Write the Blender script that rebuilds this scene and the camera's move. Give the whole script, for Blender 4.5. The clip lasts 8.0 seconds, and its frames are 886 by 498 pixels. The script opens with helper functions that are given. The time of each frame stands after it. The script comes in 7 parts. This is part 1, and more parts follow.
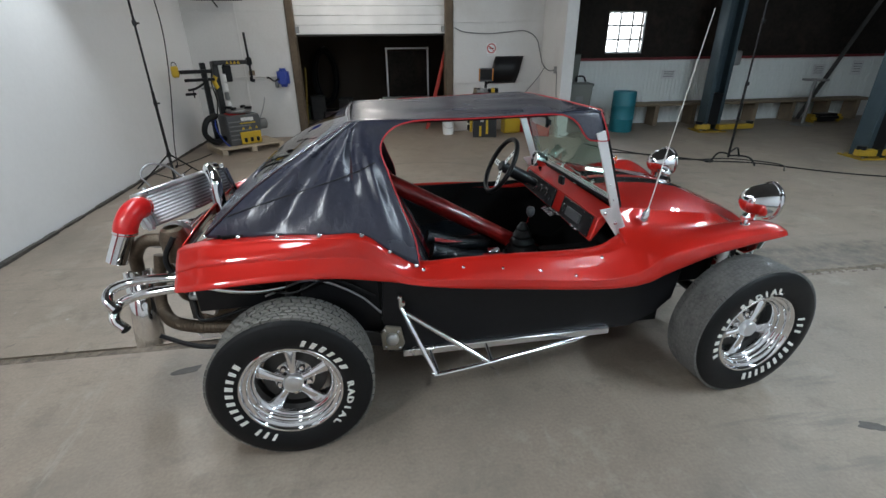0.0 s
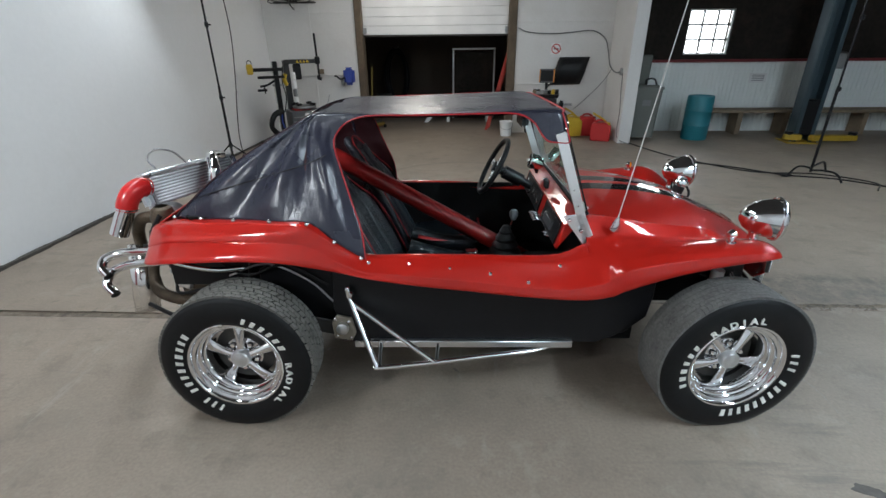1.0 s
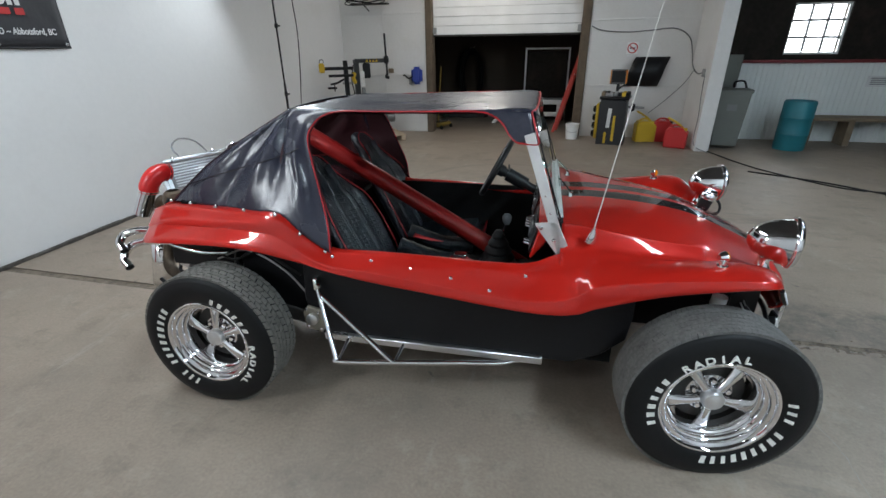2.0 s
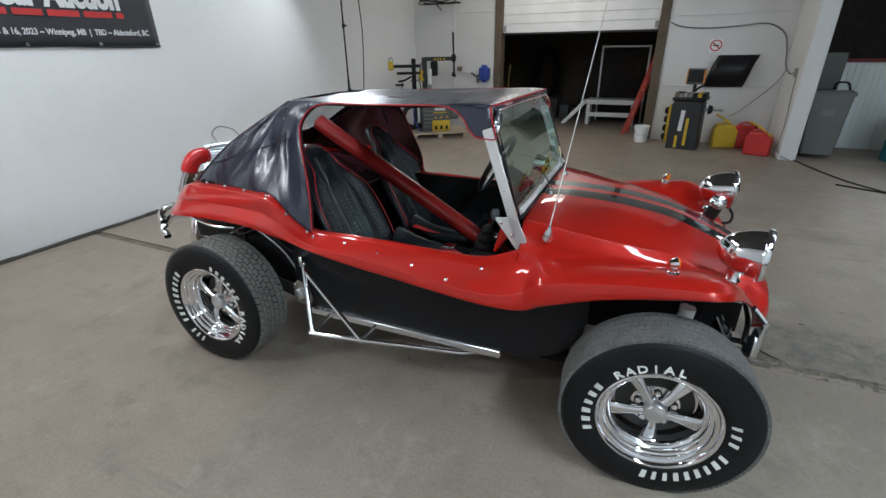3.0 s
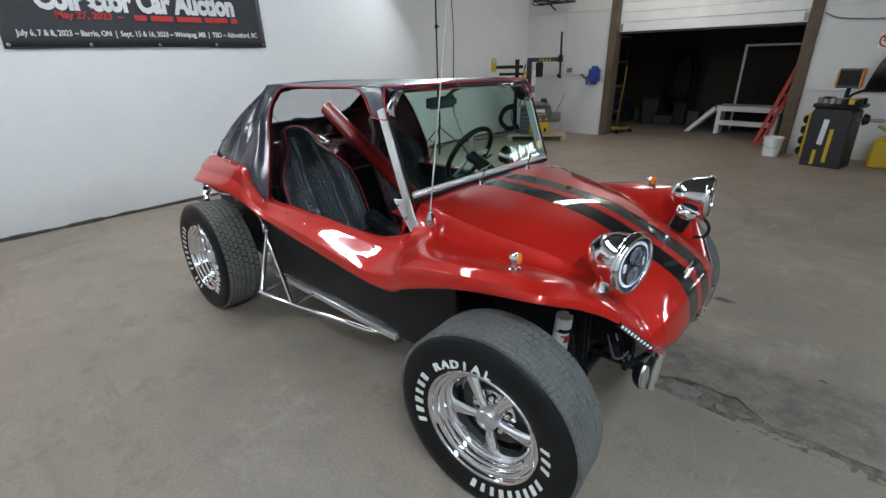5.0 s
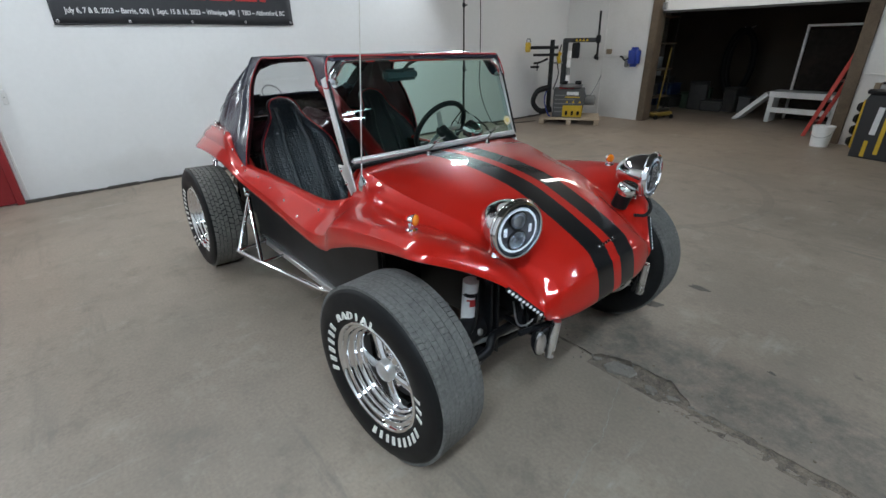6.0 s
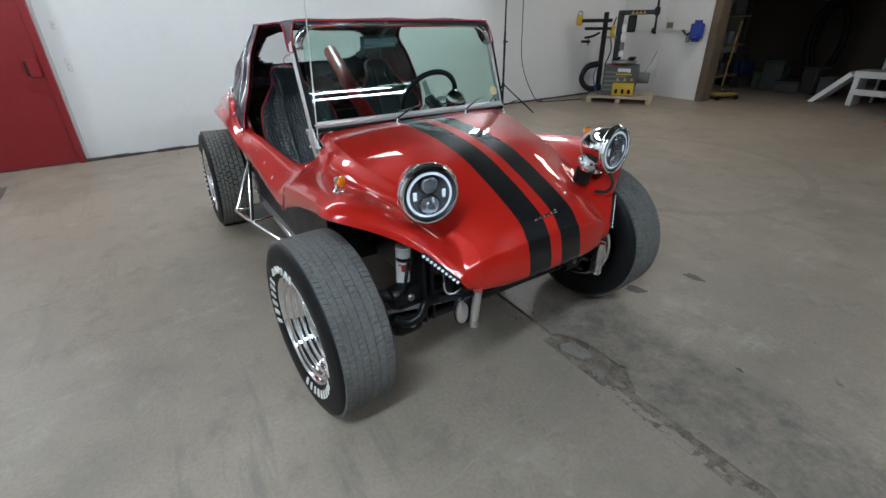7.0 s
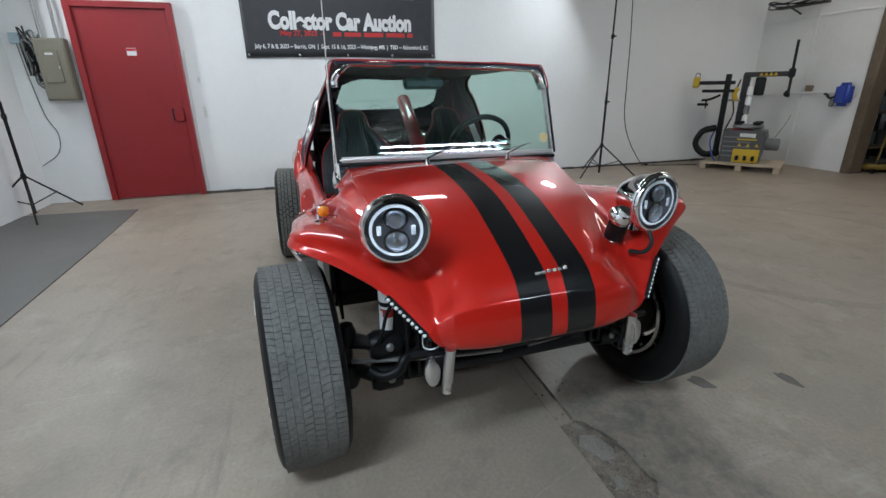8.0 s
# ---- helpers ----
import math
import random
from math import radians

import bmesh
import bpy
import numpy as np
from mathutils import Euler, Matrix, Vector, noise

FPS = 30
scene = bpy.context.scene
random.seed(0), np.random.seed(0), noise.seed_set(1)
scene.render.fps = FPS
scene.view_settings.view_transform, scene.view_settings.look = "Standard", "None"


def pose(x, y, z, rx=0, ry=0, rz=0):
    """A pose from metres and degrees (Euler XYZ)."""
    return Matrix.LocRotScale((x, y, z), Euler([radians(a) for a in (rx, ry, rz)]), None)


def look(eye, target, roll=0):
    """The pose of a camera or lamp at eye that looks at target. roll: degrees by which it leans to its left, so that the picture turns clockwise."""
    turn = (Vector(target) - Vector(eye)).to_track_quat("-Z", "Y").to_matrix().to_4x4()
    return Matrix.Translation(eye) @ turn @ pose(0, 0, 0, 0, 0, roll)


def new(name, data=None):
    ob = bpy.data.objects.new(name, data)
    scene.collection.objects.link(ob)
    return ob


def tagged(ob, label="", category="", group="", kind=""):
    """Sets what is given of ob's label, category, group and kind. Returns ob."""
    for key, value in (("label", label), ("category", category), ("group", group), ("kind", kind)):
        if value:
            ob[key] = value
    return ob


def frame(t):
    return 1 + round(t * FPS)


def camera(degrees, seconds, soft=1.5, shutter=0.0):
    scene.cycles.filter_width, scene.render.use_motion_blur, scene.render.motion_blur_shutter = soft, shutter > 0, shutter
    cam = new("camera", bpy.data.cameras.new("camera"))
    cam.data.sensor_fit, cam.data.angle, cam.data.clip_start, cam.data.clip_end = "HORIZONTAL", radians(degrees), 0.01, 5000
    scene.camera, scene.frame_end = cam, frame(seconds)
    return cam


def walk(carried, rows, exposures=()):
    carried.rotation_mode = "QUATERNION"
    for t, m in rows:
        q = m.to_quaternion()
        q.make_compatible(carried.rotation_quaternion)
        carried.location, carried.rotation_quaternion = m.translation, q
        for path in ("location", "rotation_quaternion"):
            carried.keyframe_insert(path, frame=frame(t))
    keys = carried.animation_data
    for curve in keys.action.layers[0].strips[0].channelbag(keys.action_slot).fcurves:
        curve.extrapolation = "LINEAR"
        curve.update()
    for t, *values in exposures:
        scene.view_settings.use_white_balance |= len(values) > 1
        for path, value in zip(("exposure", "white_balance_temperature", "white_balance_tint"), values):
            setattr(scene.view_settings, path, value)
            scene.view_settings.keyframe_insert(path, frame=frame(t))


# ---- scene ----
cam = camera(88.8, 8.0)
PATH = [
    (0, (0.449, 0.48, 1.557), (0.703, 2.28, 0.724), -0.6),
    (0.5, (0.729, 0.47, 1.54), (0.826, 2.287, 0.712), -0.55),
    (1, (0.993, 0.451, 1.533), (0.907, 2.271, 0.708), -0.6),
    (1.5, (1.214, 0.532, 1.514), (0.946, 2.334, 0.688), -0.55),
    (1.7, (1.312, 0.562, 1.51), (0.973, 2.353, 0.688), -0.75),
    (2.8, (1.876, 0.565, 1.507), (1.182, 2.252, 0.688), -0.7),
    (3, (1.958, 0.638, 1.495), (1.188, 2.293, 0.677), -1.0),
    (3.5, (2.144, 0.743, 1.495), (1.227, 2.321, 0.677), -1.0),
    (4, (2.443, 0.786, 1.486), (1.377, 2.269, 0.671), -1.1),
    (4.5, (2.643, 0.927, 1.451), (1.455, 2.318, 0.642), -1.1),
    (4.7, (2.702, 1.027, 1.42), (1.472, 2.39, 0.627), -1.3),
    (5.8, (3.12, 1.343, 1.355), (1.75, 2.544, 0.53), -1.3),
    (6, (3.202, 1.418, 1.339), (1.794, 2.565, 0.5), -1.2),
    (6.5, (3.326, 1.629, 1.306), (1.852, 2.656, 0.427), -1.3),
    (7, (3.487, 1.762, 1.288), (1.957, 2.672, 0.376), -1.3),
    (7.5, (3.575, 1.931, 1.237), (1.898, 2.699, 0.465), -1.0),
    (8, (3.501, 2.179, 1.169), (1.692, 2.708, 0.499), -0.8),
]
walk(cam, [(t, look(eye, target, roll)) for t, eye, target, roll in PATH])

# ---- light and world ----
world = bpy.data.worlds.new("world")
scene.world = world
world.use_nodes = True
sky = world.node_tree.nodes.new("ShaderNodeTexSky")
sky.sky_type, sky.sun_disc, sky.sun_elevation, sky.sun_rotation = "NISHITA", False, radians(38), radians(20)
world.node_tree.links.new(sky.outputs[0], world.node_tree.nodes["Background"].inputs[0])
world.node_tree.nodes["Background"].inputs[1].default_value = 0.1
LAMP = 0.97
TUBE_GLOW = 6.0
LAMP_W, LAMP_S = 54, 44


def area_lamp(name, m, wide, long, watts, colour=(1, 0.97, 0.93)):
    data = bpy.data.lights.new(name, "AREA")
    data.shape, data.size, data.size_y, data.energy, data.color = "RECTANGLE", wide, long, watts * LAMP, colour
    ob = new(name, data)
    ob.matrix_world = m
    return ob


# ---- materials ----
def nodes_of(name):
    m = bpy.data.materials.new(name)
    m.use_nodes = True
    t = m.node_tree
    return m, t, t.nodes["Principled BSDF"], t.nodes.new


def put(t, a, b):
    t.links.new(a, b)


def mat(name, col, rough=0.5, metal=0.0, var=0.12, scale=3.0, fine=60.0, bump=0.05, depth=0.002, coat=0.0, spec=0.5, rvar=0.12, stain=0.0, stain_col=(0.1, 0.09, 0.08), stain_scale=0.8, per=0.0):
    """A surface with variation at a coarse and a fine scale, fine relief, and stains."""
    m, t, b, add = nodes_of(name)
    co = add("ShaderNodeTexCoord")
    n1, n2 = add("ShaderNodeTexNoise"), add("ShaderNodeTexNoise")
    for n, s in ((n1, scale), (n2, fine)):
        n.inputs["Scale"].default_value, n.inputs["Detail"].default_value = s, 6
        put(t, co.outputs["Object"], n.inputs["Vector"])
    mix = add("ShaderNodeMix")
    mix.data_type, mix.blend_type = "RGBA", "MIX"
    mix.inputs[6].default_value = (*[c * (1 - var) for c in col], 1)
    mix.inputs[7].default_value = (*[min(1, c * (1 + var)) for c in col], 1)
    both = add("ShaderNodeMath")
    both.operation = "MULTIPLY_ADD"
    both.inputs[1].default_value = 0.45
    put(t, n2.outputs[0], both.inputs[0])
    half = add("ShaderNodeMath")
    half.operation = "MULTIPLY"
    half.inputs[1].default_value = 0.55
    put(t, n1.outputs[0], half.inputs[0])
    put(t, half.outputs[0], both.inputs[2])
    wide = add("ShaderNodeMapRange")
    wide.inputs[1].default_value, wide.inputs[2].default_value = 0.3, 0.7
    put(t, both.outputs[0], wide.inputs[0])
    put(t, wide.outputs[0], mix.inputs[0])
    out = mix.outputs[2]
    if stain:
        n3 = add("ShaderNodeTexNoise")
        n3.inputs["Scale"].default_value, n3.inputs["Detail"].default_value, n3.inputs["Roughness"].default_value = stain_scale, 8, 0.65
        put(t, co.outputs["Object"], n3.inputs["Vector"])
        r = add("ShaderNodeMapRange")
        r.inputs[1].default_value, r.inputs[2].default_value, r.inputs[4].default_value = 0.52, 0.75, stain
        put(t, n3.outputs[0], r.inputs[0])
        mx = add("ShaderNodeMix")
        mx.data_type = "RGBA"
        mx.inputs[7].default_value = (*stain_col, 1)
        put(t, r.outputs[0], mx.inputs[0])
        put(t, out, mx.inputs[6])
        out = mx.outputs[2]
    if per:
        info = add("ShaderNodeObjectInfo")
        hsv = add("ShaderNodeHueSaturation")
        rr = add("ShaderNodeMapRange")
        rr.inputs[3].default_value, rr.inputs[4].default_value = 1 - per, 1 + per
        put(t, info.outputs["Random"], rr.inputs[0])
        put(t, rr.outputs[0], hsv.inputs["Value"])
        put(t, out, hsv.inputs["Color"])
        out = hsv.outputs[0]
    put(t, out, b.inputs["Base Color"])
    ro = add("ShaderNodeMapRange")
    ro.inputs[3].default_value, ro.inputs[4].default_value = max(0.02, rough - rvar), min(1, rough + rvar)
    put(t, n1.outputs[0], ro.inputs[0])
    put(t, ro.outputs[0], b.inputs["Roughness"])
    b.inputs["Metallic"].default_value = metal
    b.inputs["Coat Weight"].default_value = coat
    b.inputs["Coat Roughness"].default_value = 0.06
    b.inputs["Specular IOR Level"].default_value = spec
    if bump:
        bp = add("ShaderNodeBump")
        bp.inputs["Strength"].default_value, bp.inputs["Distance"].default_value = bump, depth
        put(t, n2.outputs[0], bp.inputs["Height"])
        put(t, bp.outputs[0], b.inputs["Normal"])
    return m


def band(t, add, value, low, high):
    """1 where low < value < high."""
    a, c, e = add("ShaderNodeMath"), add("ShaderNodeMath"), add("ShaderNodeMath")
    a.operation, c.operation, e.operation = "GREATER_THAN", "LESS_THAN", "MULTIPLY"
    a.inputs[1].default_value, c.inputs[1].default_value = low, high
    put(t, value, a.inputs[0]), put(t, value, c.inputs[0])
    put(t, a.outputs[0], e.inputs[0]), put(t, c.outputs[0], e.inputs[1])
    return e.outputs[0]


def glass(name, col, rough=0.0, ior=1.45):
    m, t, b, add = nodes_of(name)
    b.inputs["Base Color"].default_value = (*col, 1)
    b.inputs["Roughness"].default_value = rough
    b.inputs["Transmission Weight"].default_value = 1
    b.inputs["IOR"].default_value = ior
    return m


def glow(name, col, strength):
    m, t, b, add = nodes_of(name)
    b.inputs["Base Color"].default_value = (*col, 1)
    b.inputs["Emission Color"].default_value = (*col, 1)
    b.inputs["Emission Strength"].default_value = strength
    return m


def paint_red(name, striped):
    """Glossy red lacquer with a fine flake; the hood carries two black stripes."""
    m = mat(name, (0.48, 0.014, 0.008), 0.42, 0.15, 0.14, 2.5, 420, 0.02, 0.001, coat=1.0, spec=0.1, rvar=0.06)
    m.node_tree.nodes["Principled BSDF"].inputs["Coat Roughness"].default_value = 0.035
    t = m.node_tree
    b, add = t.nodes["Principled BSDF"], t.nodes.new
    if striped:
        co, sep = add("ShaderNodeTexCoord"), add("ShaderNodeSeparateXYZ")
        put(t, co.outputs["Object"], sep.inputs[0])
        one = band(t, add, sep.outputs[1], -0.098, 0.001)
        two = band(t, add, sep.outputs[1], 0.052, 0.148)
        front = band(t, add, sep.outputs[0], 1.2, 4)
        s, f = add("ShaderNodeMath"), add("ShaderNodeMath")
        s.operation, f.operation = "ADD", "MULTIPLY"
        put(t, one, s.inputs[0]), put(t, two, s.inputs[1])
        put(t, s.outputs[0], f.inputs[0]), put(t, front, f.inputs[1])
        mx = add("ShaderNodeMix")
        mx.data_type = "RGBA"
        mx.inputs[7].default_value = (0.008, 0.008, 0.009, 1)
        old = b.inputs["Base Color"].links[0].from_socket
        put(t, old, mx.inputs[6]), put(t, f.outputs[0], mx.inputs[0])
        put(t, mx.outputs[2], b.inputs["Base Color"])
    return m


def hide(name):
    """Black reptile-embossed upholstery."""
    m = mat(name, (0.010, 0.015, 0.019), 0.33, var=0.4, bump=0, rvar=0.06)
    t = m.node_tree
    b, add = t.nodes["Principled BSDF"], t.nodes.new
    co, v, bp, mp = add("ShaderNodeTexCoord"), add("ShaderNodeTexVoronoi"), add("ShaderNodeBump"), add("ShaderNodeMapping")
    mp.inputs["Scale"].default_value = (18, 44, 50)
    v.feature = "DISTANCE_TO_EDGE"
    v.inputs["Scale"].default_value = 1.0
    v.inputs["Randomness"].default_value = 0.28
    put(t, co.outputs["Object"], mp.inputs[0]), put(t, mp.outputs[0], v.inputs["Vector"])
    r = add("ShaderNodeMapRange")
    r.inputs[2].default_value = 0.28
    put(t, v.outputs[0], r.inputs[0])
    bp.inputs["Strength"].default_value, bp.inputs["Distance"].default_value = 0.55, 0.004
    put(t, r.outputs[0], bp.inputs["Height"]), put(t, bp.outputs[0], b.inputs["Normal"])
    b.inputs["Coat Weight"].default_value = 0.0
    return m


def vinyl(name):
    """Black soft-top vinyl with creases."""
    m = mat(name, (0.024, 0.026, 0.042), 0.26, var=0.25, bump=0, rvar=0.07, spec=0.65)
    t = m.node_tree
    b, add = t.nodes["Principled BSDF"], t.nodes.new
    co = add("ShaderNodeTexCoord")
    mp, n, w, bp, bq = add("ShaderNodeMapping"), add("ShaderNodeTexNoise"), add("ShaderNodeTexNoise"), add("ShaderNodeBump"), add("ShaderNodeBump")
    mp.inputs["Scale"].default_value = (6, 6, 2.2)
    n.inputs["Scale"].default_value, n.inputs["Detail"].default_value = 1.0, 3
    w.inputs["Scale"].default_value = 700
    put(t, co.outputs["Object"], mp.inputs[0]), put(t, mp.outputs[0], n.inputs["Vector"]), put(t, co.outputs["Object"], w.inputs["Vector"])
    bp.inputs["Strength"].default_value, bp.inputs["Distance"].default_value = 0.4, 0.02
    bq.inputs["Strength"].default_value, bq.inputs["Distance"].default_value = 0.12, 0.001
    # fine creases that run with the pull of the cloth
    fine, fm, bf = add("ShaderNodeTexNoise"), add("ShaderNodeMapping"), add("ShaderNodeBump")
    fm.inputs["Scale"].default_value, fm.inputs["Rotation"].default_value = (30, 38, 9), (0, radians(24), 0)
    fine.inputs["Scale"].default_value, fine.inputs["Detail"].default_value, fine.inputs["Distortion"].default_value = 1.0, 5, 0.6
    bf.inputs["Strength"].default_value, bf.inputs["Distance"].default_value = 0.35, 0.006
    put(t, co.outputs["Object"], fm.inputs[0]), put(t, fm.outputs[0], fine.inputs["Vector"]), put(t, fine.outputs[0], bf.inputs["Height"])
    put(t, n.outputs[0], bp.inputs["Height"]), put(t, w.outputs[0], bq.inputs["Height"])
    put(t, bp.outputs[0], bf.inputs["Normal"]), put(t, bf.outputs[0], bq.inputs["Normal"]), put(t, bq.outputs[0], b.inputs["Normal"])
    return m


def concrete(name):
    """Worn workshop concrete: broad blotches, oil stains, pale scuffs, trowel streaks and one faint tyre ring."""
    m = mat(name, (0.282, 0.228, 0.181), 0.5, var=0.22, scale=0.9, fine=70, bump=0.14, depth=0.002, rvar=0.16, stain=0.8, stain_col=(0.15, 0.128, 0.102), stain_scale=0.55, spec=0.35)
    t = m.node_tree
    b, add = t.nodes["Principled BSDF"], t.nodes.new
    co = add("ShaderNodeTexCoord")

    def noise(scale, detail, rough, stretch=None, turn=0.0):
        n = add("ShaderNodeTexNoise")
        n.inputs["Scale"].default_value, n.inputs["Detail"].default_value, n.inputs["Roughness"].default_value = scale, detail, rough
        if stretch:
            mp = add("ShaderNodeMapping")
            mp.inputs["Scale"].default_value, mp.inputs["Rotation"].default_value = stretch, (0, 0, radians(turn))
            put(t, co.outputs["Object"], mp.inputs[0]), put(t, mp.outputs[0], n.inputs["Vector"])
        else:
            put(t, co.outputs["Object"], n.inputs["Vector"])
        return n.outputs[0]

    def ramp(value, low, high, amount):
        r = add("ShaderNodeMapRange")
        r.inputs[1].default_value, r.inputs[2].default_value, r.inputs[4].default_value = low, high, amount
        put(t, value, r.inputs[0])
        return r.outputs[0]

    def times(one, two):
        g = add("ShaderNodeMath")
        g.operation = "MULTIPLY"
        for i, v in enumerate((one, two)):
            if isinstance(v, float):
                g.inputs[i].default_value = v
            else:
                put(t, v, g.inputs[i])
        return g.outputs[0]

    def over(factor, col):
        mx = add("ShaderNodeMix")
        mx.data_type = "RGBA"
        mx.inputs[7].default_value = (*col, 1)
        put(t, b.inputs["Base Color"].links[0].from_socket, mx.inputs[6]), put(t, factor, mx.inputs[0])
        put(t, mx.outputs[2], b.inputs["Base Color"])

    grain = noise(150, 4, 0.7)
    over(ramp(noise(1.9, 8, 0.7), 0.47, 0.66, 0.5), (0.195, 0.166, 0.134))
    over(ramp(noise(4.5, 8, 0.75), 0.53, 0.66, 0.6), (0.172, 0.146, 0.117))
    over(ramp(noise(2.6, 10, 0.8), 0.54, 0.65, 0.5), (0.36, 0.315, 0.255))
    # drag marks in two directions
    over(times(ramp(noise(1.0, 7, 0.7, (1.2, 9, 1), 35), 0.54, 0.68, 0.6), ramp(noise(0.9, 3, 0.5), 0.45, 0.6, 1.0)), (0.14, 0.128, 0.112))
    over(times(ramp(noise(1.0, 8, 0.75, (10, 1.6, 1), -15), 0.56, 0.70, 0.42), ramp(noise(1.3, 3, 0.5), 0.5, 0.62, 1.0)), (0.46, 0.44, 0.40))
    # grit in the surface
    over(ramp(grain, 0.60, 0.75, 0.5), (0.12, 0.11, 0.095))
    over(ramp(noise(90, 4, 0.7), 0.66, 0.76, 0.5), (0.40, 0.37, 0.33))
    # small pale spatters and dark drips
    for scale, size, col, amount in ((2.3, 0.045, (0.42, 0.40, 0.36), 0.6), (2.6, 0.055, (0.085, 0.075, 0.068), 0.6)):
        v = add("ShaderNodeTexVoronoi")
        v.inputs["Scale"].default_value = scale
        warp = add("ShaderNodeVectorMath")
        warp.operation = "MULTIPLY_ADD"
        n = add("ShaderNodeTexNoise")
        n.inputs["Scale"].default_value, n.inputs["Detail"].default_value = 14, 5
        put(t, co.outputs["Object"], n.inputs["Vector"])
        warp.inputs[1].default_value = (0.12, 0.12, 0)
        put(t, n.outputs["Color"], warp.inputs[0]), put(t, co.outputs["Object"], warp.inputs[2])
        put(t, warp.outputs[0], v.inputs["Vector"])
        r = add("ShaderNodeMapRange")
        r.inputs[1].default_value, r.inputs[2].default_value, r.inputs[3].default_value, r.inputs[4].default_value = size * 0.4, size, amount, 0
        put(t, v.outputs[0], r.inputs[0])
        over(r.outputs[0], col)
    # coarse worn band beside the broken joint
    sep = add("ShaderNodeSeparateXYZ")
    put(t, co.outputs["Object"], sep.inputs[0])
    wob = add("ShaderNodeMath")
    wob.operation, wob.inputs[1].default_value = "MULTIPLY_ADD", 0.35
    put(t, noise(3.0, 6, 0.7), wob.inputs[0]), put(t, sep.outputs[1], wob.inputs[2])
    zone = times(ramp(wob.outputs[0], 3.18, 3.24, 1.0), ramp(wob.outputs[0], 3.66, 3.56, 1.0))
    zone = times(zone, ramp(sep.outputs[0], 2.0, 2.25, 1.0))
    over(times(zone, ramp(noise(9, 8, 0.8), 0.35, 0.62, 0.85)), (0.105, 0.096, 0.083))
    # tyre ring
    far, sub = add("ShaderNodeVectorMath"), add("ShaderNodeVectorMath")
    sub.operation, far.operation = "SUBTRACT", "LENGTH"
    sub.inputs[1].default_value = (1.0, 5.65, 0)
    put(t, co.outputs["Object"], sub.inputs[0]), put(t, sub.outputs[0], far.inputs[0])
    over(times(times(band(t, add, far.outputs["Value"], 1.12, 1.20), noise(3.2, 9, 0.75)), 0.5), (0.12, 0.11, 0.10))
    # relief: hollows, then grain
    big, old = add("ShaderNodeBump"), b.inputs["Normal"].links[0].from_node
    big.inputs["Strength"].default_value, big.inputs["Distance"].default_value = 0.25, 0.008
    put(t, noise(7, 8, 0.7), big.inputs["Height"]), put(t, big.outputs[0], old.inputs["Normal"])
    return m


RED, RED_PLAIN = paint_red("red_lacquer_striped", True), paint_red("red_lacquer", False)
RED_DEEP = mat("deep_red_lacquer", (0.19, 0.007, 0.006), 0.4, var=0.08, scale=3, bump=0.01, coat=0.9, spec=0.15)
CHROME = mat("chrome", (0.82, 0.82, 0.83), 0.07, 1.0, 0.03, 6, 200, 0.0, rvar=0.04)
ALU = mat("dull_aluminium", (0.86, 0.86, 0.85), 0.46, 0.8, 0.1, 9, 260, 0.08, 0.0006)
STEEL = mat("brushed_aluminium", (0.72, 0.73, 0.74), 0.30, 1.0, 0.1, 6, 300, 0.05, 0.0005)
GREY_STEEL = mat("dull_steel", (0.34, 0.34, 0.34), 0.45, 0.9, 0.2, 9, 120, 0.08, 0.001)
RUBBER = mat("tyre_rubber", (0.009, 0.009, 0.0095), 0.5, spec=0.2, var=0.2, scale=12, bump=0.05, depth=0.001)
TREAD = mat("dusty_tread", (0.125, 0.122, 0.114), 0.8, var=0.5, stain=0.7, stain_col=(0.035, 0.035, 0.035), stain_scale=9, scale=9, fine=90, bump=0.15, depth=0.001)
TREAD_DUSTY = mat("pale_dusty_tread", (0.155, 0.148, 0.132), 0.85, var=0.3, stain=0.5, stain_col=(0.08, 0.077, 0.07), stain_scale=8, scale=9, fine=90, bump=0.15, depth=0.001)
WHITE_RUBBER = mat("white_rubber", (0.72, 0.71, 0.66), 0.6, var=0.1, scale=20)
BLACK = mat("black_paint", (0.008, 0.008, 0.009), 0.40, spec=0.25, var=0.2, scale=5, bump=0.06)
CARPET = mat("black_carpet", (0.010, 0.010, 0.010), 0.95, var=0.4, fine=400, bump=0.6, depth=0.003, spec=0.1)
DARK = mat("dark_grime", (0.028, 0.026, 0.024), 0.6, var=0.5, scale=9, bump=0.15, stain=0.4, stain_col=(0.06, 0.05, 0.04), stain_scale=6)
VINYL, HIDE = vinyl("soft_top_vinyl"), hide("reptile_hide")
COVER = mat("glossy_dark_plastic", (0.020, 0.006, 0.008), 0.16, var=0.3, scale=5, bump=0.1, depth=0.004, spec=0.6)
MIRROR_SHELL = mat("blue_grey_plastic", (0.055, 0.085, 0.095), 0.35, bump=0.02)
PIPING = mat("red_piping", (0.42, 0.012, 0.018), 0.5, bump=0)
LINING = mat("maroon_lining", (0.034, 0.004, 0.007), 0.7, bump=0.1)
GLASS = glass("tinted_glass", (0.64, 0.87, 0.79))
CLEAR = glass("clear_vinyl", (0.93, 0.95, 0.95), 0.02)
LENS = glass("lamp_lens", (0.97, 0.98, 1.0))
AMBER = mat("amber_lens", (0.75, 0.20, 0.01), 0.2, bump=0, coat=0.6)
SMOKED = mat("smoked_lens", (0.35, 0.38, 0.43), 0.06, 0.9, bump=0, coat=0.8)
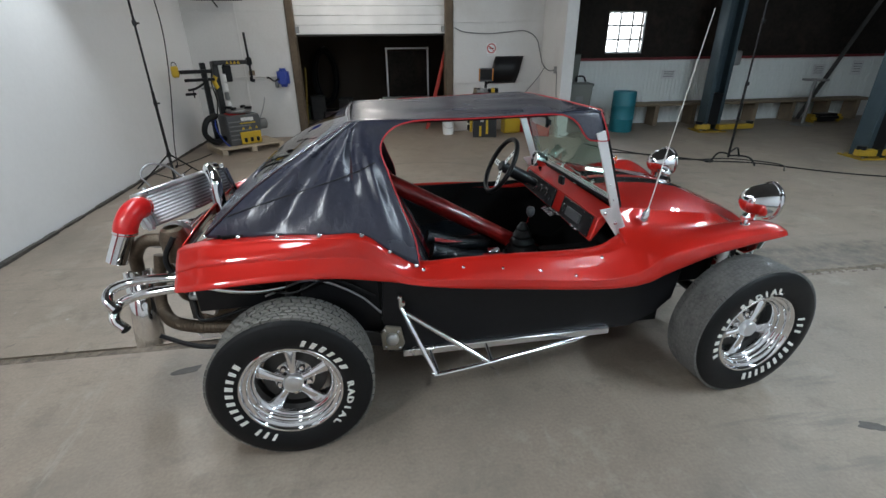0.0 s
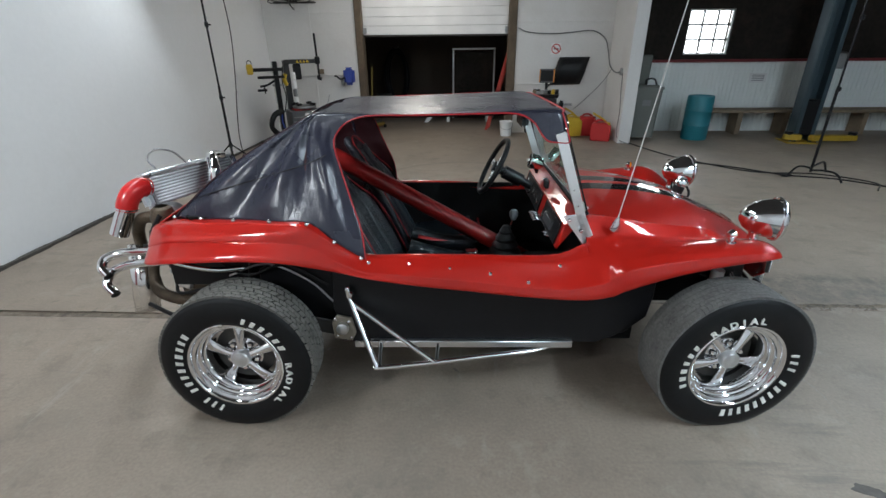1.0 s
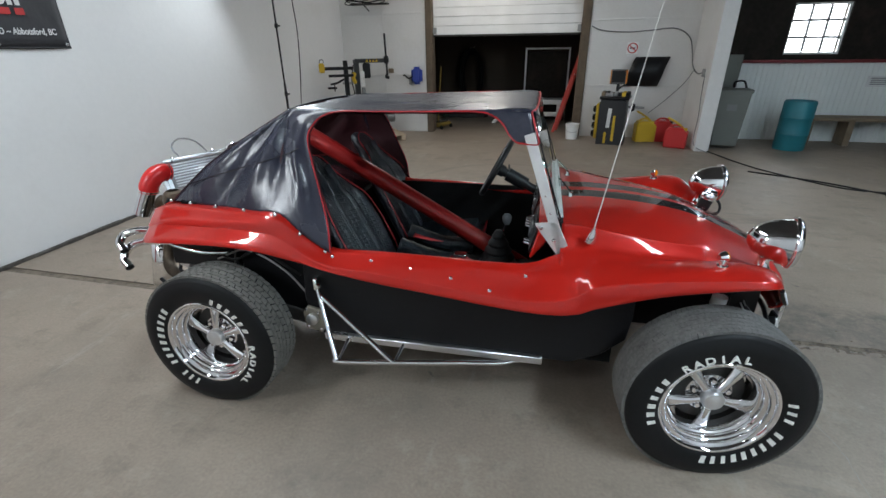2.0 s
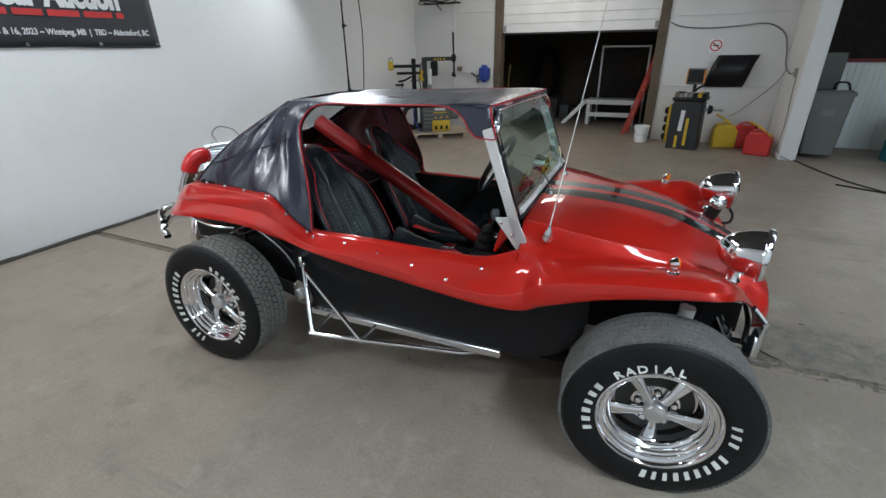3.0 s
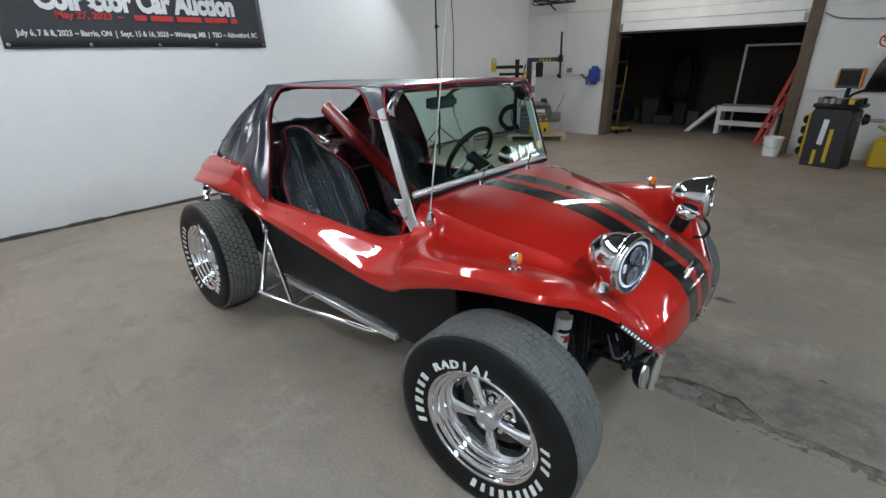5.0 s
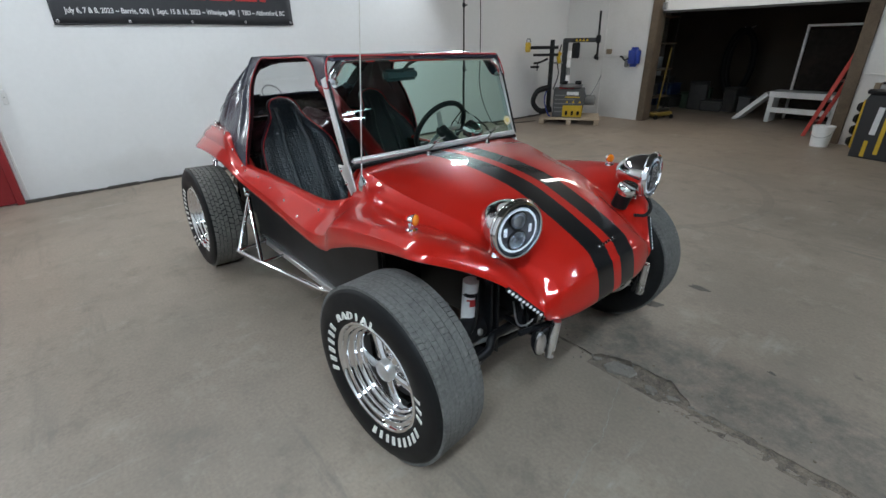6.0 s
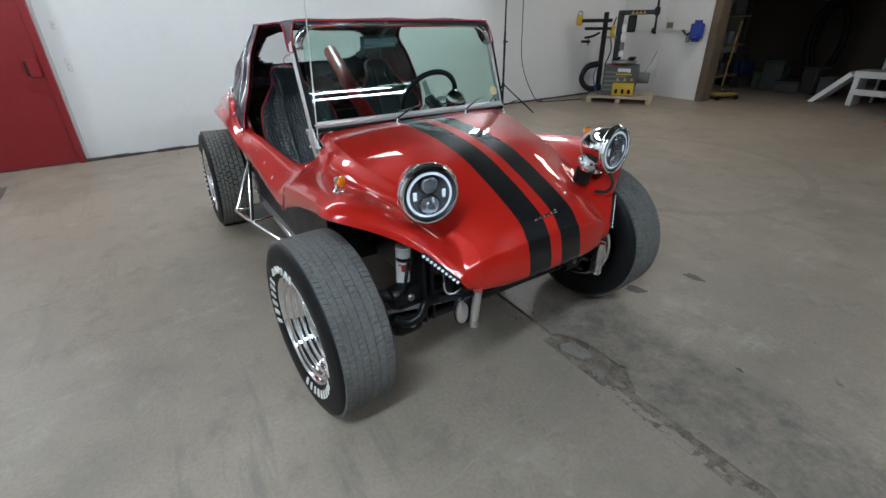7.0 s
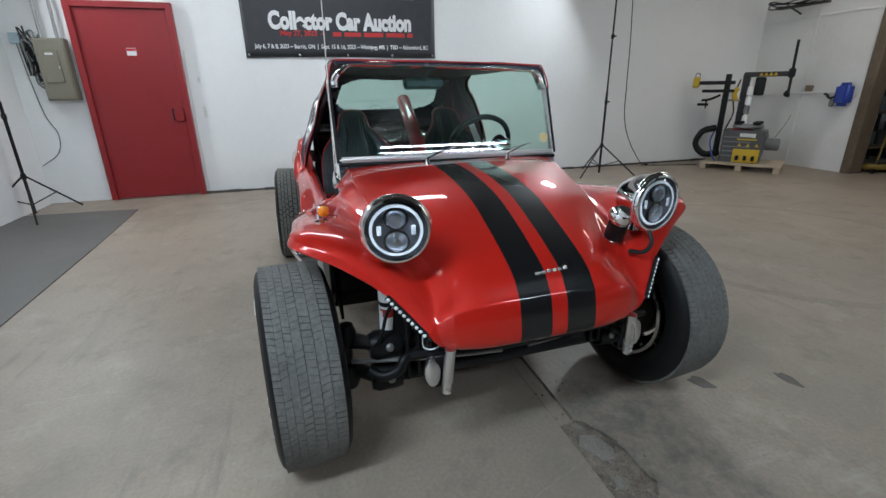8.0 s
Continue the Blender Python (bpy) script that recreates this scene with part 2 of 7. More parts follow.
# black lamp face greyed in colour to stand in for reflected white walls
LAMP_FACE = mat("reflection_tinted_lamp_face", (0.075, 0.085, 0.105), 0.35, 0.3, bump=0.02)
HALO = mat("halo_ring", (0.86, 0.88, 0.92), 0.3, bump=0)
SILICONE = mat("red_silicone", (0.55, 0.012, 0.012), 0.3, bump=0.02, coat=0.3)
WRAP = mat("heat_stained_pipe", (0.105, 0.078, 0.054), 0.5, 0.6, 0.5, 12, 120, 0.2, 0.003)
CAN = mat("straw_tinted_steel", (0.90, 0.885, 0.86), 0.09, 1.0, 0.25, 7, 120, 0.03, 0.001)
WHITE = mat("white_paint", (0.80, 0.80, 0.79), 0.5, bump=0.05)
WALL = mat("white_wall", (0.78, 0.78, 0.775), 0.62, var=0.03, scale=1.1, fine=25, bump=0.10, depth=0.004, stain=0.30, stain_col=(0.60, 0.585, 0.56), stain_scale=0.9, spec=0.3)
WALL_BACK = mat("white_back_wall", (0.70, 0.69, 0.67), 0.6, var=0.05, scale=1.4, fine=30, bump=0.1, depth=0.003, stain=0.4, stain_col=(0.50, 0.47, 0.43), stain_scale=1.1, spec=0.3)
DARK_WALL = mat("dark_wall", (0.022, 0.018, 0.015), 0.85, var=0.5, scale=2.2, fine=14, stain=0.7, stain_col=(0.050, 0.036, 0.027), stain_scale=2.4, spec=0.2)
CEIL = mat("dark_ceiling", (0.05, 0.046, 0.042), 0.85, var=0.3, scale=1.0)
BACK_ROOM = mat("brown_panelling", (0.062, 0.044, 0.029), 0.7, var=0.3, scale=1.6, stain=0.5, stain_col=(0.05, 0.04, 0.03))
FLOOR = concrete("workshop_concrete")
FLOOR_GREY = mat("dark_grey_concrete", (0.082, 0.076, 0.068), 0.55, var=0.15, scale=1.3, fine=60, bump=0.1, stain=0.4, stain_col=(0.17, 0.16, 0.15), stain_scale=1.4)
FILLER = mat("joint_mortar", (0.23, 0.21, 0.18), 0.85, var=0.25, scale=9, fine=80, bump=0.5, depth=0.004, stain=0.5, stain_col=(0.12, 0.10, 0.085), stain_scale=7)
OIL = mat("faded_oil", (0.085, 0.073, 0.062), 0.6, var=0.3, scale=14, bump=0.1)
GRIT = mat("brown_grit", (0.165, 0.132, 0.102), 0.9, var=0.75, scale=22, fine=160, bump=0.6, depth=0.004, stain=0.6, stain_col=(0.07, 0.055, 0.045), stain_scale=16)
CHUNK = mat("broken_concrete", (0.20, 0.178, 0.152), 0.9, var=0.35, scale=20, fine=110, bump=0.8, depth=0.004, stain=0.5, stain_col=(0.12, 0.10, 0.085), stain_scale=12)
PALE = mat("pale_crack", (0.30, 0.28, 0.25), 0.9, var=0.2)
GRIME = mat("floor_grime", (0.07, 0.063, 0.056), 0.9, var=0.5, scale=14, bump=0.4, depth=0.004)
WOOD = mat("old_timber", (0.20, 0.15, 0.10), 0.75, var=0.3, scale=7, fine=90, bump=0.25, depth=0.002, stain=0.4, stain_col=(0.08, 0.06, 0.045), stain_scale=4)
JAMB = mat("dark_old_timber", (0.125, 0.092, 0.062), 0.8, var=0.35, scale=5, fine=90, bump=0.3, depth=0.003, stain=0.6, stain_col=(0.045, 0.034, 0.026), stain_scale=3)
PALLET = mat("pallet_wood", (0.42, 0.34, 0.25), 0.8, var=0.2, scale=8, bump=0.2)
LEDGE = mat("dull_red_ledge", (0.17, 0.022, 0.026), 0.6, var=0.2)
DOOR_RED = mat("red_door_paint", (0.26, 0.014, 0.018), 0.33, var=0.06, scale=1.5, fine=20, bump=0.12, depth=0.006, stain=0.25, stain_col=(0.22, 0.015, 0.02), stain_scale=2.5)
BANNER = mat("black_banner_cloth", (0.030, 0.031, 0.036), 0.55, var=0.15, scale=2, fine=9, bump=0.3, depth=0.02)
PRINT_W = mat("white_print", (0.70, 0.70, 0.70), 0.6, bump=0)
PRINT_R = mat("red_print", (0.50, 0.03, 0.03), 0.6, bump=0)
YELLOW = mat("yellow_paint", (0.58, 0.38, 0.02), 0.45, bump=0.05, stain=0.3, stain_col=(0.3, 0.2, 0.05), stain_scale=7)
BLACKISH = mat("charcoal_enamel", (0.016, 0.017, 0.019), 0.45, bump=0.05)
OLD_YELLOW = mat("worn_yellow_paint", (0.42, 0.27, 0.02), 0.55, var=0.25, scale=6, bump=0.06, stain=0.6, stain_col=(0.10, 0.075, 0.03), stain_scale=6)
MACHINE = mat("dark_grey_enamel", (0.075, 0.078, 0.082), 0.42, bump=0.05)
BLUE = mat("blue_plastic", (0.02, 0.05, 0.30), 0.45, bump=0.05)
TEAL = mat("teal_plastic", (0.015, 0.17, 0.21), 0.5, bump=0.05)
RED_PLASTIC = mat("red_plastic", (0.48, 0.02, 0.02), 0.45, bump=0.05)
GREY_PLASTIC = mat("grey_plastic", (0.17, 0.175, 0.175), 0.55, bump=0.08)
BIN_GREY = mat("green_grey_plastic", (0.13, 0.14, 0.125), 0.6, bump=0.08)
PANEL_GREEN = mat("olive_grey_enamel", (0.19, 0.175, 0.13), 0.5, bump=0.05)
LIFT_BLUE = mat("blue_grey_steel", (0.045, 0.07, 0.085), 0.4, 0.3, 0.2, 3, bump=0.05)
LADDER = mat("red_fibreglass", (0.50, 0.06, 0.045), 0.5)
CORRUGATED = mat("white_sheet_metal", (0.80, 0.83, 0.81), 0.45, 0.0, 0.08, 1.5, bump=0.05, stain=0.3, stain_col=(0.60, 0.59, 0.54), stain_scale=1.5)
TUBE_LIGHT = glow("tube_light", (1, 0.98, 0.95), TUBE_GLOW)
TUBE_BARE = glow("bright_tube_light", (0.74, 0.88, 1.0), 165.0)
DAY = glow("bright_day", (0.92, 0.96, 1.0), 7.0)
PANEL_GLOW = glow("lit_diffuser", (1, 0.98, 0.96), 14.0)


# ---- mesh helpers ----
def part(name, bm, material, parent=None, label="", smooth=True, angle=38):
    """Links a bmesh as one mesh object, under a thing or a part."""
    bm.normal_update()
    me = bpy.data.meshes.new(name)
    bm.to_mesh(me)
    bm.free()
    for m in material if isinstance(material, (list, tuple)) else [material]:
        me.materials.append(m)
    if smooth:
        me.polygons.foreach_set("use_smooth", [True] * len(me.polygons))
        me.set_sharp_from_angle(angle=radians(angle))
    ob = new(name, me)
    if parent:
        ob.parent = parent
    if label:
        ob["label"] = label
    return ob


def thing(name, m, label, category, group="", kind=""):
    ob = new(name)
    ob.empty_display_size = 0.1
    ob.matrix_world = m
    return tagged(ob, label, category, group, kind)


def box(size, at=(0, 0, 0), bevel=0.0, bm=None, turn=None, seg=1):
    bm = bm or bmesh.new()
    m = Matrix.Translation(at) @ (turn or Matrix()) @ Matrix.Diagonal((*size, 1))
    made = bmesh.ops.create_cube(bm, size=1, matrix=m)["verts"]
    if bevel:
        edges = list({e for v in made for e in v.link_edges})
        bmesh.ops.bevel(bm, geom=edges, offset=bevel, segments=seg, affect="EDGES", clamp_overlap=True)
    return bm


def lathe(profile, seg=32, bm=None, m=None, closed=False):
    """Turns (radius, height) points round the z axis of m."""
    bm = bm or bmesh.new()
    m = m or Matrix()
    rings = []
    for r, z in profile:
        if r < 1e-5:
            rings.append([bm.verts.new(m @ Vector((0, 0, z)))])
        else:
            rings.append([bm.verts.new(m @ Vector((r * math.cos(2 * math.pi * i / seg), r * math.sin(2 * math.pi * i / seg), z))) for i in range(seg)])
    pairs = list(zip(rings, rings[1:])) + ([(rings[-1], rings[0])] if closed else [])
    for a, b in pairs:
        for i in range(seg):
            j = (i + 1) % seg
            if len(a) == 1 and len(b) == 1:
                continue
            if len(a) == 1:
                bm.faces.new((a[0], b[j], b[i]))
            elif len(b) == 1:
                bm.faces.new((a[i], a[j], b[0]))
            else:
                bm.faces.new((a[i], a[j], b[j], b[i]))
    bmesh.ops.recalc_face_normals(bm, faces=bm.faces)
    return bm


def curve_through(points, steps=6):
    """Points along a smooth curve through the given ones."""
    p = [Vector(q) for q in points]
    if len(p) < 3 or steps < 2:
        return p
    p = [2 * p[0] - p[1]] + p + [2 * p[-1] - p[-2]]
    out = []
    for i in range(1, len(p) - 2):
        a, b, c, d = p[i - 1:i + 3]
        for k in range(steps):
            t = k / steps
            out.append(0.5 * (2 * b + (c - a) * t + (2 * a - 5 * b + 4 * c - d) * t * t + (3 * b - a - 3 * c + d) * t ** 3))
    return out + [p[-2]]


def tube(points, r, seg=12, steps=6, bm=None, caps=True, r_end=None, closed=False):
    """A round bar along a smooth curve."""
    bm = bm or bmesh.new()
    pts = curve_through(points, steps)
    if closed:
        pts = pts[:-1] if (pts[0] - pts[-1]).length < 1e-5 else pts
    up = Vector((0, 0, 1))
    rings = []
    n = len(pts)
    side = None
    for i, p in enumerate(pts):
        d = (pts[(i + 1) % n] - pts[i - 1]) if closed else (pts[min(i + 1, n - 1)] - pts[max(i - 1, 0)])
        d.normalize()
        if side is None:
            side = d.cross(up) if abs(d.z) < 0.9 else d.cross(Vector((1, 0, 0)))
        side = (side - side.dot(d) * d).normalized()
        top = d.cross(side)
        rad = r + (r_end - r) * i / (n - 1) if r_end is not None else r
        rings.append([bm.verts.new(p + rad * (math.cos(a) * side + math.sin(a) * top)) for a in (2 * math.pi * k / seg for k in range(seg))])
    for a, b in list(zip(rings, rings[1:])) + ([(rings[-1], rings[0])] if closed else []):
        for k in range(seg):
            j = (k + 1) % seg
            bm.faces.new((a[k], a[j], b[j], b[k]))
    if caps and not closed:
        bm.faces.new(rings[0]), bm.faces.new(rings[-1])
    bmesh.ops.recalc_face_normals(bm, faces=bm.faces)
    return bm


def resample(grid, su, sv):
    rows = [curve_through(r, sv) for r in grid]
    cols = [curve_through(c, su) for c in zip(*rows)]
    return [list(r) for r in zip(*cols)]


def sheet(grid, bm=None, skip=None):
    bm = bm or bmesh.new()
    v = [[bm.verts.new(p) for p in r] for r in grid]
    for i in range(len(v) - 1):
        for j in range(len(v[0]) - 1):
            if skip and skip(i, j):
                continue
            try:
                bm.faces.new((v[i][j], v[i][j + 1], v[i + 1][j + 1], v[i + 1][j]))
            except ValueError:
                pass
    return bm


def flipped(grid):
    return [[(p[0], -p[1], p[2]) for p in r] for r in grid]


def thicken(ob, t, offset=-1):
    mod = ob.modifiers.new("thickness", "SOLIDIFY")
    mod.thickness, mod.offset = t, offset
    return ob


def plate(outline, thick, axis="y", at=0.0, bm=None, bevel=0.0):
    """An outline of (a, b) points, extruded: across y the points are (x, z), across x (y, z), across z (x, y)."""
    bm = bm or bmesh.new()

    def place(a, b, c):
        return {"y": (a, c, b), "x": (c, a, b), "z": (a, b, c)}[axis]
    one = [bm.verts.new(place(a, b, at - thick / 2)) for a, b in outline]
    two = [bm.verts.new(place(a, b, at + thick / 2)) for a, b in outline]
    faces = [bm.faces.new(one), bm.faces.new(two[::-1])]
    n = len(one)
    for i in range(n):
        faces.append(bm.faces.new((one[i], two[i], two[(i + 1) % n], one[(i + 1) % n])))
    bmesh.ops.recalc_face_normals(bm, faces=faces)
    if bevel:
        bmesh.ops.bevel(bm, geom=[e for f in faces[:2] for e in f.edges], offset=bevel, segments=1, affect="EDGES")
    return bm


def writing(body, size, m, material, parent, wide=1.0, name="lettering", thick=0.0015, bold=0.0):
    """Flat raised letters in the built-in font, centred at m."""
    data = bpy.data.curves.new("letters", "FONT")
    data.body, data.size, data.extrude, data.align_x, data.align_y = body, size, thick, "CENTER", "CENTER"
    data.resolution_u, data.offset = 3, bold
    ob = new("letters", data)
    bpy.context.view_layer.update()
    me = bpy.data.meshes.new_from_object(ob.evaluated_get(bpy.context.evaluated_depsgraph_get()))
    bpy.data.objects.remove(ob)
    me.transform(m @ Matrix.Diagonal((wide, 1, 1, 1)))
    me.materials.clear()
    me.materials.append(material)
    out = new(name, me)
    out.parent = parent
    return out


# ---- the room ----
XL, YB, YS, XR, HIGH = -2.54, 9.2, -0.64, 11.3, 3.7


def structure(name, bm, material, label, category, smooth=False):
    return tagged(part(name, bm, material, smooth=smooth), label, category, kind="structure")


# floor: two slabs, with a filled and partly broken joint between them
floor = structure("floor", box((15, 20, 0.1), (4.3, 5.6, -0.09)), GRIME, "dirty bed under the concrete floor slabs", "floor")
JOINT = 2.992


def joint(x):
    """The joint's middle line: it jogs where two pours meet under the car."""
    return JOINT - 0.205 * max(0.0, min(1.0, (1.8 - x) / 2.1))


lumps = noise


def torn(x):
    """How far the joint's edge is broken away at x."""
    n = abs(lumps.noise(Vector((x * 9, 1.7, 0)))) + 0.6 * abs(lumps.noise(Vector((x * 37, 4.2, 0)))) + 0.4 * abs(lumps.noise(Vector((x * 90, 2.2, 0))))
    if 2.32 < x < 2.76:
        return 0.008 + 0.085 * math.sin((x - 2.32) / 0.44 * math.pi) ** 0.6 * (0.75 + 0.5 * n)
    if 2.76 <= x < 4.2:
        return 0.003 + 0.018 * n
    return 0.004 * n


for y0, y1 in ((-0.9, -0.036), (0.030, 13.4)):
    bm = bmesh.new()
    xs = [-2.9 + i * 0.02 for i in range(723)]
    edge, far = (y1, y0) if y0 < 0 else (y0, y1)
    top = [(x, joint(x) + edge - 0.10 * torn(x + 40) - (0.006 * abs(lumps.noise(Vector((x * 25, 9, 0)))) if 2.2 < x < 4 else 0) if y0 < 0 else joint(x) + edge + torn(x)) for x in xs]
    v1 = [bm.verts.new((x, y, 0)) for x, y in top]
    v2 = [bm.verts.new((x, far, 0)) for x in xs]
    v3 = [bm.verts.new((x, y - (0.012 if y0 < 0 else -0.012), -0.03)) for x, y in top]
    for i in range(len(xs) - 1):
        bm.faces.new((v1[i], v1[i + 1], v2[i + 1], v2[i]))
        bm.faces.new((v1[i], v3[i], v3[i + 1], v1[i + 1]))
    bmesh.ops.recalc_face_normals(bm, faces=bm.faces)
    part("slab", bm, FLOOR, floor, smooth=False)
# broken, gritty bed of the joint
rows = []
for i in range(176):
    x = 2.12 + i * 0.012
    row = []
    for j in range(26):
        y = JOINT - 0.05 + j * 0.0105
        p = Vector((x * 26, y * 26, 0))
        z = -0.0015 - 0.010 * abs(lumps.noise(p)) - 0.004 * abs(lumps.noise(p * 3.1))
        if 2.26 < x < 2.70:
            z -= 0.022 * max(0, lumps.noise(p * 0.45) + 0.35)
        row.append((x, y, z))
    rows.append(row)
part("joint_bed", sheet(rows), GRIT, floor, "broken brown mortar in the joint", smooth=False)
part("joint_bed", sheet([[(x, joint(x) + dy, -0.0115) for dy in (-0.045, 0.045)] for x in xs]), GRIT, floor, smooth=False)
rnd = random.Random(21)
x = -2.9
while x < 11.2:
    worn = 2.66 < x < 4.1
    if 2.31 < x < 2.66:
        x = 2.67
        continue
    long = rnd.uniform(0.06, 0.3) if worn else min(rnd.uniform(0.5, 1.1), 2.33 - x if x < 2.3 else 9)
    n = 7 if worn else 14
    lo, hi = -0.034, 0.012 if worn else 0.021
    wob = 0.012 if worn else 0.002
    pts = [(x + long * k / n, joint(x + long * k / n) + lo + 0.3 * wob * rnd.random()) for k in range(n + 1)] + [(x + long * (1 - k / n), joint(x + long * (1 - k / n)) + hi - wob * rnd.random()) for k in range(n + 1)]
    part("joint_filler", plate(pts, 0.02, "z", -0.0115 - (rnd.uniform(0.0005, 0.003) if worn else 0.0005 if x > 0.4 else 0.006)), FLOOR if x > 0.4 else GRIT, floor, smooth=False)
    x += long + (rnd.uniform(0.0, 0.006) if worn else 0.0005)
for cx, cy, r1, r2, turn in ((2.455, 3.028, 0.085, 0.050, 20), (2.61, 3.010, 0.034, 0.020, -10), (2.350, 3.020, 0.024, 0.015, 50), (2.79, 3.03, 0.05, 0.014, 5), (2.69, 3.02, 0.032, 0.018, 30)):
    n = 6
    pts = [(r1 * rnd.uniform(0.7, 1.15) * math.cos(2 * math.pi * k / n), r2 * rnd.uniform(0.8, 1.1) * math.sin(2 * math.pi * k / n)) for k in range(n)]
    ob = part("loose_slab", plate(pts, 0.02, "z", -0.011, bevel=0.004), CHUNK, floor, smooth=False)
    ob.matrix_basis = pose(cx, cy, 0, rnd.uniform(-3, 3), rnd.uniform(-3, 3), turn)
for i in range(70):
    x = rnd.gauss(2.62, 0.35)
    s = rnd.uniform(0.002, 0.007)
    n = rnd.randint(5, 7)
    pts = [(s * rnd.uniform(0.6, 1.1) * math.cos(2 * math.pi * k / n), s * rnd.uniform(0.5, 0.9) * math.sin(2 * math.pi * k / n)) for k in range(n)]
    ob = part("chip", plate(pts, 0.005, "z", 0.001), FILLER if rnd.random() < 0.7 else GRIT, floor, smooth=False)
    ob.location = (x, JOINT + 0.05 + rnd.gauss(0, 0.07), 0.0)
bm = bmesh.new()
line = [tuple(p) for p in curve_through([(2.50, 2.955, 0), (2.555, 2.80, 0), (2.60, 2.68, 0), (2.622, 2.62, 0), (2.63, 2.52, 0), (2.66, 2.40, 0), (2.70, 2.22, 0), (2.69, 2.0, 0)], 8)]
line = [(a + rnd.uniform(-0.004, 0.004), b) for a, b, c in line]
for (xa, ya), (xb, yb) in zip(line, line[1:]):
    w = rnd.uniform(0.0006, 0.0018)
    bm.faces.new([bm.verts.new(p) for p in ((xa - w, ya, 0.001), (xa + w, ya, 0.001), (xb + w, yb, 0.001), (xb - w, yb, 0.001))])
part("hairline_crack", bm, PALE, floor, smooth=False)
for (x, y, a, b, turn) in ((2.52, 1.68, 0.06, 0.03, -20), (2.37, 4.01, 0.055, 0.022, 10), (2.277, 3.646, 0.05, 0.03, 40), (3.58, 2.5, 0.03, 0.014, 0), (2.9, 3.487, 0.016, 0.008, 0), (-0.62, 2.55, 0.07, 0.03, 20), (-0.45, 2.72, 0.06, 0.03, -10), (-1.45, 4.3, 0.07, 0.03, 0)):
    n = 40
    pts = [((a * (1 + 0.22 * math.sin(3 * q + x) + 0.05 * math.sin(7 * q + y))) * math.cos(q), (b * (1 + 0.25 * math.sin(2 * q + y) + 0.05 * math.sin(9 * q))) * math.sin(q)) for q in (2 * math.pi * k / n for k in range(n))]
    ob = part("oil_stain", plate(pts, 0.0012, "z", 0.0008), OIL, floor, smooth=False)
    ob.matrix_basis = pose(x, y, 0, 0, 0, turn)
structure("floor_apron", plate([(-1.92, 0.06), (-1.88, 0.40), (-1.2, 0.44), (-0.5, 0.47), (0.72, 0.51), (6, 0.6), (6, -0.64), (-1.95, -0.64)], 0.008, "z", 0.002), FLOOR_GREY, "dark grey strip of concrete floor", "floor")

structure("wall_west", box((0.2, YB - YS + 4.6, HIGH), (XL - 0.1, (YB + YS) / 2 + 2.1, HIGH / 2)), WALL, "white painted block wall with scuffs and dirt", "wall")
structure("wall_south", box((XR - XL, 0.2, HIGH), ((XR + XL) / 2, YS - 0.1, HIGH / 2)), WALL, "white painted wall beside the red door", "wall")
structure("wall_east", box((0.2, YB - YS + 4.6, HIGH), (XR + 0.1, (YB + YS) / 2 + 2.1, HIGH / 2)), DARK_WALL, "dark far side wall of the workshop", "wall")
GL, GR, GZ, GTOP = -0.80, 1.76, 1.66, 3.0
bm = box((GL - 0.12 - XL, 0.2, HIGH), ((GL - 0.12 + XL) / 2, YB + 0.1, HIGH / 2))
box((3.62 - GR - 0.14, 0.2, HIGH), ((3.62 + GR + 0.14) / 2, YB + 0.1, HIGH / 2), bm=bm)
box((GR - GL + 0.26, 0.2, HIGH - GTOP), ((GR + GL) / 2 + 0.01, YB + 0.1, (HIGH + GTOP) / 2), bm=bm)
back = structure("wall_north", bm, WALL_BACK, "white panelled wall round the roller door opening", "wall")
for x0, x1, z in ((XL, GL - 0.13, 1.0), (XL, GL - 0.13, 2.05), (GR + 0.16, 3.5, 0.86), (GR + 0.16, 3.5, 1.87)):
    part("panel_strip", box((x1 - x0, 0.012, 0.022), ((x0 + x1) / 2, YB - 0.006, z), 0.003), WALL_BACK, back)
part("corner_strip", box((0.03, 0.012, HIGH), (-1.72, YB - 0.006, HIGH / 2), 0.003), WALL_BACK, back)
structure("wall_partition", box((0.2, 1.15, HIGH), (3.65, YB - 0.475, HIGH / 2), 0.006), WALL_BACK, "white partition wall that ends in a post", "wall")
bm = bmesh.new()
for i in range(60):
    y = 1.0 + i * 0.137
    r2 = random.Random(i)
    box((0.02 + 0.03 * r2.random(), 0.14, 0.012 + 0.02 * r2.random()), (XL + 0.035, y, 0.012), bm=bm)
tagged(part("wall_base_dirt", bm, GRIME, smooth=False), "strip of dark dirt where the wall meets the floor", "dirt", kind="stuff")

# right bay: window wall
WX0, WX1, WZ0, WZ1 = 4.86, 5.62, 1.32, 2.04
YW = 9.35
bm = bmesh.new()
for x0, x1, z0, z1 in ((3.75, WX0, 1.2, HIGH), (WX1, XR, 1.2, HIGH), (WX0, WX1, 1.2, WZ0), (WX0, WX1, WZ1, HIGH)):
    box((x1 - x0, 0.2, z1 - z0), ((x0 + x1) / 2, YW + 0.1, (z0 + z1) / 2), bm=bm)
structure("wall_bay_upper", bm, DARK_WALL, "dark upper wall of the service bay", "wall")
bay = structure("wall_bay_lower", box((XR - 3.75, 0.2, 1.2), ((XR + 3.75) / 2, YW + 0.1, 0.6)), CORRUGATED, "white ribbed sheet metal wainscot", "wall")
x = 3.82
while x < 10.9:
    part("rib", box((0.024, 0.014, 1.18), (x, YW - 0.007, 0.6), 0.004), CORRUGATED, bay)
    x += 0.075
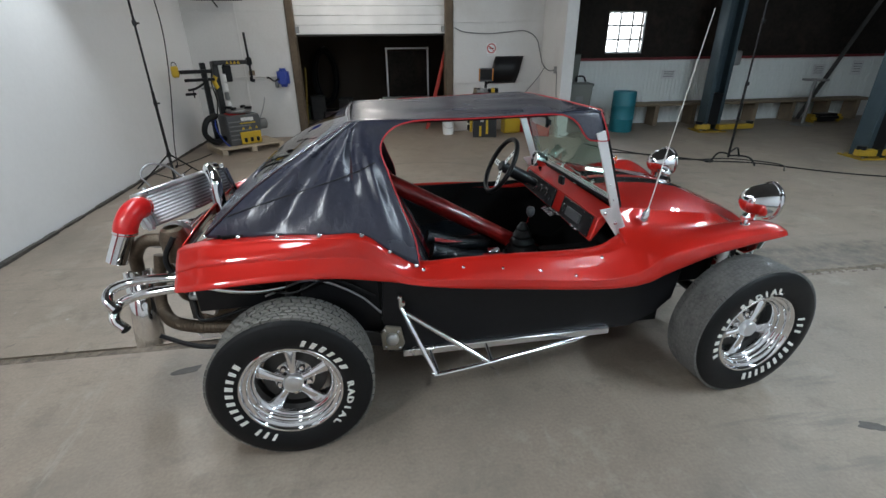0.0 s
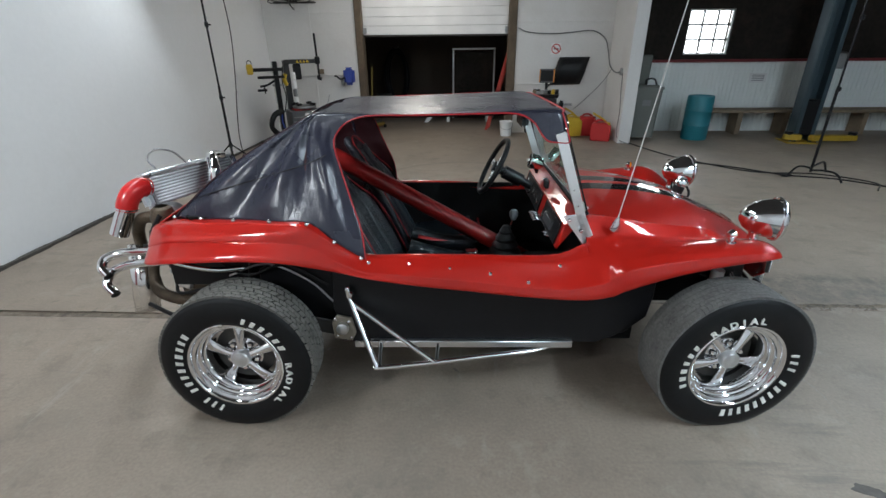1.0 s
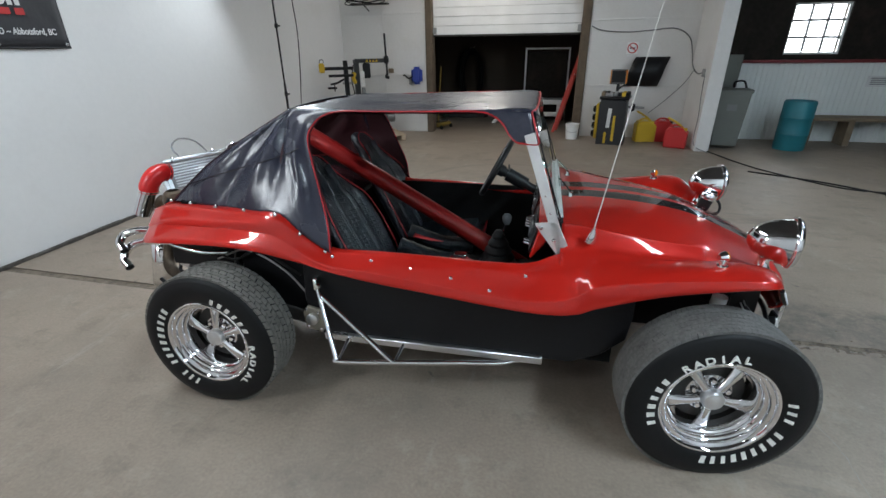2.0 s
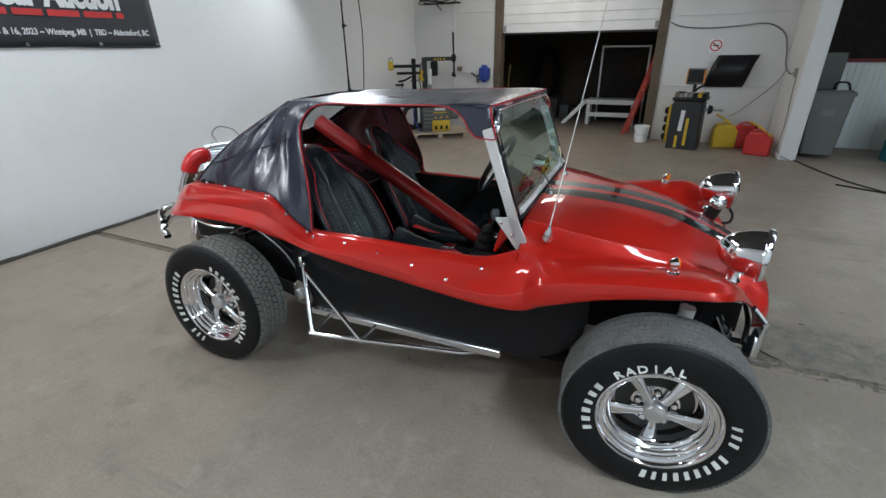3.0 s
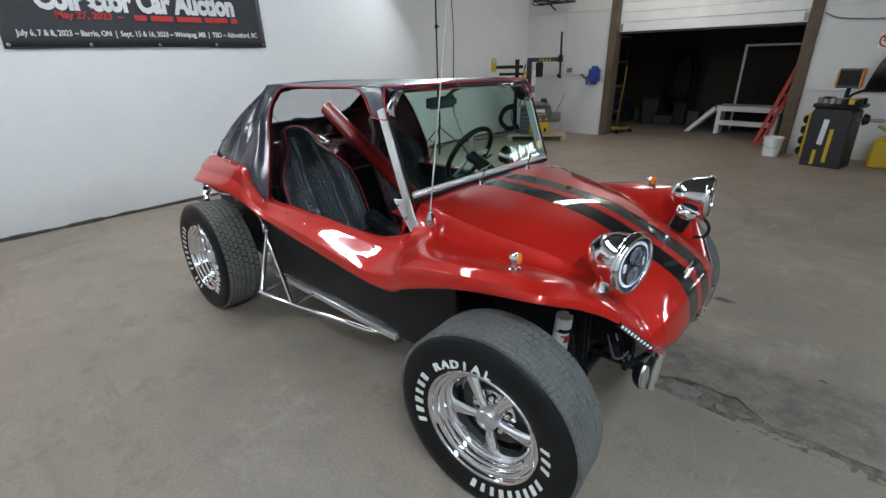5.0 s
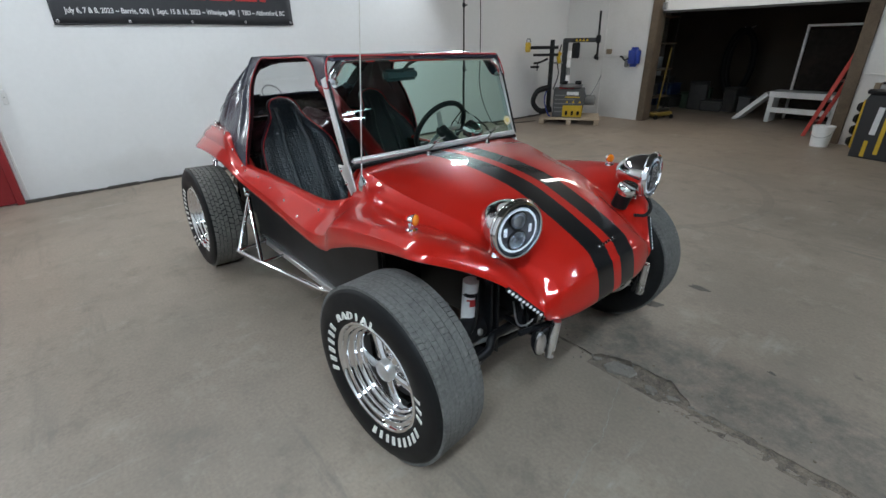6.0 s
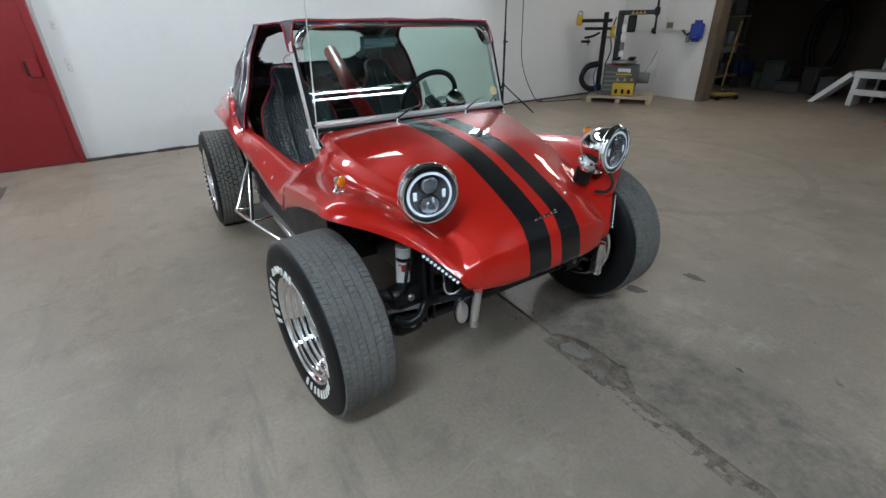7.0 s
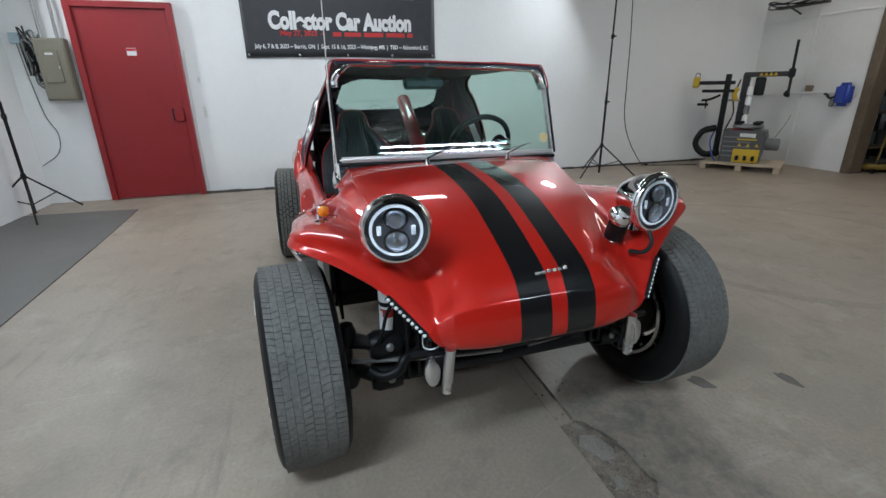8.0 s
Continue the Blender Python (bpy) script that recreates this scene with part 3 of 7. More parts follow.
structure("ledge_trim", box((XR - 3.75, 0.06, 0.045), ((XR + 3.75) / 2, YW - 0.03, 1.222), 0.004), LEDGE, "dull red ledge on top of the wainscot", "trim")
win = structure("window_1", box((WX1 - WX0, 0.03, 0.03), ((WX0 + WX1) / 2, YW + 0.05, WZ0 + 0.016)), WHITE, "bright window with nine small panes", "window")
part("window_frame", box((WX1 - WX0, 0.03, 0.03), ((WX0 + WX1) / 2, YW + 0.05, WZ1 - 0.016)), WHITE, win)
for k in (0, 1, 2, 3):
    part("glazing_bar", box((0.034 if 0 < k < 3 else 0.03, 0.03, WZ1 - WZ0 - 0.064), (WX0 + 0.015 + k * (WX1 - WX0 - 0.03) / 3, YW + 0.05, (WZ0 + WZ1) / 2)), GREY_STEEL if 0 < k < 3 else WHITE, win)
for k in (1, 2):
    part("glazing_bar", box((WX1 - WX0 - 0.06, 0.026, 0.034), ((WX0 + WX1) / 2, YW + 0.05, WZ0 + k * (WZ1 - WZ0) / 3)), GREY_STEEL, win)
structure("backdrop_day", box((3.0, 0.02, 3.0), (5.2, YW + 0.9, 1.7)), DAY, "plain bright daylight behind the window", "backdrop")
area_lamp("window_daylight", look(((WX0 + WX1) / 2 + 0.15, YW + 0.6, 2.0), (4.0, 0, 0.6)), 0.9, 0.9, 14, (0.9, 0.95, 1))

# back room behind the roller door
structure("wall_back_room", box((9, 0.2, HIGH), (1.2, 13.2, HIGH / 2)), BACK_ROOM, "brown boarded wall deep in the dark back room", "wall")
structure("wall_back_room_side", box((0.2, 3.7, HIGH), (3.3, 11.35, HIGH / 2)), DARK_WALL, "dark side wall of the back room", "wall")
structure("ceiling", box((15, 20, 0.2), (4.3, 5.6, HIGH + 0.1)), CEIL, "dark workshop ceiling", "ceiling")

# timber jambs and roller door
for x, wide in ((GL - 0.06, 0.12), (GR + 0.07, 0.14)):
    structure("door_jamb", box((wide, 0.24, GTOP), (x, YB + 0.09, GTOP / 2), 0.008), JAMB, "old rough timber jamb of the roller door", "door frame")
roller = structure("door_1", box((GR - GL, 0.05, 0.03), ((GR + GL) / 2, YB + 0.12, GZ + 0.015), 0.004), DARK, "white sectional roller door, half open", "roller door")
n = 9
for k in range(n):
    h = (GTOP - GZ - 0.03) / n
    part("panel", box((GR - GL, 0.045, h - 0.004), ((GR + GL) / 2, YB + 0.12, GZ + 0.03 + h * (k + 0.5)), 0.004), WHITE, roller)
for x in (GL + 0.03, GR - 0.03):
    part("roller_bracket", box((0.06, 0.05, 0.10), (x, YB + 0.07, GZ + 0.10), 0.006), GREY_STEEL, roller)

# red door with its frame
DY0, DY1, DH = -0.03, 0.955, 2.06
door = structure("door_2", box((0.04, DY1 - DY0 - 0.12, DH - 0.08), (XL + 0.012, (DY0 + DY1) / 2, (DH - 0.06) / 2 + 0.008), 0.004), DOOR_RED, "dented red painted steel door, closed", "door")
for y in (DY0 + 0.03, DY1 - 0.03):
    part("door_frame", box((0.07, 0.06, DH), (XL + 0.03, y, DH / 2), 0.004), DOOR_RED, door)
part("door_frame", box((0.066, DY1 - DY0 - 0.12, 0.06), (XL + 0.03, (DY0 + DY1) / 2, DH - 0.03), 0.004), DOOR_RED, door)
DENTS = ((0.74, 0.98, 0.07, 0.010), (0.80, 0.78, 0.06, -0.007), (0.70, 0.66, 0.10, 0.008), (0.82, 0.60, 0.05, 0.006), (0.66, 1.12, 0.12, 0.006), (0.78, 0.35, 0.12, 0.005), (0.35, 0.8, 0.25, -0.004))
skin = []
for i in range(61):
    z = 0.012 + i * (DH - 0.088) / 60
    skin.append([(XL + 0.0335 - sum(d * math.exp(-((y - a) ** 2 + (z - b) ** 2) / (r * r)) for a, b, r, d in DENTS), y, z) for y in [DY0 + 0.062 + j * (DY1 - DY0 - 0.124) / 40 for j in range(41)]])
part("door_skin", sheet(skin), DOOR_RED, door)
part("door_handle", box((0.03, 0.10, 0.16), (XL + 0.042, 0.83, 0.93), 0.008), DOOR_RED, door)
part("pull_slot", box((0.034, 0.018, 0.13), (XL + 0.045, 0.775, 0.93), 0.004), LINING, door)
part("door_sign", box((0.004, 0.09, 0.075), (XL + 0.036, 0.49, 1.58)), PRINT_W, door, "small white and red notice")
part("sign_bar", box((0.002, 0.086, 0.025), (XL + 0.0395, 0.49, 1.60)), PRINT_R, door)
# fluorescent fittings under the ceiling; the three with watts are unseen, added fill
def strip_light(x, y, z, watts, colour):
    o = thing("fluorescent_or_fill_light", pose(x, y, z), "white twin-tube fluorescent light under the ceiling, three of four added as fill", "ceiling light", "fluorescent lights")
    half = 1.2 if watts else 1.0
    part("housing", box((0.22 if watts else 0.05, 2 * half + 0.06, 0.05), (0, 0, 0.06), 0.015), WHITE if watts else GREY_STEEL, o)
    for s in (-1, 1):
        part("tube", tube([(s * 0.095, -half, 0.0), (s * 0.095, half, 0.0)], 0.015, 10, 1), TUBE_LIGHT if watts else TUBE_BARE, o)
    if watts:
        area_lamp("added_fill_lamp", pose(x, y, z - 0.03), 0.3, 2.4, watts, colour)
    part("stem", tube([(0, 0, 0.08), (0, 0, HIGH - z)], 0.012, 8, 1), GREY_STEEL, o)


# the bare fitting is placed from its reflection; the other three only add fill
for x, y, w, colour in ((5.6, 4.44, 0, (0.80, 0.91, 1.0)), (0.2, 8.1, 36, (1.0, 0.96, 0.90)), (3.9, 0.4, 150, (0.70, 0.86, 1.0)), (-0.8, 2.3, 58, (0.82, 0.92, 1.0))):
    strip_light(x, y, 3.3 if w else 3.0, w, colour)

# ---- the dune buggy: x ahead from the rear axle, y to its left, z up ----
buggy = thing("dune_buggy", pose(0.020, 2.740, 0, 0, 0, 1.46), "red fibreglass dune buggy with black stripes and black soft top", "car")

# body shell: half sections from tail to nose, as (half width, height)
SIDE = [
    (-0.398, [(0.42, 0.79), (0.44, 0.812), (0.49, 0.808), (0.525, 0.775), (0.548, 0.745), (0.600, 0.695)]),
    (-0.34, [(0.44, 0.808), (0.458, 0.829), (0.513, 0.826), (0.550, 0.795), (0.571, 0.765), (0.630, 0.708)]),
    (-0.26, [(0.455, 0.825), (0.475, 0.845), (0.535, 0.842), (0.572, 0.812), (0.592, 0.782), (0.650, 0.722)]),
    (0.0, [(0.50, 0.838), (0.525, 0.860), (0.570, 0.857), (0.602, 0.828), (0.618, 0.795), (0.664, 0.737)]),
    (0.2, [(0.535, 0.845), (0.560, 0.866), (0.600, 0.862), (0.620, 0.832), (0.630, 0.795), (0.667, 0.732)]),
    (0.33, [(0.55, 0.842), (0.58, 0.864), (0.612, 0.858), (0.626, 0.820), (0.636, 0.780), (0.666, 0.712)]),
    (0.44, [(0.55, 0.765), (0.58, 0.790), (0.614, 0.780), (0.628, 0.748), (0.648, 0.718), (0.664, 0.686)]),
    (0.55, [(0.545, 0.695), (0.57, 0.721), (0.605, 0.714), (0.624, 0.694), (0.647, 0.670), (0.659, 0.653)]),
    (0.75, [(0.54, 0.69), (0.562, 0.716), (0.597, 0.711), (0.618, 0.688), (0.645, 0.652), (0.653, 0.618)]),
    (1.0, [(0.535, 0.685), (0.557, 0.711), (0.592, 0.703), (0.615, 0.674), (0.646, 0.628), (0.654, 0.590)]),
    (1.2, [(0.53, 0.675), (0.552, 0.703), (0.588, 0.690), (0.612, 0.653), (0.648, 0.602), (0.657, 0.568)]),
    (1.38, [(0.515, 0.675), (0.538, 0.702), (0.582, 0.684), (0.612, 0.640), (0.653, 0.590), (0.664, 0.556)]),
    (1.5, [(0.502, 0.72), (0.522, 0.738), (0.572, 0.704), (0.615, 0.656), (0.658, 0.610), (0.671, 0.562)]),
]
FRONT = [
    [(1.5, 0, 0.858), (1.5, 0.28, 0.857), (1.5, 0.468, 0.848), (1.5, 0.508, 0.795), (1.5, 0.522, 0.738), (1.5, 0.582, 0.705), (1.5, 0.615, 0.660), (1.5, 0.660, 0.603), (1.5, 0.672, 0.563)],
    [(1.56, 0, 0.860), (1.56, 0.28, 0.856), (1.56, 0.462, 0.841), (1.56, 0.510, 0.786), (1.56, 0.533, 0.744), (1.56, 0.588, 0.712), (1.56, 0.625, 0.674), (1.56, 0.662, 0.636), (1.56, 0.675, 0.575)],
    [(1.59, 0, 0.861), (1.59, 0.28, 0.856), (1.59, 0.460, 0.838), (1.59, 0.511, 0.782), (1.59, 0.538, 0.746), (1.59, 0.593, 0.720), (1.59, 0.631, 0.694), (1.59, 0.668, 0.662), (1.59, 0.679, 0.587)],
    [(1.65, 0, 0.862), (1.65, 0.28, 0.855), (1.65, 0.460, 0.832), (1.65, 0.506, 0.770), (1.65, 0.55, 0.748), (1.65, 0.605, 0.734), (1.65, 0.642, 0.719), (1.65, 0.675, 0.698), (1.65, 0.684, 0.620)],
    [(1.85, 0, 0.850), (1.85, 0.26, 0.838), (1.85, 0.432, 0.800), (1.85, 0.480, 0.744), (1.85, 0.535, 0.750), (1.85, 0.60, 0.762), (1.85, 0.65, 0.756), (1.85, 0.680, 0.738), (1.85, 0.686, 0.688)],
    [(2.05, 0, 0.815), (2.05, 0.24, 0.802), (2.05, 0.390, 0.763), (2.05, 0.434, 0.722), (2.05, 0.515, 0.762), (2.05, 0.59, 0.782), (2.05, 0.65, 0.780), (2.05, 0.682, 0.764), (2.05, 0.687, 0.730)],
    [(2.20, 0, 0.760), (2.20, 0.22, 0.745), (2.19, 0.335, 0.703), (2.19, 0.405, 0.698), (2.19, 0.48, 0.745), (2.19, 0.56, 0.776), (2.19, 0.635, 0.783), (2.195, 0.678, 0.772), (2.20, 0.688, 0.755)],
    [(2.32, 0, 0.705), (2.32, 0.20, 0.693), (2.31, 0.295, 0.658), (2.295, 0.352, 0.645), (2.282, 0.415, 0.690), (2.273, 0.475, 0.718), (2.267, 0.53, 0.732), (2.27, 0.560, 0.724), (2.277, 0.566, 0.706)],
    [(2.395, 0, 0.662), (2.393, 0.19, 0.653), (2.38, 0.275, 0.622), (2.357, 0.325, 0.604), (2.347, 0.365, 0.615), (2.342, 0.395, 0.629), (2.338, 0.42, 0.638), (2.338, 0.440, 0.640), (2.341, 0.450, 0.631)],
    [(2.430, 0, 0.618), (2.428, 0.19, 0.614), (2.417, 0.285, 0.592), (2.402, 0.327, 0.565), (2.400, 0.343, 0.560), (2.401, 0.353, 0.557), (2.403, 0.360, 0.553), (2.406, 0.366, 0.548), (2.411, 0.367, 0.540)],
    [(2.442, 0, 0.600), (2.440, 0.19, 0.597), (2.428, 0.287, 0.577), (2.412, 0.329, 0.550), (2.411, 0.338, 0.546), (2.412, 0.344, 0.543), (2.414, 0.349, 0.540), (2.416, 0.353, 0.536), (2.418, 0.354, 0.530)],
    [(2.456, 0, 0.545), (2.453, 0.19, 0.543), (2.438, 0.286, 0.535), (2.422, 0.326, 0.524), (2.421, 0.331, 0.521), (2.421, 0.335, 0.519), (2.421, 0.338, 0.517), (2.421, 0.340, 0.514), (2.421, 0.341, 0.511)],
    [(2.458, 0, 0.490), (2.454, 0.18, 0.488), (2.438, 0.272, 0.488), (2.420, 0.312, 0.490), (2.419, 0.317, 0.491), (2.418, 0.321, 0.492), (2.417, 0.324, 0.493), (2.416, 0.326, 0.494), (2.415, 0.327, 0.495)],
    [(2.425, 0, 0.462), (2.42, 0.18, 0.461), (2.405, 0.262, 0.466), (2.398, 0.300, 0.472), (2.397, 0.305, 0.474), (2.396, 0.309, 0.476), (2.396, 0.312, 0.478), (2.396, 0.314, 0.480), (2.396, 0.315, 0.482)],
]
bm = bmesh.new()
side = [[(x, y, z) for y, z in pts[:2]] + [(x, pts[2][0] - 0.006, pts[2][1] + 0.003), (x, pts[2][0] + 0.004, pts[2][1] - 0.006)] + [(x, y, z) for y, z in (pts[3], (pts[4][0] - 0.002, pts[4][1] + 0.004), (pts[4][0] + 0.0015, pts[4][1] - 0.004), pts[5])] + [(x, pts[-1][0] - 0.012, pts[-1][1] - 0.006)] for x, pts in SIDE]
nose = []
for r in FRONT:
    d4, d5 = Vector(r[5]) - Vector(r[4]), Vector(r[7]) - Vector(r[6])
    e1, e2 = Vector(r[1]) - Vector(r[2]), Vector(r[3]) - Vector(r[2])
    nose.append(r[:2] + [tuple(Vector(r[2]) + e1 * 0.07), tuple(Vector(r[2]) + e2 * 0.16)] + r[3:5] + [tuple(Vector(r[5]) - d4 * 0.3), tuple(Vector(r[5]) + (Vector(r[6]) - Vector(r[5])) * 0.3), r[6], tuple(Vector(r[7]) - d5 * 0.10), tuple(Vector(r[7]) + (Vector(r[8]) - Vector(r[7])) * 0.10), r[8]])
nose = [r + [(r[-1][0] - 0.006, r[-1][1] - 0.012, r[-1][2] - 0.006)] for r in nose]
nose[0] = nose[0][:5] + side[-1][1:]
ahead = [nose[1][4]] + nose[1][5:]
behind = [tuple(2 * Vector(p) - Vector(q)) for p, q in zip(nose[0][:5], nose[1][:5])] + side[-2][1:]
side_grid = resample(side + [ahead], 4, 3)[:-4]
nose_grid = resample([behind] + nose, 5, 3)[5:]
for s in (1, -1):
    for grid in (side_grid, nose_grid):
        sheet(grid if s > 0 else flipped(grid), bm)
# tail panel between the two rear corners
tail = [[(-0.395 - 0.012 * k, y, 0.80 - 0.03 * k + 0.03 * math.cos(y * 2.5)) for y in [-0.46 + i * 0.092 for i in range(11)]] for k in range(4)]
sheet(tail, bm)
bmesh.ops.remove_doubles(bm, verts=bm.verts, dist=0.0008)
bmesh.ops.recalc_face_normals(bm, faces=bm.faces)
for v in bm.verts:
    v.co.y += 0.035 * math.exp(-((v.co.x - 1.5) / 0.22) ** 2) * max(0.0, min(1.0, (v.co.z - 0.69) / 0.07))
body = part("body", bm, RED, buggy, "glossy red fibreglass shell with two black stripes", angle=50)
thicken(body, 0.006, 0)

# black tub below the shell
tub_side = [(0.44, 0.27), (1.58, 0.272), (1.70, 0.33), (1.785, 0.41), (1.80, 0.52), (1.80, 0.655), (1.5, 0.66), (1.30, 0.60), (0.9, 0.64), (0.5, 0.70), (0.40, 0.70), (0.38, 0.45)]
for s in (-1, 1):
    part("side_panel", plate(tub_side, 0.02, "y", s * 0.565, bevel=0.004), BLACK, buggy, "satin black lower side panel")
    part("inner_panel", box((1.37, 0.012, 0.445 if s > 0 else 0.42), (1.06, s * 0.538, 0.493 if s > 0 else 0.48), 0.003), CARPET, buggy)
part("floor_pan", box((1.20, 1.11, 0.03), (1.0, 0, 0.275), 0.005), CARPET, buggy, "black carpeted floor")
part("front_bulkhead", box((0.02, 1.04, 0.30), (1.77, 0, 0.55), 0.004), CARPET, buggy)
part("toe_board", box((0.215, 1.06, 0.02), (1.683, 0, 0.338), 0.004, turn=Matrix.Rotation(radians(-38), 4, "Y")), CARPET, buggy)
part("rear_bulkhead", box((0.02, 1.06, 0.46), (0.40, 0, 0.50), 0.004), CARPET, buggy)
part("tunnel", box((1.3, 0.16, 0.16), (1.1, 0.04, 0.36), 0.05, seg=3), CARPET, buggy)
part("rear_shelf", box((0.62, 0.98, 0.02), (0.10, 0, 0.73), 0.004), CARPET, buggy)
for s in (-1, 1):
    part("wheel_house", box((0.40, 0.02, 0.30), (1.99, s * 0.36, 0.52), 0.005), BLACK, buggy)


def lug(name, at, r, h, axis, material, parent, seg=14):
    """A small domed rivet or snap, standing out along an axis."""
    m = Matrix.Translation(at) @ Vector(axis).to_track_quat("Z", "Y").to_matrix().to_4x4()
    return part(name, lathe([(r, 0), (r * 0.95, h * 0.5), (r * 0.6, h * 0.9), (0, h)], seg, m=m), material, parent)


for s in (-1, 1):
    for x, y, z in ((0.565, 0.617, 0.702), (0.735, 0.612, 0.694), (0.905, 0.617, 0.676), (1.075, 0.624, 0.652), (1.235, 0.636, 0.617), (1.372, 0.590, 0.672)):
        lug("rivet", (x, s * y, z), 0.008, 0.006, (0, s, 0.6), CHROME, buggy)

# the top and the windscreen sit a little to the left of the body's middle, and lower on that side
def drift(z):
    return 0.043 * max(0.0, min(1.0, (z - 0.74) / 0.26))


def settle(bm, s):
    for v in bm.verts:
        d = drift(v.co.z)
        v.co.z -= (0.046 if s > 0 else 0.030) * max(0, min(1, (v.co.z - 1.0) / 0.25))
        v.co.y += d


# ---- soft top ----
CURVE = [(0.552, 0.606, 0.712), (0.538, 0.588, 0.832), (0.492, 0.553, 0.956), (0.45, 0.518, 1.096), (0.428, 0.484, 1.185), (0.445, 0.462, 1.238), (0.493, 0.456, 1.279), (0.58, 0.460, 1.300)]
BACK = [(-0.305, 0.480, 0.850), (-0.215, 0.482, 0.928), (-0.10, 0.475, 1.025), (0.0, 0.458, 1.100), (0.10, 0.440, 1.168), (0.19, 0.424, 1.225), (0.27, 0.412, 1.272), (0.32, 0.408, 1.300)]
MID = [(0.327, 0.612, 0.862), (0.335, 0.592, 0.94), (0.335, 0.560, 1.03), (0.33, 0.525, 1.10), (0.325, 0.488, 1.17), (0.325, 0.462, 1.225), (0.33, 0.444, 1.272), (0.36, 0.436, 1.302)]
LOW = [(0.45, 0.618, 0.782), (0.445, 0.600, 0.87), (0.42, 0.563, 0.985), (0.395, 0.528, 1.10), (0.38, 0.488, 1.18), (0.385, 0.464, 1.235), (0.41, 0.452, 1.278), (0.46, 0.448, 1.302)]
for s in (-1, 1):
    cols = []
    for k in range(5):
        f = k / 4
        cols.append([tuple(a + (b - a) * f for a, b in zip(p, q)) for p, q in zip(BACK, MID)])
    # the cloth hangs in shallow folds between the rear edge and the middle
    for k, fold in ((1, 0.016), (2, -0.010), (3, 0.012)):
        cols[k] = [(x, y + fold * math.sin(math.pi * min(1, i / 6)) + (0.010 if k != 2 else 0.0), z) for i, (x, y, z) in enumerate(cols[k])]
    cols += [LOW, CURVE]
    grid = resample([[c[i] for c in cols] for i in range(8)], 5, 7)
    bm = sheet(grid)
    nr, nc = len(grid) - 1, len(grid[0]) - 1
    bm.verts.ensure_lookup_table()
    for i in range(nr + 1):
        for j in range(nc + 1):
            u, v = j / nc, i / nr
            hang = math.sin(math.pi * min(1, v * 1.15)) ** 0.8 * min(1, 6 * u) * min(1, 5 * (1 - u))
            fold = 0.009 * math.sin(17 * u + 2.2 * v) + 0.004 * math.sin(33 * u - 5 * v + 1) + 0.002 * math.sin(52 * u + 9 * v)
            fold -= 0.016 * math.exp(-((u - 0.60 - 0.05 * v) / 0.035) ** 2)
            bm.verts[i * (nc + 1) + j].co.y += hang * fold
    for v in bm.verts:
        v.co.y *= s
    settle(bm, s)
    bmesh.ops.recalc_face_normals(bm, faces=bm.faces)
    ob = part("side_curtain", bm, VINYL, buggy, "black vinyl side curtain with folds", angle=60)
    thicken(ob, 0.003, 0)
    lin = resample([[c[i] for c in cols] for i in range(8)], 3, 3)
    bm = sheet([[(p[0], p[1] - 0.018, p[2] - 0.004) for p in r] for r in lin])
    for v in bm.verts:
        v.co.y *= s
    settle(bm, s)
    part("curtain_lining", bm, LINING, buggy, "maroon cloth lining")
    for x, y, z in ((-0.285, 0.492, 0.862), (-0.15, 0.530, 0.869), (0.0, 0.556, 0.870), (0.165, 0.590, 0.877), (0.327, 0.617, 0.875), (0.432, 0.622, 0.798), (0.536, 0.620, 0.724)):
        lug("snap", (x, s * y, z), 0.009, 0.007, (0, s, 0.25), CHROME, buggy)
    part("piping", tube([(x, s * (y + 0.002) + drift(z), z - (0.046 if s > 0 else 0.030) * max(0, min(1, (z - 1.0) / 0.25))) for x, y, z in CURVE + [(0.75, 0.476, 1.303), (0.95, 0.492, 1.308), (1.13, 0.499, 1.312), (1.20, 0.506, 1.302), (1.245, 0.512, 1.272), (1.272, 0.518, 1.23), (1.30, 0.522, 1.200), (1.335, 0.524, 1.194), (1.383, 0.524, 1.194), (1.378, 0.522, 1.23), (1.362, 0.512, 1.28), (1.352, 0.497, 1.312)]], 0.0034, 6, 5), PIPING, buggy, "red edge piping")
    part("piping", tube([(x, s * (y + 0.003) + drift(z), z - (0.046 if s > 0 else 0.030) * max(0, min(1, (z - 1.0) / 0.25))) for x, y, z in BACK], 0.003, 6, 4), LINING, buggy)
    part("seam", tube([(x, s * y + drift(z), z) for x, y, z in ((-0.20, 0.502, 0.935), (-0.05, 0.528, 0.985), (0.12, 0.545, 1.035), (0.26, 0.545, 1.075), (0.34, 0.535, 1.10), (0.40, 0.520, 1.125))], 0.0022, 5, 5), BLACK, buggy)
    # front corner flap
    fl = [[(1.13, 0.503, 1.312), (1.20, 0.506, 1.302), (1.245, 0.512, 1.272), (1.272, 0.518, 1.23), (1.30, 0.522, 1.196)], [(1.24, 0.503, 1.316), (1.27, 0.506, 1.300), (1.295, 0.511, 1.27), (1.315, 0.517, 1.23), (1.335, 0.522, 1.194)], [(1.352, 0.497, 1.314), (1.356, 0.505, 1.298), (1.364, 0.511, 1.268), (1.372, 0.518, 1.23), (1.383, 0.522, 1.194)]]
    bm = sheet(resample(fl, 4, 3))
    for v in bm.verts:
        v.co.y *= s
    settle(bm, s)
    bmesh.ops.recalc_face_normals(bm, faces=bm.faces)
    thicken(part("corner_flap", bm, VINYL, buggy), 0.003, 0)
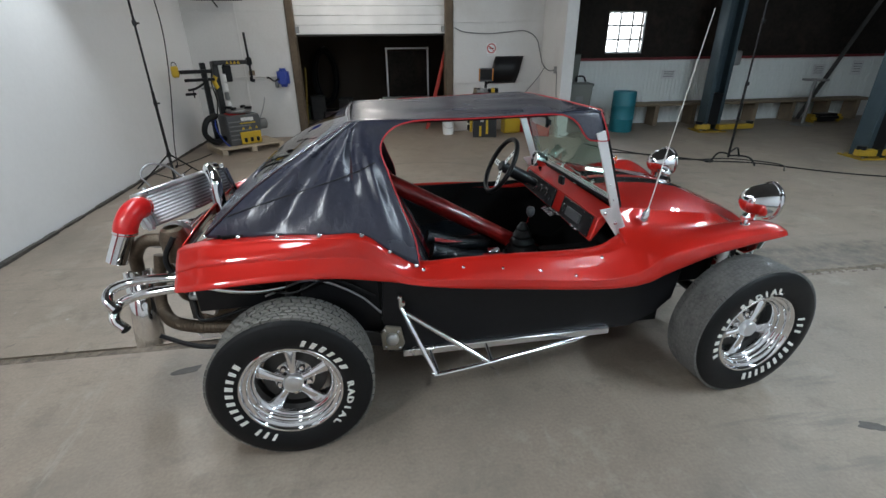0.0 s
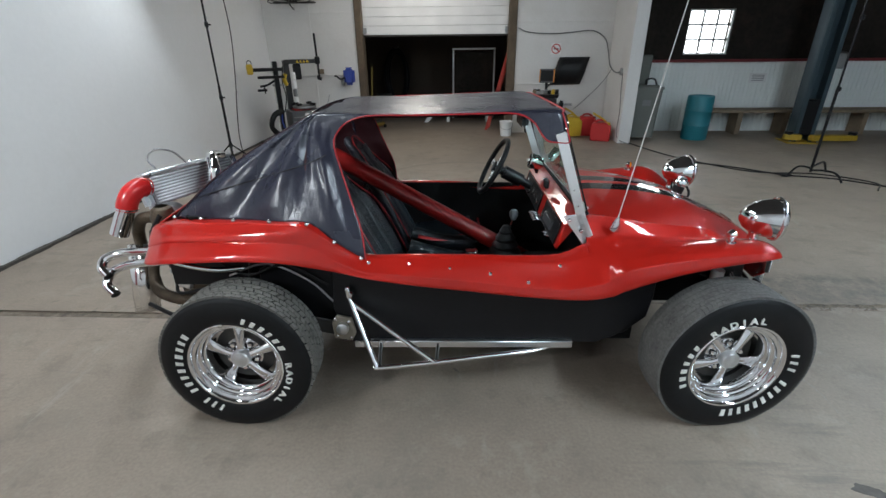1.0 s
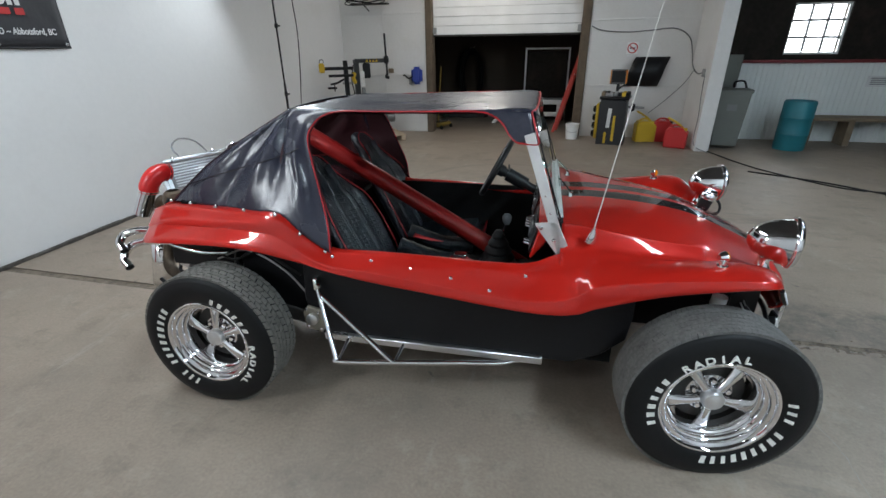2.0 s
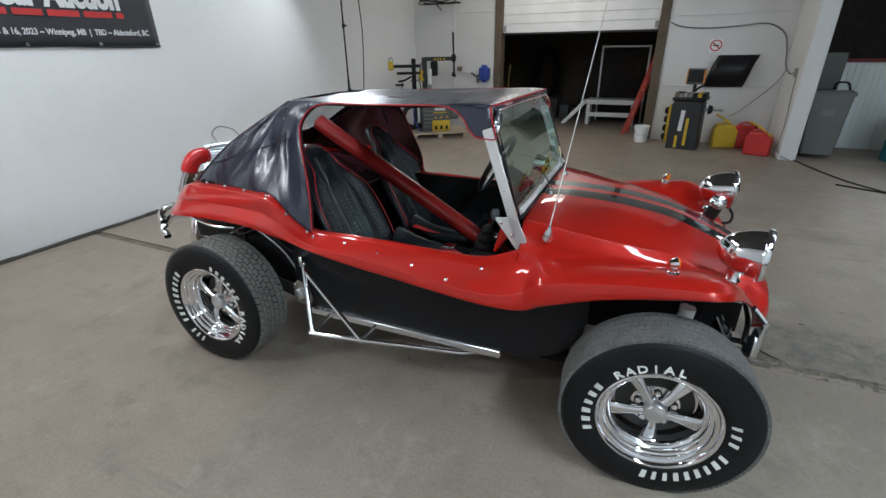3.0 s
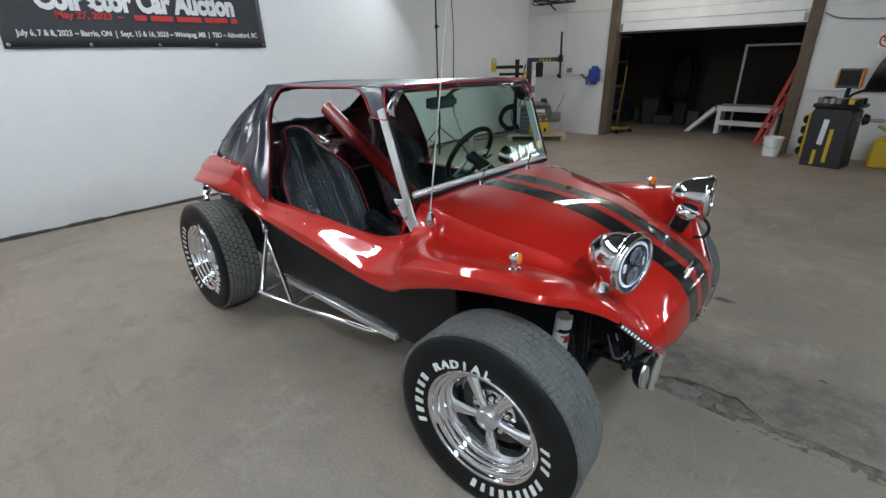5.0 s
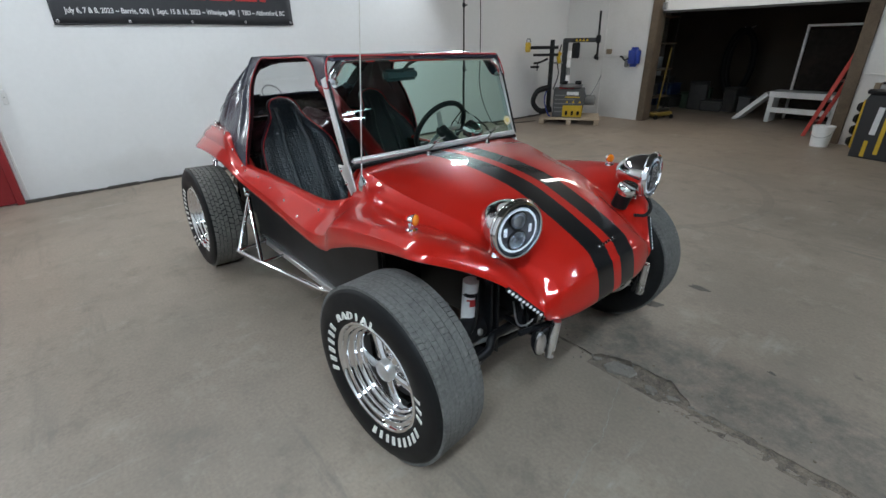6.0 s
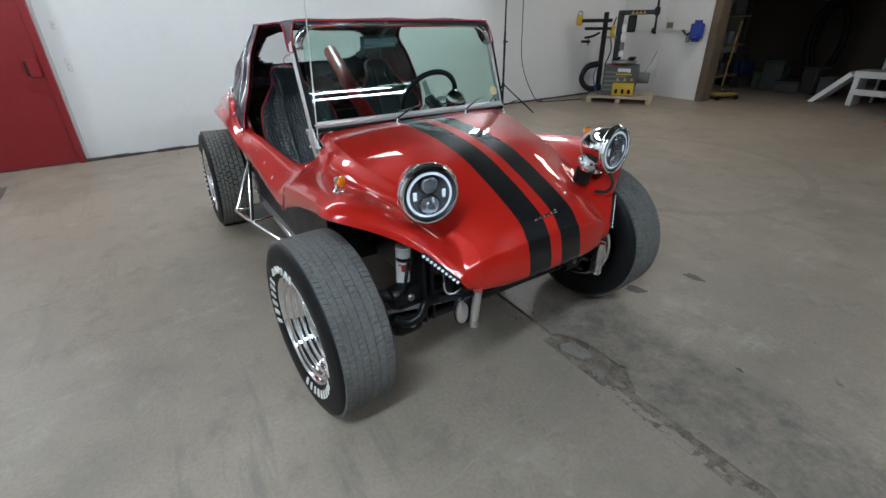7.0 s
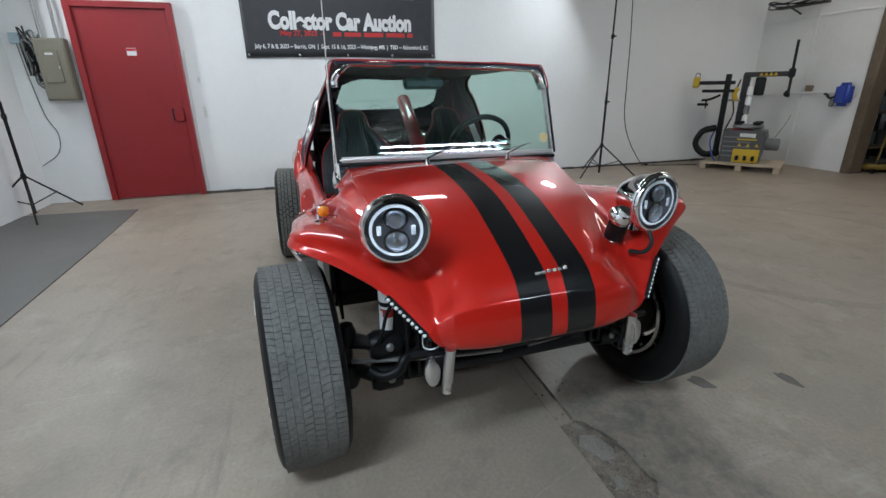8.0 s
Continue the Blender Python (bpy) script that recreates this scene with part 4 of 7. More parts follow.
# roof
roof_rows = []
for x, zc, ze, w in ((0.30, 1.292, 1.283, 0.405), (0.36, 1.308, 1.300, 0.436), (0.58, 1.316, 1.301, 0.460), (0.85, 1.318, 1.306, 0.485), (1.13, 1.325, 1.313, 0.499), (1.26, 1.330, 1.318, 0.502), (1.35, 1.322, 1.316, 0.497), (1.372, 1.305, 1.298, 0.49)):
    roof_rows.append([(x, w * f + 0.043, ze - 0.030 - 0.0085 * (f + 1) + 0.7 * (zc - ze) * (1 - abs(f) ** 2.2) + (0.004 * math.sin(9 * f + x * 7) if abs(f) < 0.9 else 0)) for f in (-1, -0.85, -0.6, -0.3, 0, 0.3, 0.6, 0.85, 1)])
bm = sheet(resample(roof_rows, 4, 3))
bmesh.ops.recalc_face_normals(bm, faces=bm.faces)
thicken(part("roof_cloth", bm, VINYL, buggy, "black vinyl roof cloth", angle=60), 0.004, 0)
bm = sheet(resample([[(x, y * 0.985, z - 0.010) for x, y, z in r] for r in roof_rows[:-2]], 2, 1))
part("roof_lining", bm, LINING, buggy, "maroon cloth lining")
part("piping", tube([(1.352, -0.454, 1.284), (1.366, -0.407, 1.288), (1.372, -0.157, 1.284), (1.372, 0.043, 1.281), (1.372, 0.243, 1.277), (1.366, 0.493, 1.269), (1.352, 0.540, 1.263)], 0.004, 6, 5), PIPING, buggy, "red edge piping")
# rear curtain with its clear window
NB = 8
rear = []
for i in range(NB):
    x, y, z = BACK[i]
    rear.append([(x - 0.012 * (1 - f * f), y * f + drift(z), z + 0.010 * (1 - f * f) - (0.038 + 0.008 * f) * max(0, min(1, (z - 1.0) / 0.25))) for f in [-1 + 2 * j / 48 for j in range(49)]])
rear = resample(rear, 6, 1)
rows_n = len(rear)


def window_cell(i, j):
    u, v = (j + 0.5) / 48 * 2 - 1, (i + 0.5) / (rows_n - 1)
    a, b = abs(u) / 0.80, abs(v - 0.54) / 0.28
    return a ** 4 + b ** 4 < 1


bm = sheet(rear, skip=window_cell)
bmesh.ops.recalc_face_normals(bm, faces=bm.faces)
thicken(part("rear_curtain", bm, VINYL, buggy), 0.003, 0)
pane = [[(p[0] + 0.004, p[1], p[2] + 0.004) for p in r[1:-1]] for r in rear[8:-2]]
ob = part("rear_window", sheet(pane), CLEAR, buggy, "clear plastic rear window")
thicken(ob, 0.001, 0)
ob.visible_shadow = False
# ---- windscreen ----
def ws(y, f):
    """A point of the windscreen's plane: f from 0 at its foot to 1 at its top."""
    return (1.478 - 0.120 * f, y + 0.043, 0.874 - 0.014 * y + (0.386 - 0.012 * y) * f)


def tube_end(s, f, back):
    x, y, z = ws(s * 0.500, f)
    return (x - back, y, z)


loop = [tube_end(-1, 0.77, 0.022), tube_end(-1, 0.84, 0.012), ws(-0.478, 0.92), ws(-0.445, 0.985), ws(-0.40, 1.0), ws(0, 1.006), ws(0.40, 1.0), ws(0.445, 0.985), ws(0.478, 0.92), tube_end(1, 0.84, 0.012), tube_end(1, 0.77, 0.022)]
wind = part("windscreen_frame", tube(loop, 0.013, 10, 4), CHROME, buggy, "polished windscreen frame")
part("inner_bead", tube([(x + 0.016, 0.043 + (y - 0.043) * 0.975, z - 0.004) for x, y, z in loop], 0.006, 8, 4), CHROME, wind)
part("lower_rail", box((0.026, 1.03, 0.026), (1.488, 0.043, 0.878), 0.010, turn=Matrix.Rotation(-0.014, 4, "X"), seg=3), ALU, wind, "bright lower rail")
part("rubber_seal", box((0.028, 1.04, 0.016), (1.488, 0.043, 0.858), 0.005, turn=Matrix.Rotation(-0.014, 4, "X")), RUBBER, wind)
pts = [ws(-0.508, 0.02), ws(-0.495, 0.5), ws(-0.48, 0.85), ws(-0.44, 0.975), ws(0.44, 0.975), ws(0.48, 0.85), ws(0.495, 0.5), ws(0.508, 0.02)]
bm = bmesh.new()
bm.faces.new([bm.verts.new(p) for p in pts])
ret = bmesh.ops.extrude_face_region(bm, geom=bm.faces[:])
bmesh.ops.translate(bm, verts=[v for v in ret["geom"] if isinstance(v, bmesh.types.BMVert)], vec=(0.004, 0, 0.0012))
bmesh.ops.recalc_face_normals(bm, faces=bm.faces)
pane = part("pane", bm, GLASS, wind, "faintly green tinted glass", smooth=False)
pane.visible_shadow = False
for s in (-1, 1):
    low, high = Vector((1.511, s * 0.534 + 0.043, 0.718)), Vector((1.345, s * 0.512 + 0.043, 1.192 - 0.014 * s))
    d = (high - low)
    slope = Matrix.Rotation(math.atan2(d.x, d.z), 4, "Y")
    part("post", box((0.040, 0.010, d.length), (low + high) / 2 + Vector((0.003, 0, 0)), 0.002, turn=slope), ALU, wind, "flat brushed aluminium post")
    part("glass_seal", box((0.006, 0.012, d.length * 0.78 - 0.06), (low + high) / 2 + d * 0.11 + Vector((0.027, 0, 0.02)), 0.002, turn=slope), RUBBER, wind)
    for k in range(5):
        p = low + d * (0.38 + 0.14 * k)
        lug("bolt", (p.x, p.y + s * 0.005, p.z), 0.004, 0.003, (0, s, 0), CHROME, wind)
    br = [(1.393, 0.858), (1.395, 0.848), (1.500, 0.710), (1.518, 0.698), (1.541, 0.702), (1.552, 0.722), (1.482, 0.864), (1.474, 0.868)]
    part("bracket", plate(br, 0.006, "y", s * 0.525 + 0.043, bevel=0.0015), ALU, wind, "bolted aluminium bracket")
    for x, z, out in ((1.418, 0.841, 0.528), (1.470, 0.794, 0.537), (1.516, 0.734, 0.539)):
        lug("bolt", (x, s * out + 0.043, z), 0.009, 0.008, (0, s, 0), CHROME, wind)
    part("corner_clip", lathe([(0.013, -0.010), (0.019, -0.008), (0.019, 0.008), (0.013, 0.010)], 16, m=Matrix.Translation(tube_end(s, 0.79, 0.019)) @ slope), GREY_STEEL, wind)
# sticker in the corner of the glass
m = Matrix.Translation((1.472, 0.511, 0.938)) @ Vector((0.959, 0, 0.282)).to_track_quat("Z", "Y").to_matrix().to_4x4()
part("sticker", lathe([(0.0, 0.0012), (0.024, 0.0012), (0.024, 0)], 24, m=m), mat("cream_sticker", (0.75, 0.62, 0.22), 0.5, bump=0), wind, "round yellow sticker")
part("sticker_ring", lathe([(0.015, 0.0016), (0.019, 0.0016), (0.019, 0.001), (0.015, 0.001)], 24, m=m, closed=True), PRINT_W, wind)
# wipers
for y in (-0.10, 0.285):
    w = part("wiper", lathe([(0.014, 0), (0.014, 0.012), (0.009, 0.02), (0.009, 0.034), (0, 0.038)], 14, m=Matrix.Translation((1.545, y, 0.848))), CHROME, buggy, "chrome wiper")
    part("arm", tube([(1.545, y, 0.882), (1.525, y + 0.045, 0.894), (1.492, y + 0.115, 0.912)], 0.0035, 6, 3), CHROME, w)
    part("blade", tube([(1.494, y + 0.03, 0.897), (1.488, y + 0.15, 0.916)], 0.0025, 6, 1), GREY_STEEL, w)

# ---- cabin ----
def seat(y):
    o = part("seat", box((0.46, 0.46, 0.13), (0.86, y, 0.40), 0.05, turn=Matrix.Rotation(radians(-8), 4, "Y"), seg=3), HIDE, buggy, "black reptile-embossed bucket seat with red piping")
    back, rings = [], []
    for w, x, z, deep in ((0.225, 0.66, 0.42, 0.03), (0.235, 0.60, 0.54, 0.045), (0.235, 0.53, 0.68, 0.05), (0.215, 0.47, 0.80, 0.045), (0.160, 0.43, 0.872, 0.03), (0.106, 0.395, 0.935, 0.02), (0.092, 0.365, 0.985, 0.012), (0.080, 0.348, 1.014, 0.006), (0.054, 0.337, 1.034, 0.003), (0.018, 0.332, 1.043, 0.0)):
        back.append([(x + deep * abs(g) ** 2.5, y + w * g, z) for g in (-1, 0, 1)])
        ring = []
        for k in range(32):
            a = 2 * math.pi * k / 32
            g, h = math.cos(a), math.sin(a)
            g = math.copysign(abs(g) ** 0.7, g)
            thick = 0.040 * min(1, w / 0.1)
            ring.append((x - 0.03 + math.copysign(abs(h) ** 0.7, h) * thick + deep * abs(g) ** 2.5 - (0.018 * math.cos(g * 9) if h > 0 and abs(g) < 0.75 and z < 0.9 else 0), y + w * g, z))
        rings.append(ring + ring[:1])
    bm = sheet(resample(rings, 3, 1))
    bmesh.ops.remove_doubles(bm, verts=bm.verts, dist=0.0005)
    bmesh.ops.holes_fill(bm, edges=bm.edges, sides=0)
    bmesh.ops.recalc_face_normals(bm, faces=bm.faces)
    part("backrest", bm, HIDE, o, angle=70)
    rim = [r[0] for r in back] + [(back[-1][1][0], y, 1.047)] + [r[-1] for r in back[::-1]]
    part("piping", tube(rim, 0.0028, 6, 3), PIPING, o, "red piping")
    for s in (-1, 1):
        part("rib", tube([(r[1][0] + 0.013, y + s * 0.075 * (1.0 if i < 4 else 0.75), r[1][2]) for i, r in enumerate(back[:-3])], 0.020, 8, 3), HIDE, o)
        part("bolster", tube([(1.05, y + s * 0.20, 0.45), (0.86, y + s * 0.215, 0.465), (0.68, y + s * 0.215, 0.52)], 0.045, 10, 4), HIDE, o)
    part("piping", tube([(1.085, y - 0.2, 0.47), (1.09, y, 0.475), (1.085, y + 0.2, 0.47)], 0.006, 6, 3), PIPING, o)


seat(-0.265)
seat(0.372)
part("brace_tube", tube([(0.085, 0.143, 1.088), (1.42, 0.085, 0.345)], 0.047, 24, 1), RED_DEEP, buggy, "thick red diagonal brace tube")
lug("tube_cap", (0.085, 0.143, 1.088), 0.045, 0.004, (-0.87, 0, 0.48), RED_DEEP, buggy, 24)
# folded dark plastic cover behind the seats
heap = []
for i in range(25):
    x = -0.20 + i * 0.024
    row = []
    for j in range(41):
        y = -0.46 + j * 0.023
        p = Vector((x * 7, y * 7, 3))
        rise = math.sin(math.pi * i / 24) ** 0.6 * math.sin(math.pi * j / 40) ** 0.6
        row.append((x, y, 0.748 + rise * (0.13 + 0.09 * noise.noise(p) + 0.05 * abs(noise.noise(p * 2.7)))))
    heap.append(row)
part("folded_cover", sheet(heap), COVER, buggy, "crumpled glossy dark plastic cover", angle=60)
for s in (-1, 1):
    part("ledge_wall", box((0.62, 0.010, 0.135), (0.09, s * 0.500, 0.80), 0.002), CARPET, buggy)
part("rear_wall", box((0.012, 0.98, 0.13), (-0.235, 0, 0.80), 0.002), CARPET, buggy)
part("red_trim", box((0.02, 1.0, 0.10), (-0.215, 0, 0.79), 0.006), LINING, buggy)
# belts
for pts in ([(0.70, -0.05, 0.50), (0.85, -0.02, 0.475), (1.0, -0.08, 0.49), (1.12, -0.12, 0.47)], [(0.72, 0.1, 0.52), (0.85, 0.13, 0.49), (1.0, 0.2, 0.48)], [(0.62, -0.47, 0.56), (0.85, -0.46, 0.53), (1.05, -0.44, 0.56), (1.2, -0.47, 0.60)]):
    bm = sheet([[(x, y - 0.024, z), (x, y + 0.024, z + 0.006)] for x, y, z in curve_through(pts, 5)])
    thicken(part("seat_belt", bm, RED_PLASTIC, buggy, "red webbing belt"), 0.003, 0)
part("buckle", box((0.07, 0.05, 0.02), (1.02, -0.08, 0.505), 0.005), CHROME, buggy)
# dashboard
dash_pts = [(1.478, 0.846), (1.408, 0.805), (1.378, 0.692), (1.386, 0.686), (1.45, 0.775)]
dash = part("dashboard", plate(dash_pts, 0.97, "y", 0.035, bevel=0.006), RED_PLAIN, buggy, "red dashboard with black panels")
fx, fz = 1.408 - 1.378, 0.805 - 0.692
tilt = math.atan2(fx, fz)


def on_dash(y, f, out=0.0):
    """A point on the dashboard's face, f from its foot to its top."""
    return (1.378 + fx * f - math.cos(tilt) * out, y, 0.692 + fz * f + math.sin(tilt) * out)


for y, w, f, h in ((0.245, 0.46, 0.5, 0.108), (-0.255, 0.33, 0.5, 0.108)):
    part("instrument_panel", box((0.008, w, h), on_dash(y, f, 0.004), 0.003, turn=Matrix.Rotation(tilt, 4, "Y")), BLACK, dash, "black instrument panel")
    for s in (-1, 1):
        for k in (-1, -0.5, 0, 0.5, 1):
            lug("screw", on_dash(y + k * (w / 2 - 0.012), f + s * 0.39, 0.008), 0.0035, 0.003, (-0.95, 0, 0.3), CHROME, dash, 8)
for y, f, r in ((0.40, 0.5, 0.034), (0.29, 0.5, 0.034), (0.20, 0.55, 0.022), (0.12, 0.55, 0.022), (0.06, 0.4, 0.016), (-0.14, 0.5, 0.020)):
    m = Matrix.Translation(on_dash(y, f, 0.006)) @ Vector((-0.95, 0, 0.316)).to_track_quat("Z", "Y").to_matrix().to_4x4()
    g = part("gauge", lathe([(r, 0), (r, 0.012), (r * 0.86, 0.014), (r * 0.84, 0.008), (0, 0.008)], 24, m=m), CHROME, dash, "chrome-ringed gauge")
    part("dial", lathe([(r * 0.84, 0.009), (0, 0.009)], 24, m=m), BLACK, g)
for k in range(6):
    lug("knob", on_dash(-0.13 + 0.035 * k - (0.35 if k > 3 else 0), 0.10, 0.004), 0.010, 0.035, (-0.95, 0, 0.3), CHROME, dash)
for k in range(5):
    lug("pull_knob", on_dash(0.08 - 0.03 * k, -0.12, 0.004), 0.009, 0.03, (-0.9, 0, -0.2), CHROME, dash)
part("radio", box((0.02, 0.15, 0.045), on_dash(-0.25, 0.5, 0.012), 0.003, turn=Matrix.Rotation(tilt, 4, "Y")), MACHINE, dash, "black radio")
# pod gauge with chrome shell on the dash
m = Matrix.Translation((1.405, 0.320, 0.900)) @ Vector((-0.96, 0, 0.25)).to_track_quat("Z", "Y").to_matrix().to_4x4()
part("tachometer", lathe([(0, -0.045), (0.030, -0.04), (0.042, -0.02), (0.045, 0.02), (0.045, 0.034), (0.040, 0.036), (0.038, 0.028), (0, 0.028)], 28, m=m), CHROME, buggy, "chrome tachometer cup")
part("bracket", tube([(1.41, 0.320, 0.86), (1.42, 0.320, 0.835)], 0.01, 8, 1), CHROME, buggy)
part("switch_box", box((0.02, 0.05, 0.045), (1.405, -0.02, 0.868), 0.004), BLACK, buggy)
# steering
hub = Vector((1.175, 0.303, 0.872))
axis = Vector((-0.88, 0, 0.47)).normalized()
m = Matrix.Translation(hub) @ axis.to_track_quat("Z", "Y").to_matrix().to_4x4()
ring = [m @ Vector((0.165 * math.cos(a), 0.165 * math.sin(a), 0.02)) for a in (2 * math.pi * k / 40 for k in range(40))]
wheel = part("steering_wheel", tube(ring, 0.0145, 10, 1, closed=True), BLACK, buggy, "black three-spoke steering wheel")
for a in (60, 180, 300):
    bm = bmesh.new()
    q = m @ Matrix.Rotation(radians(a), 4, "Z")
    box((0.125, 0.030, 0.004), (0.085, 0, 0.010), 0.001, bm=bm)
    bmesh.ops.transform(bm, matrix=q, verts=bm.verts)
    part("spoke", bm, ALU, wheel, "drilled aluminium spoke")
    for k in range(3):
        lug("hole", q @ Vector((0.055 + 0.03 * k, 0, 0.0125)), 0.008, 0.001, axis, BLACK, wheel, 10)
part("boss", lathe([(0.032, -0.03), (0.034, 0.012), (0.028, 0.022), (0, 0.024)], 20, m=m), BLACK, wheel)
part("column", tube([hub, hub - axis * 0.15, hub - axis * 0.32], 0.024, 14, 1), BLACK, buggy)
part("column_shroud", tube([hub - axis * 0.05, hub - axis * 0.17], 0.038, 14, 1), BLACK, buggy)
part("stalk", tube([hub - axis * 0.06, hub - axis * 0.05 + Vector((0, 0.12, 0.02))], 0.006, 6, 1), BLACK, buggy)
# gear lever
part("gear_boot", lathe([(0.105, 0), (0.085, 0.02), (0.090, 0.035), (0.068, 0.06), (0.073, 0.075), (0.052, 0.10), (0.056, 0.115), (0.034, 0.145), (0.036, 0.155), (0.016, 0.185), (0, 0.19)], 24, m=Matrix.Translation((1.21, 0.0, 0.44))), RUBBER, buggy)
part("gear_lever", tube([(1.215, 0, 0.60), (1.235, 0, 0.62), (1.247, 0, 0.67)], 0.007, 8, 3), CHROME, buggy)
part("gear_knob", lathe([(0.012, -0.03), (0.022, -0.01), (0.024, 0.012), (0.016, 0.026), (0, 0.03)], 16, m=Matrix.Translation((1.249, 0, 0.69))), MACHINE, buggy)
# mirror
mirror = part("rear_view_mirror", box((0.03, 0.20, 0.055), (1.262, -0.03, 1.192), 0.02, seg=3), MIRROR_SHELL, buggy, "blue-grey rear-view mirror")
part("mirror_glass", box((0.002, 0.185, 0.044), (1.245, -0.03, 1.192), 0.0008), CHROME, mirror)
part("stem", tube([(1.275, -0.03, 1.205), (1.315, -0.02, 1.24), (1.345, 0.0, 1.255)], 0.008, 8, 3), MIRROR_SHELL, mirror)
# antenna
ant = part("antenna", lathe([(0.022, -0.012), (0.022, 0.0), (0.017, 0.02), (0.010, 0.036), (0.005, 0.05), (0, 0.052)], 16, m=Matrix.Translation((1.612, -0.497, 0.812)) @ pose(0, 0, 0, 12, 8, 0)), CHROME, buggy, "whip antenna on a chrome base")
part("whip", tube([(1.616, -0.505, 0.85), (1.74, -0.505, 1.665)], 0.0026, 6, 1, r_end=0.0016), mat("pale_whip", (0.62, 0.60, 0.56), 0.4, bump=0), ant)

# ---- lamps and front fittings ----
for s in (-1, 1):
    c = Vector((2.345, s * 0.419, 0.818))
    aim = Vector((0.97, -0.20 if s < 0 else 0.10, -0.02)).normalized()
    m = Matrix.Translation(c) @ aim.to_track_quat("Z", "Y").to_matrix().to_4x4()
    h = part("headlamp", lathe([(0, -0.150), (0.022, -0.146), (0.048, -0.128), (0.068, -0.098), (0.081, -0.060), (0.087, -0.022), (0.088, -0.016), (0.0935, -0.015), (0.0935, 0.002), (0.089, 0.008), (0.083, 0.009), (0.081, 0.0)], 40, m=m), CHROME, buggy, "chrome bullet headlamp")
    part("reflector", lathe([(0.083, -0.001), (0.080, -0.018), (0, -0.022)], 40, m=m), LAMP_FACE, h, "black lamp face with reflected haze in its colour")
    part("halo", lathe([(0.0625, 0.0), (0.0705, 0.0), (0.0705, -0.006), (0.0625, -0.006)], 40, m=m, closed=True), HALO, h, "white halo ring")
    for x, y, r in ((0, 0.030, 0.022), (0, -0.031, 0.024)):
        part("projector", lathe([(r * 1.15, -0.02), (r * 1.15, -0.004), (r, -0.003), (r * 0.8, 0.002), (0, 0.005)], 24, m=m @ Matrix.Translation((x, y, -0.004))), SMOKED, h, "dark glass projector")
        part("bowl", lathe([(r * 1.4, -0.012), (r * 1.28, -0.004), (r * 1.15, -0.010)], 24, m=m @ Matrix.Translation((x, y, -0.004))), BLACK, h)
    for x in (-0.044, 0.044):
        part("side_reflector", box((0.012, 0.026, 0.006), (0, 0, 0), 0.002), HALO, h).matrix_basis = m @ Matrix.Translation((x, 0, -0.010))
    part("lens", lathe([(0.0815, 0.002), (0.06, 0.008), (0.03, 0.011), (0, 0.012), (0, 0.009), (0.03, 0.008), (0.06, 0.005), (0.0815, -0.001)], 40, m=m), LENS, h).visible_shadow = False
    part("clamp_band", lathe([(0.0955, -0.013), (0.0975, -0.010), (0.0975, -0.004), (0.0955, -0.001)], 40, m=m), CHROME, h)
    part("stem", lathe([(0.03, 0.70), (0.024, 0.712), (0.020, 0.735), (0.024, 0.748), (0, 0.75)], 16, m=Matrix.Translation((2.262, s * 0.420, 0.012))), CHROME, h)
    # direction indicator
    t = part("indicator", lathe([(0.022, 0.0), (0.020, 0.006), (0.012, 0.010), (0.011, 0.026), (0, 0.028)], 20, m=Matrix.Translation((2.055, s * 0.597, 0.780))), CHROME, buggy, "chrome indicator with amber lens")
    facing = Matrix.Translation((2.036, s * 0.597, 0.815)) @ pose(0, 0, 0, 0, 88, s * -24) @ Matrix.Scale(0.72, 4)
    part("shell", lathe([(0, 0), (0.014, 0.002), (0.021, 0.012), (0.026, 0.030), (0.028, 0.036), (0.026, 0.038), (0, 0.038)], 22, m=facing), CHROME, t)
    part("amber_lens", lathe([(0.0255, 0.038), (0.0245, 0.045), (0.017, 0.051), (0.007, 0.054), (0, 0.0545)], 20, m=facing), AMBER, t)
    # strip of ten small lamps along the wing's front edge
    a, b = Vector((2.340, s * 0.452, 0.631)), Vector((2.414, s * 0.360, 0.531))
    out = Vector((0.75, s * 0.45, -0.1)).normalized()
    strip = part("lamp_strip", tube([a + out * 0.004, b + out * 0.004], 0.009, 8, 1), BLACK, buggy, "black strip of ten small lamps")
    for k in range(10):
        lug("small_lamp", a + (b - a) * (k + 0.5) / 10 + out * 0.011, 0.0058, 0.004, out, HALO, strip, 10)
    # bumper stubs and their lamps
    stub = part("bumper_stub", tube([(2.436, s * 0.302, 0.49), (2.426, s * 0.312, 0.345)], 0.0155, 14, 1), STEEL, buggy, "short steel bumper tube")
    part("stub_arm", tube([(2.428, s * 0.31, 0.40), (2.33, s * 0.31, 0.40), (2.2, s * 0.28, 0.38)], 0.012, 8, 2), BLACK, stub)
    part("stub_bracket", box((0.012, 0.05, 0.115), (2.408, s * 0.318, 0.405), 0.004, turn=Matrix.Rotation(radians(8), 4, "Y")), BLACK, stub)
    fm = Matrix.Translation((2.405, s * 0.346, 0.405)) @ pose(0, 0, 0, 0, 90, s * 14) @ Matrix.Diagonal((1.0, 0.5, 1, 1))
    fog = part("marker_lamp", lathe([(0, -0.03), (0.03, -0.028), (0.046, -0.016), (0.052, 0), (0.048, 0.004), (0, 0.004)], 24, m=fm), BLACK, buggy, "small oval front lamp in a black case")
    part("lamp_glass", lathe([(0.046, 0.004), (0.042, 0.012), (0.02, 0.02), (0, 0.022)], 24, m=fm), STEEL, fog, "silvery oval lamp glass")
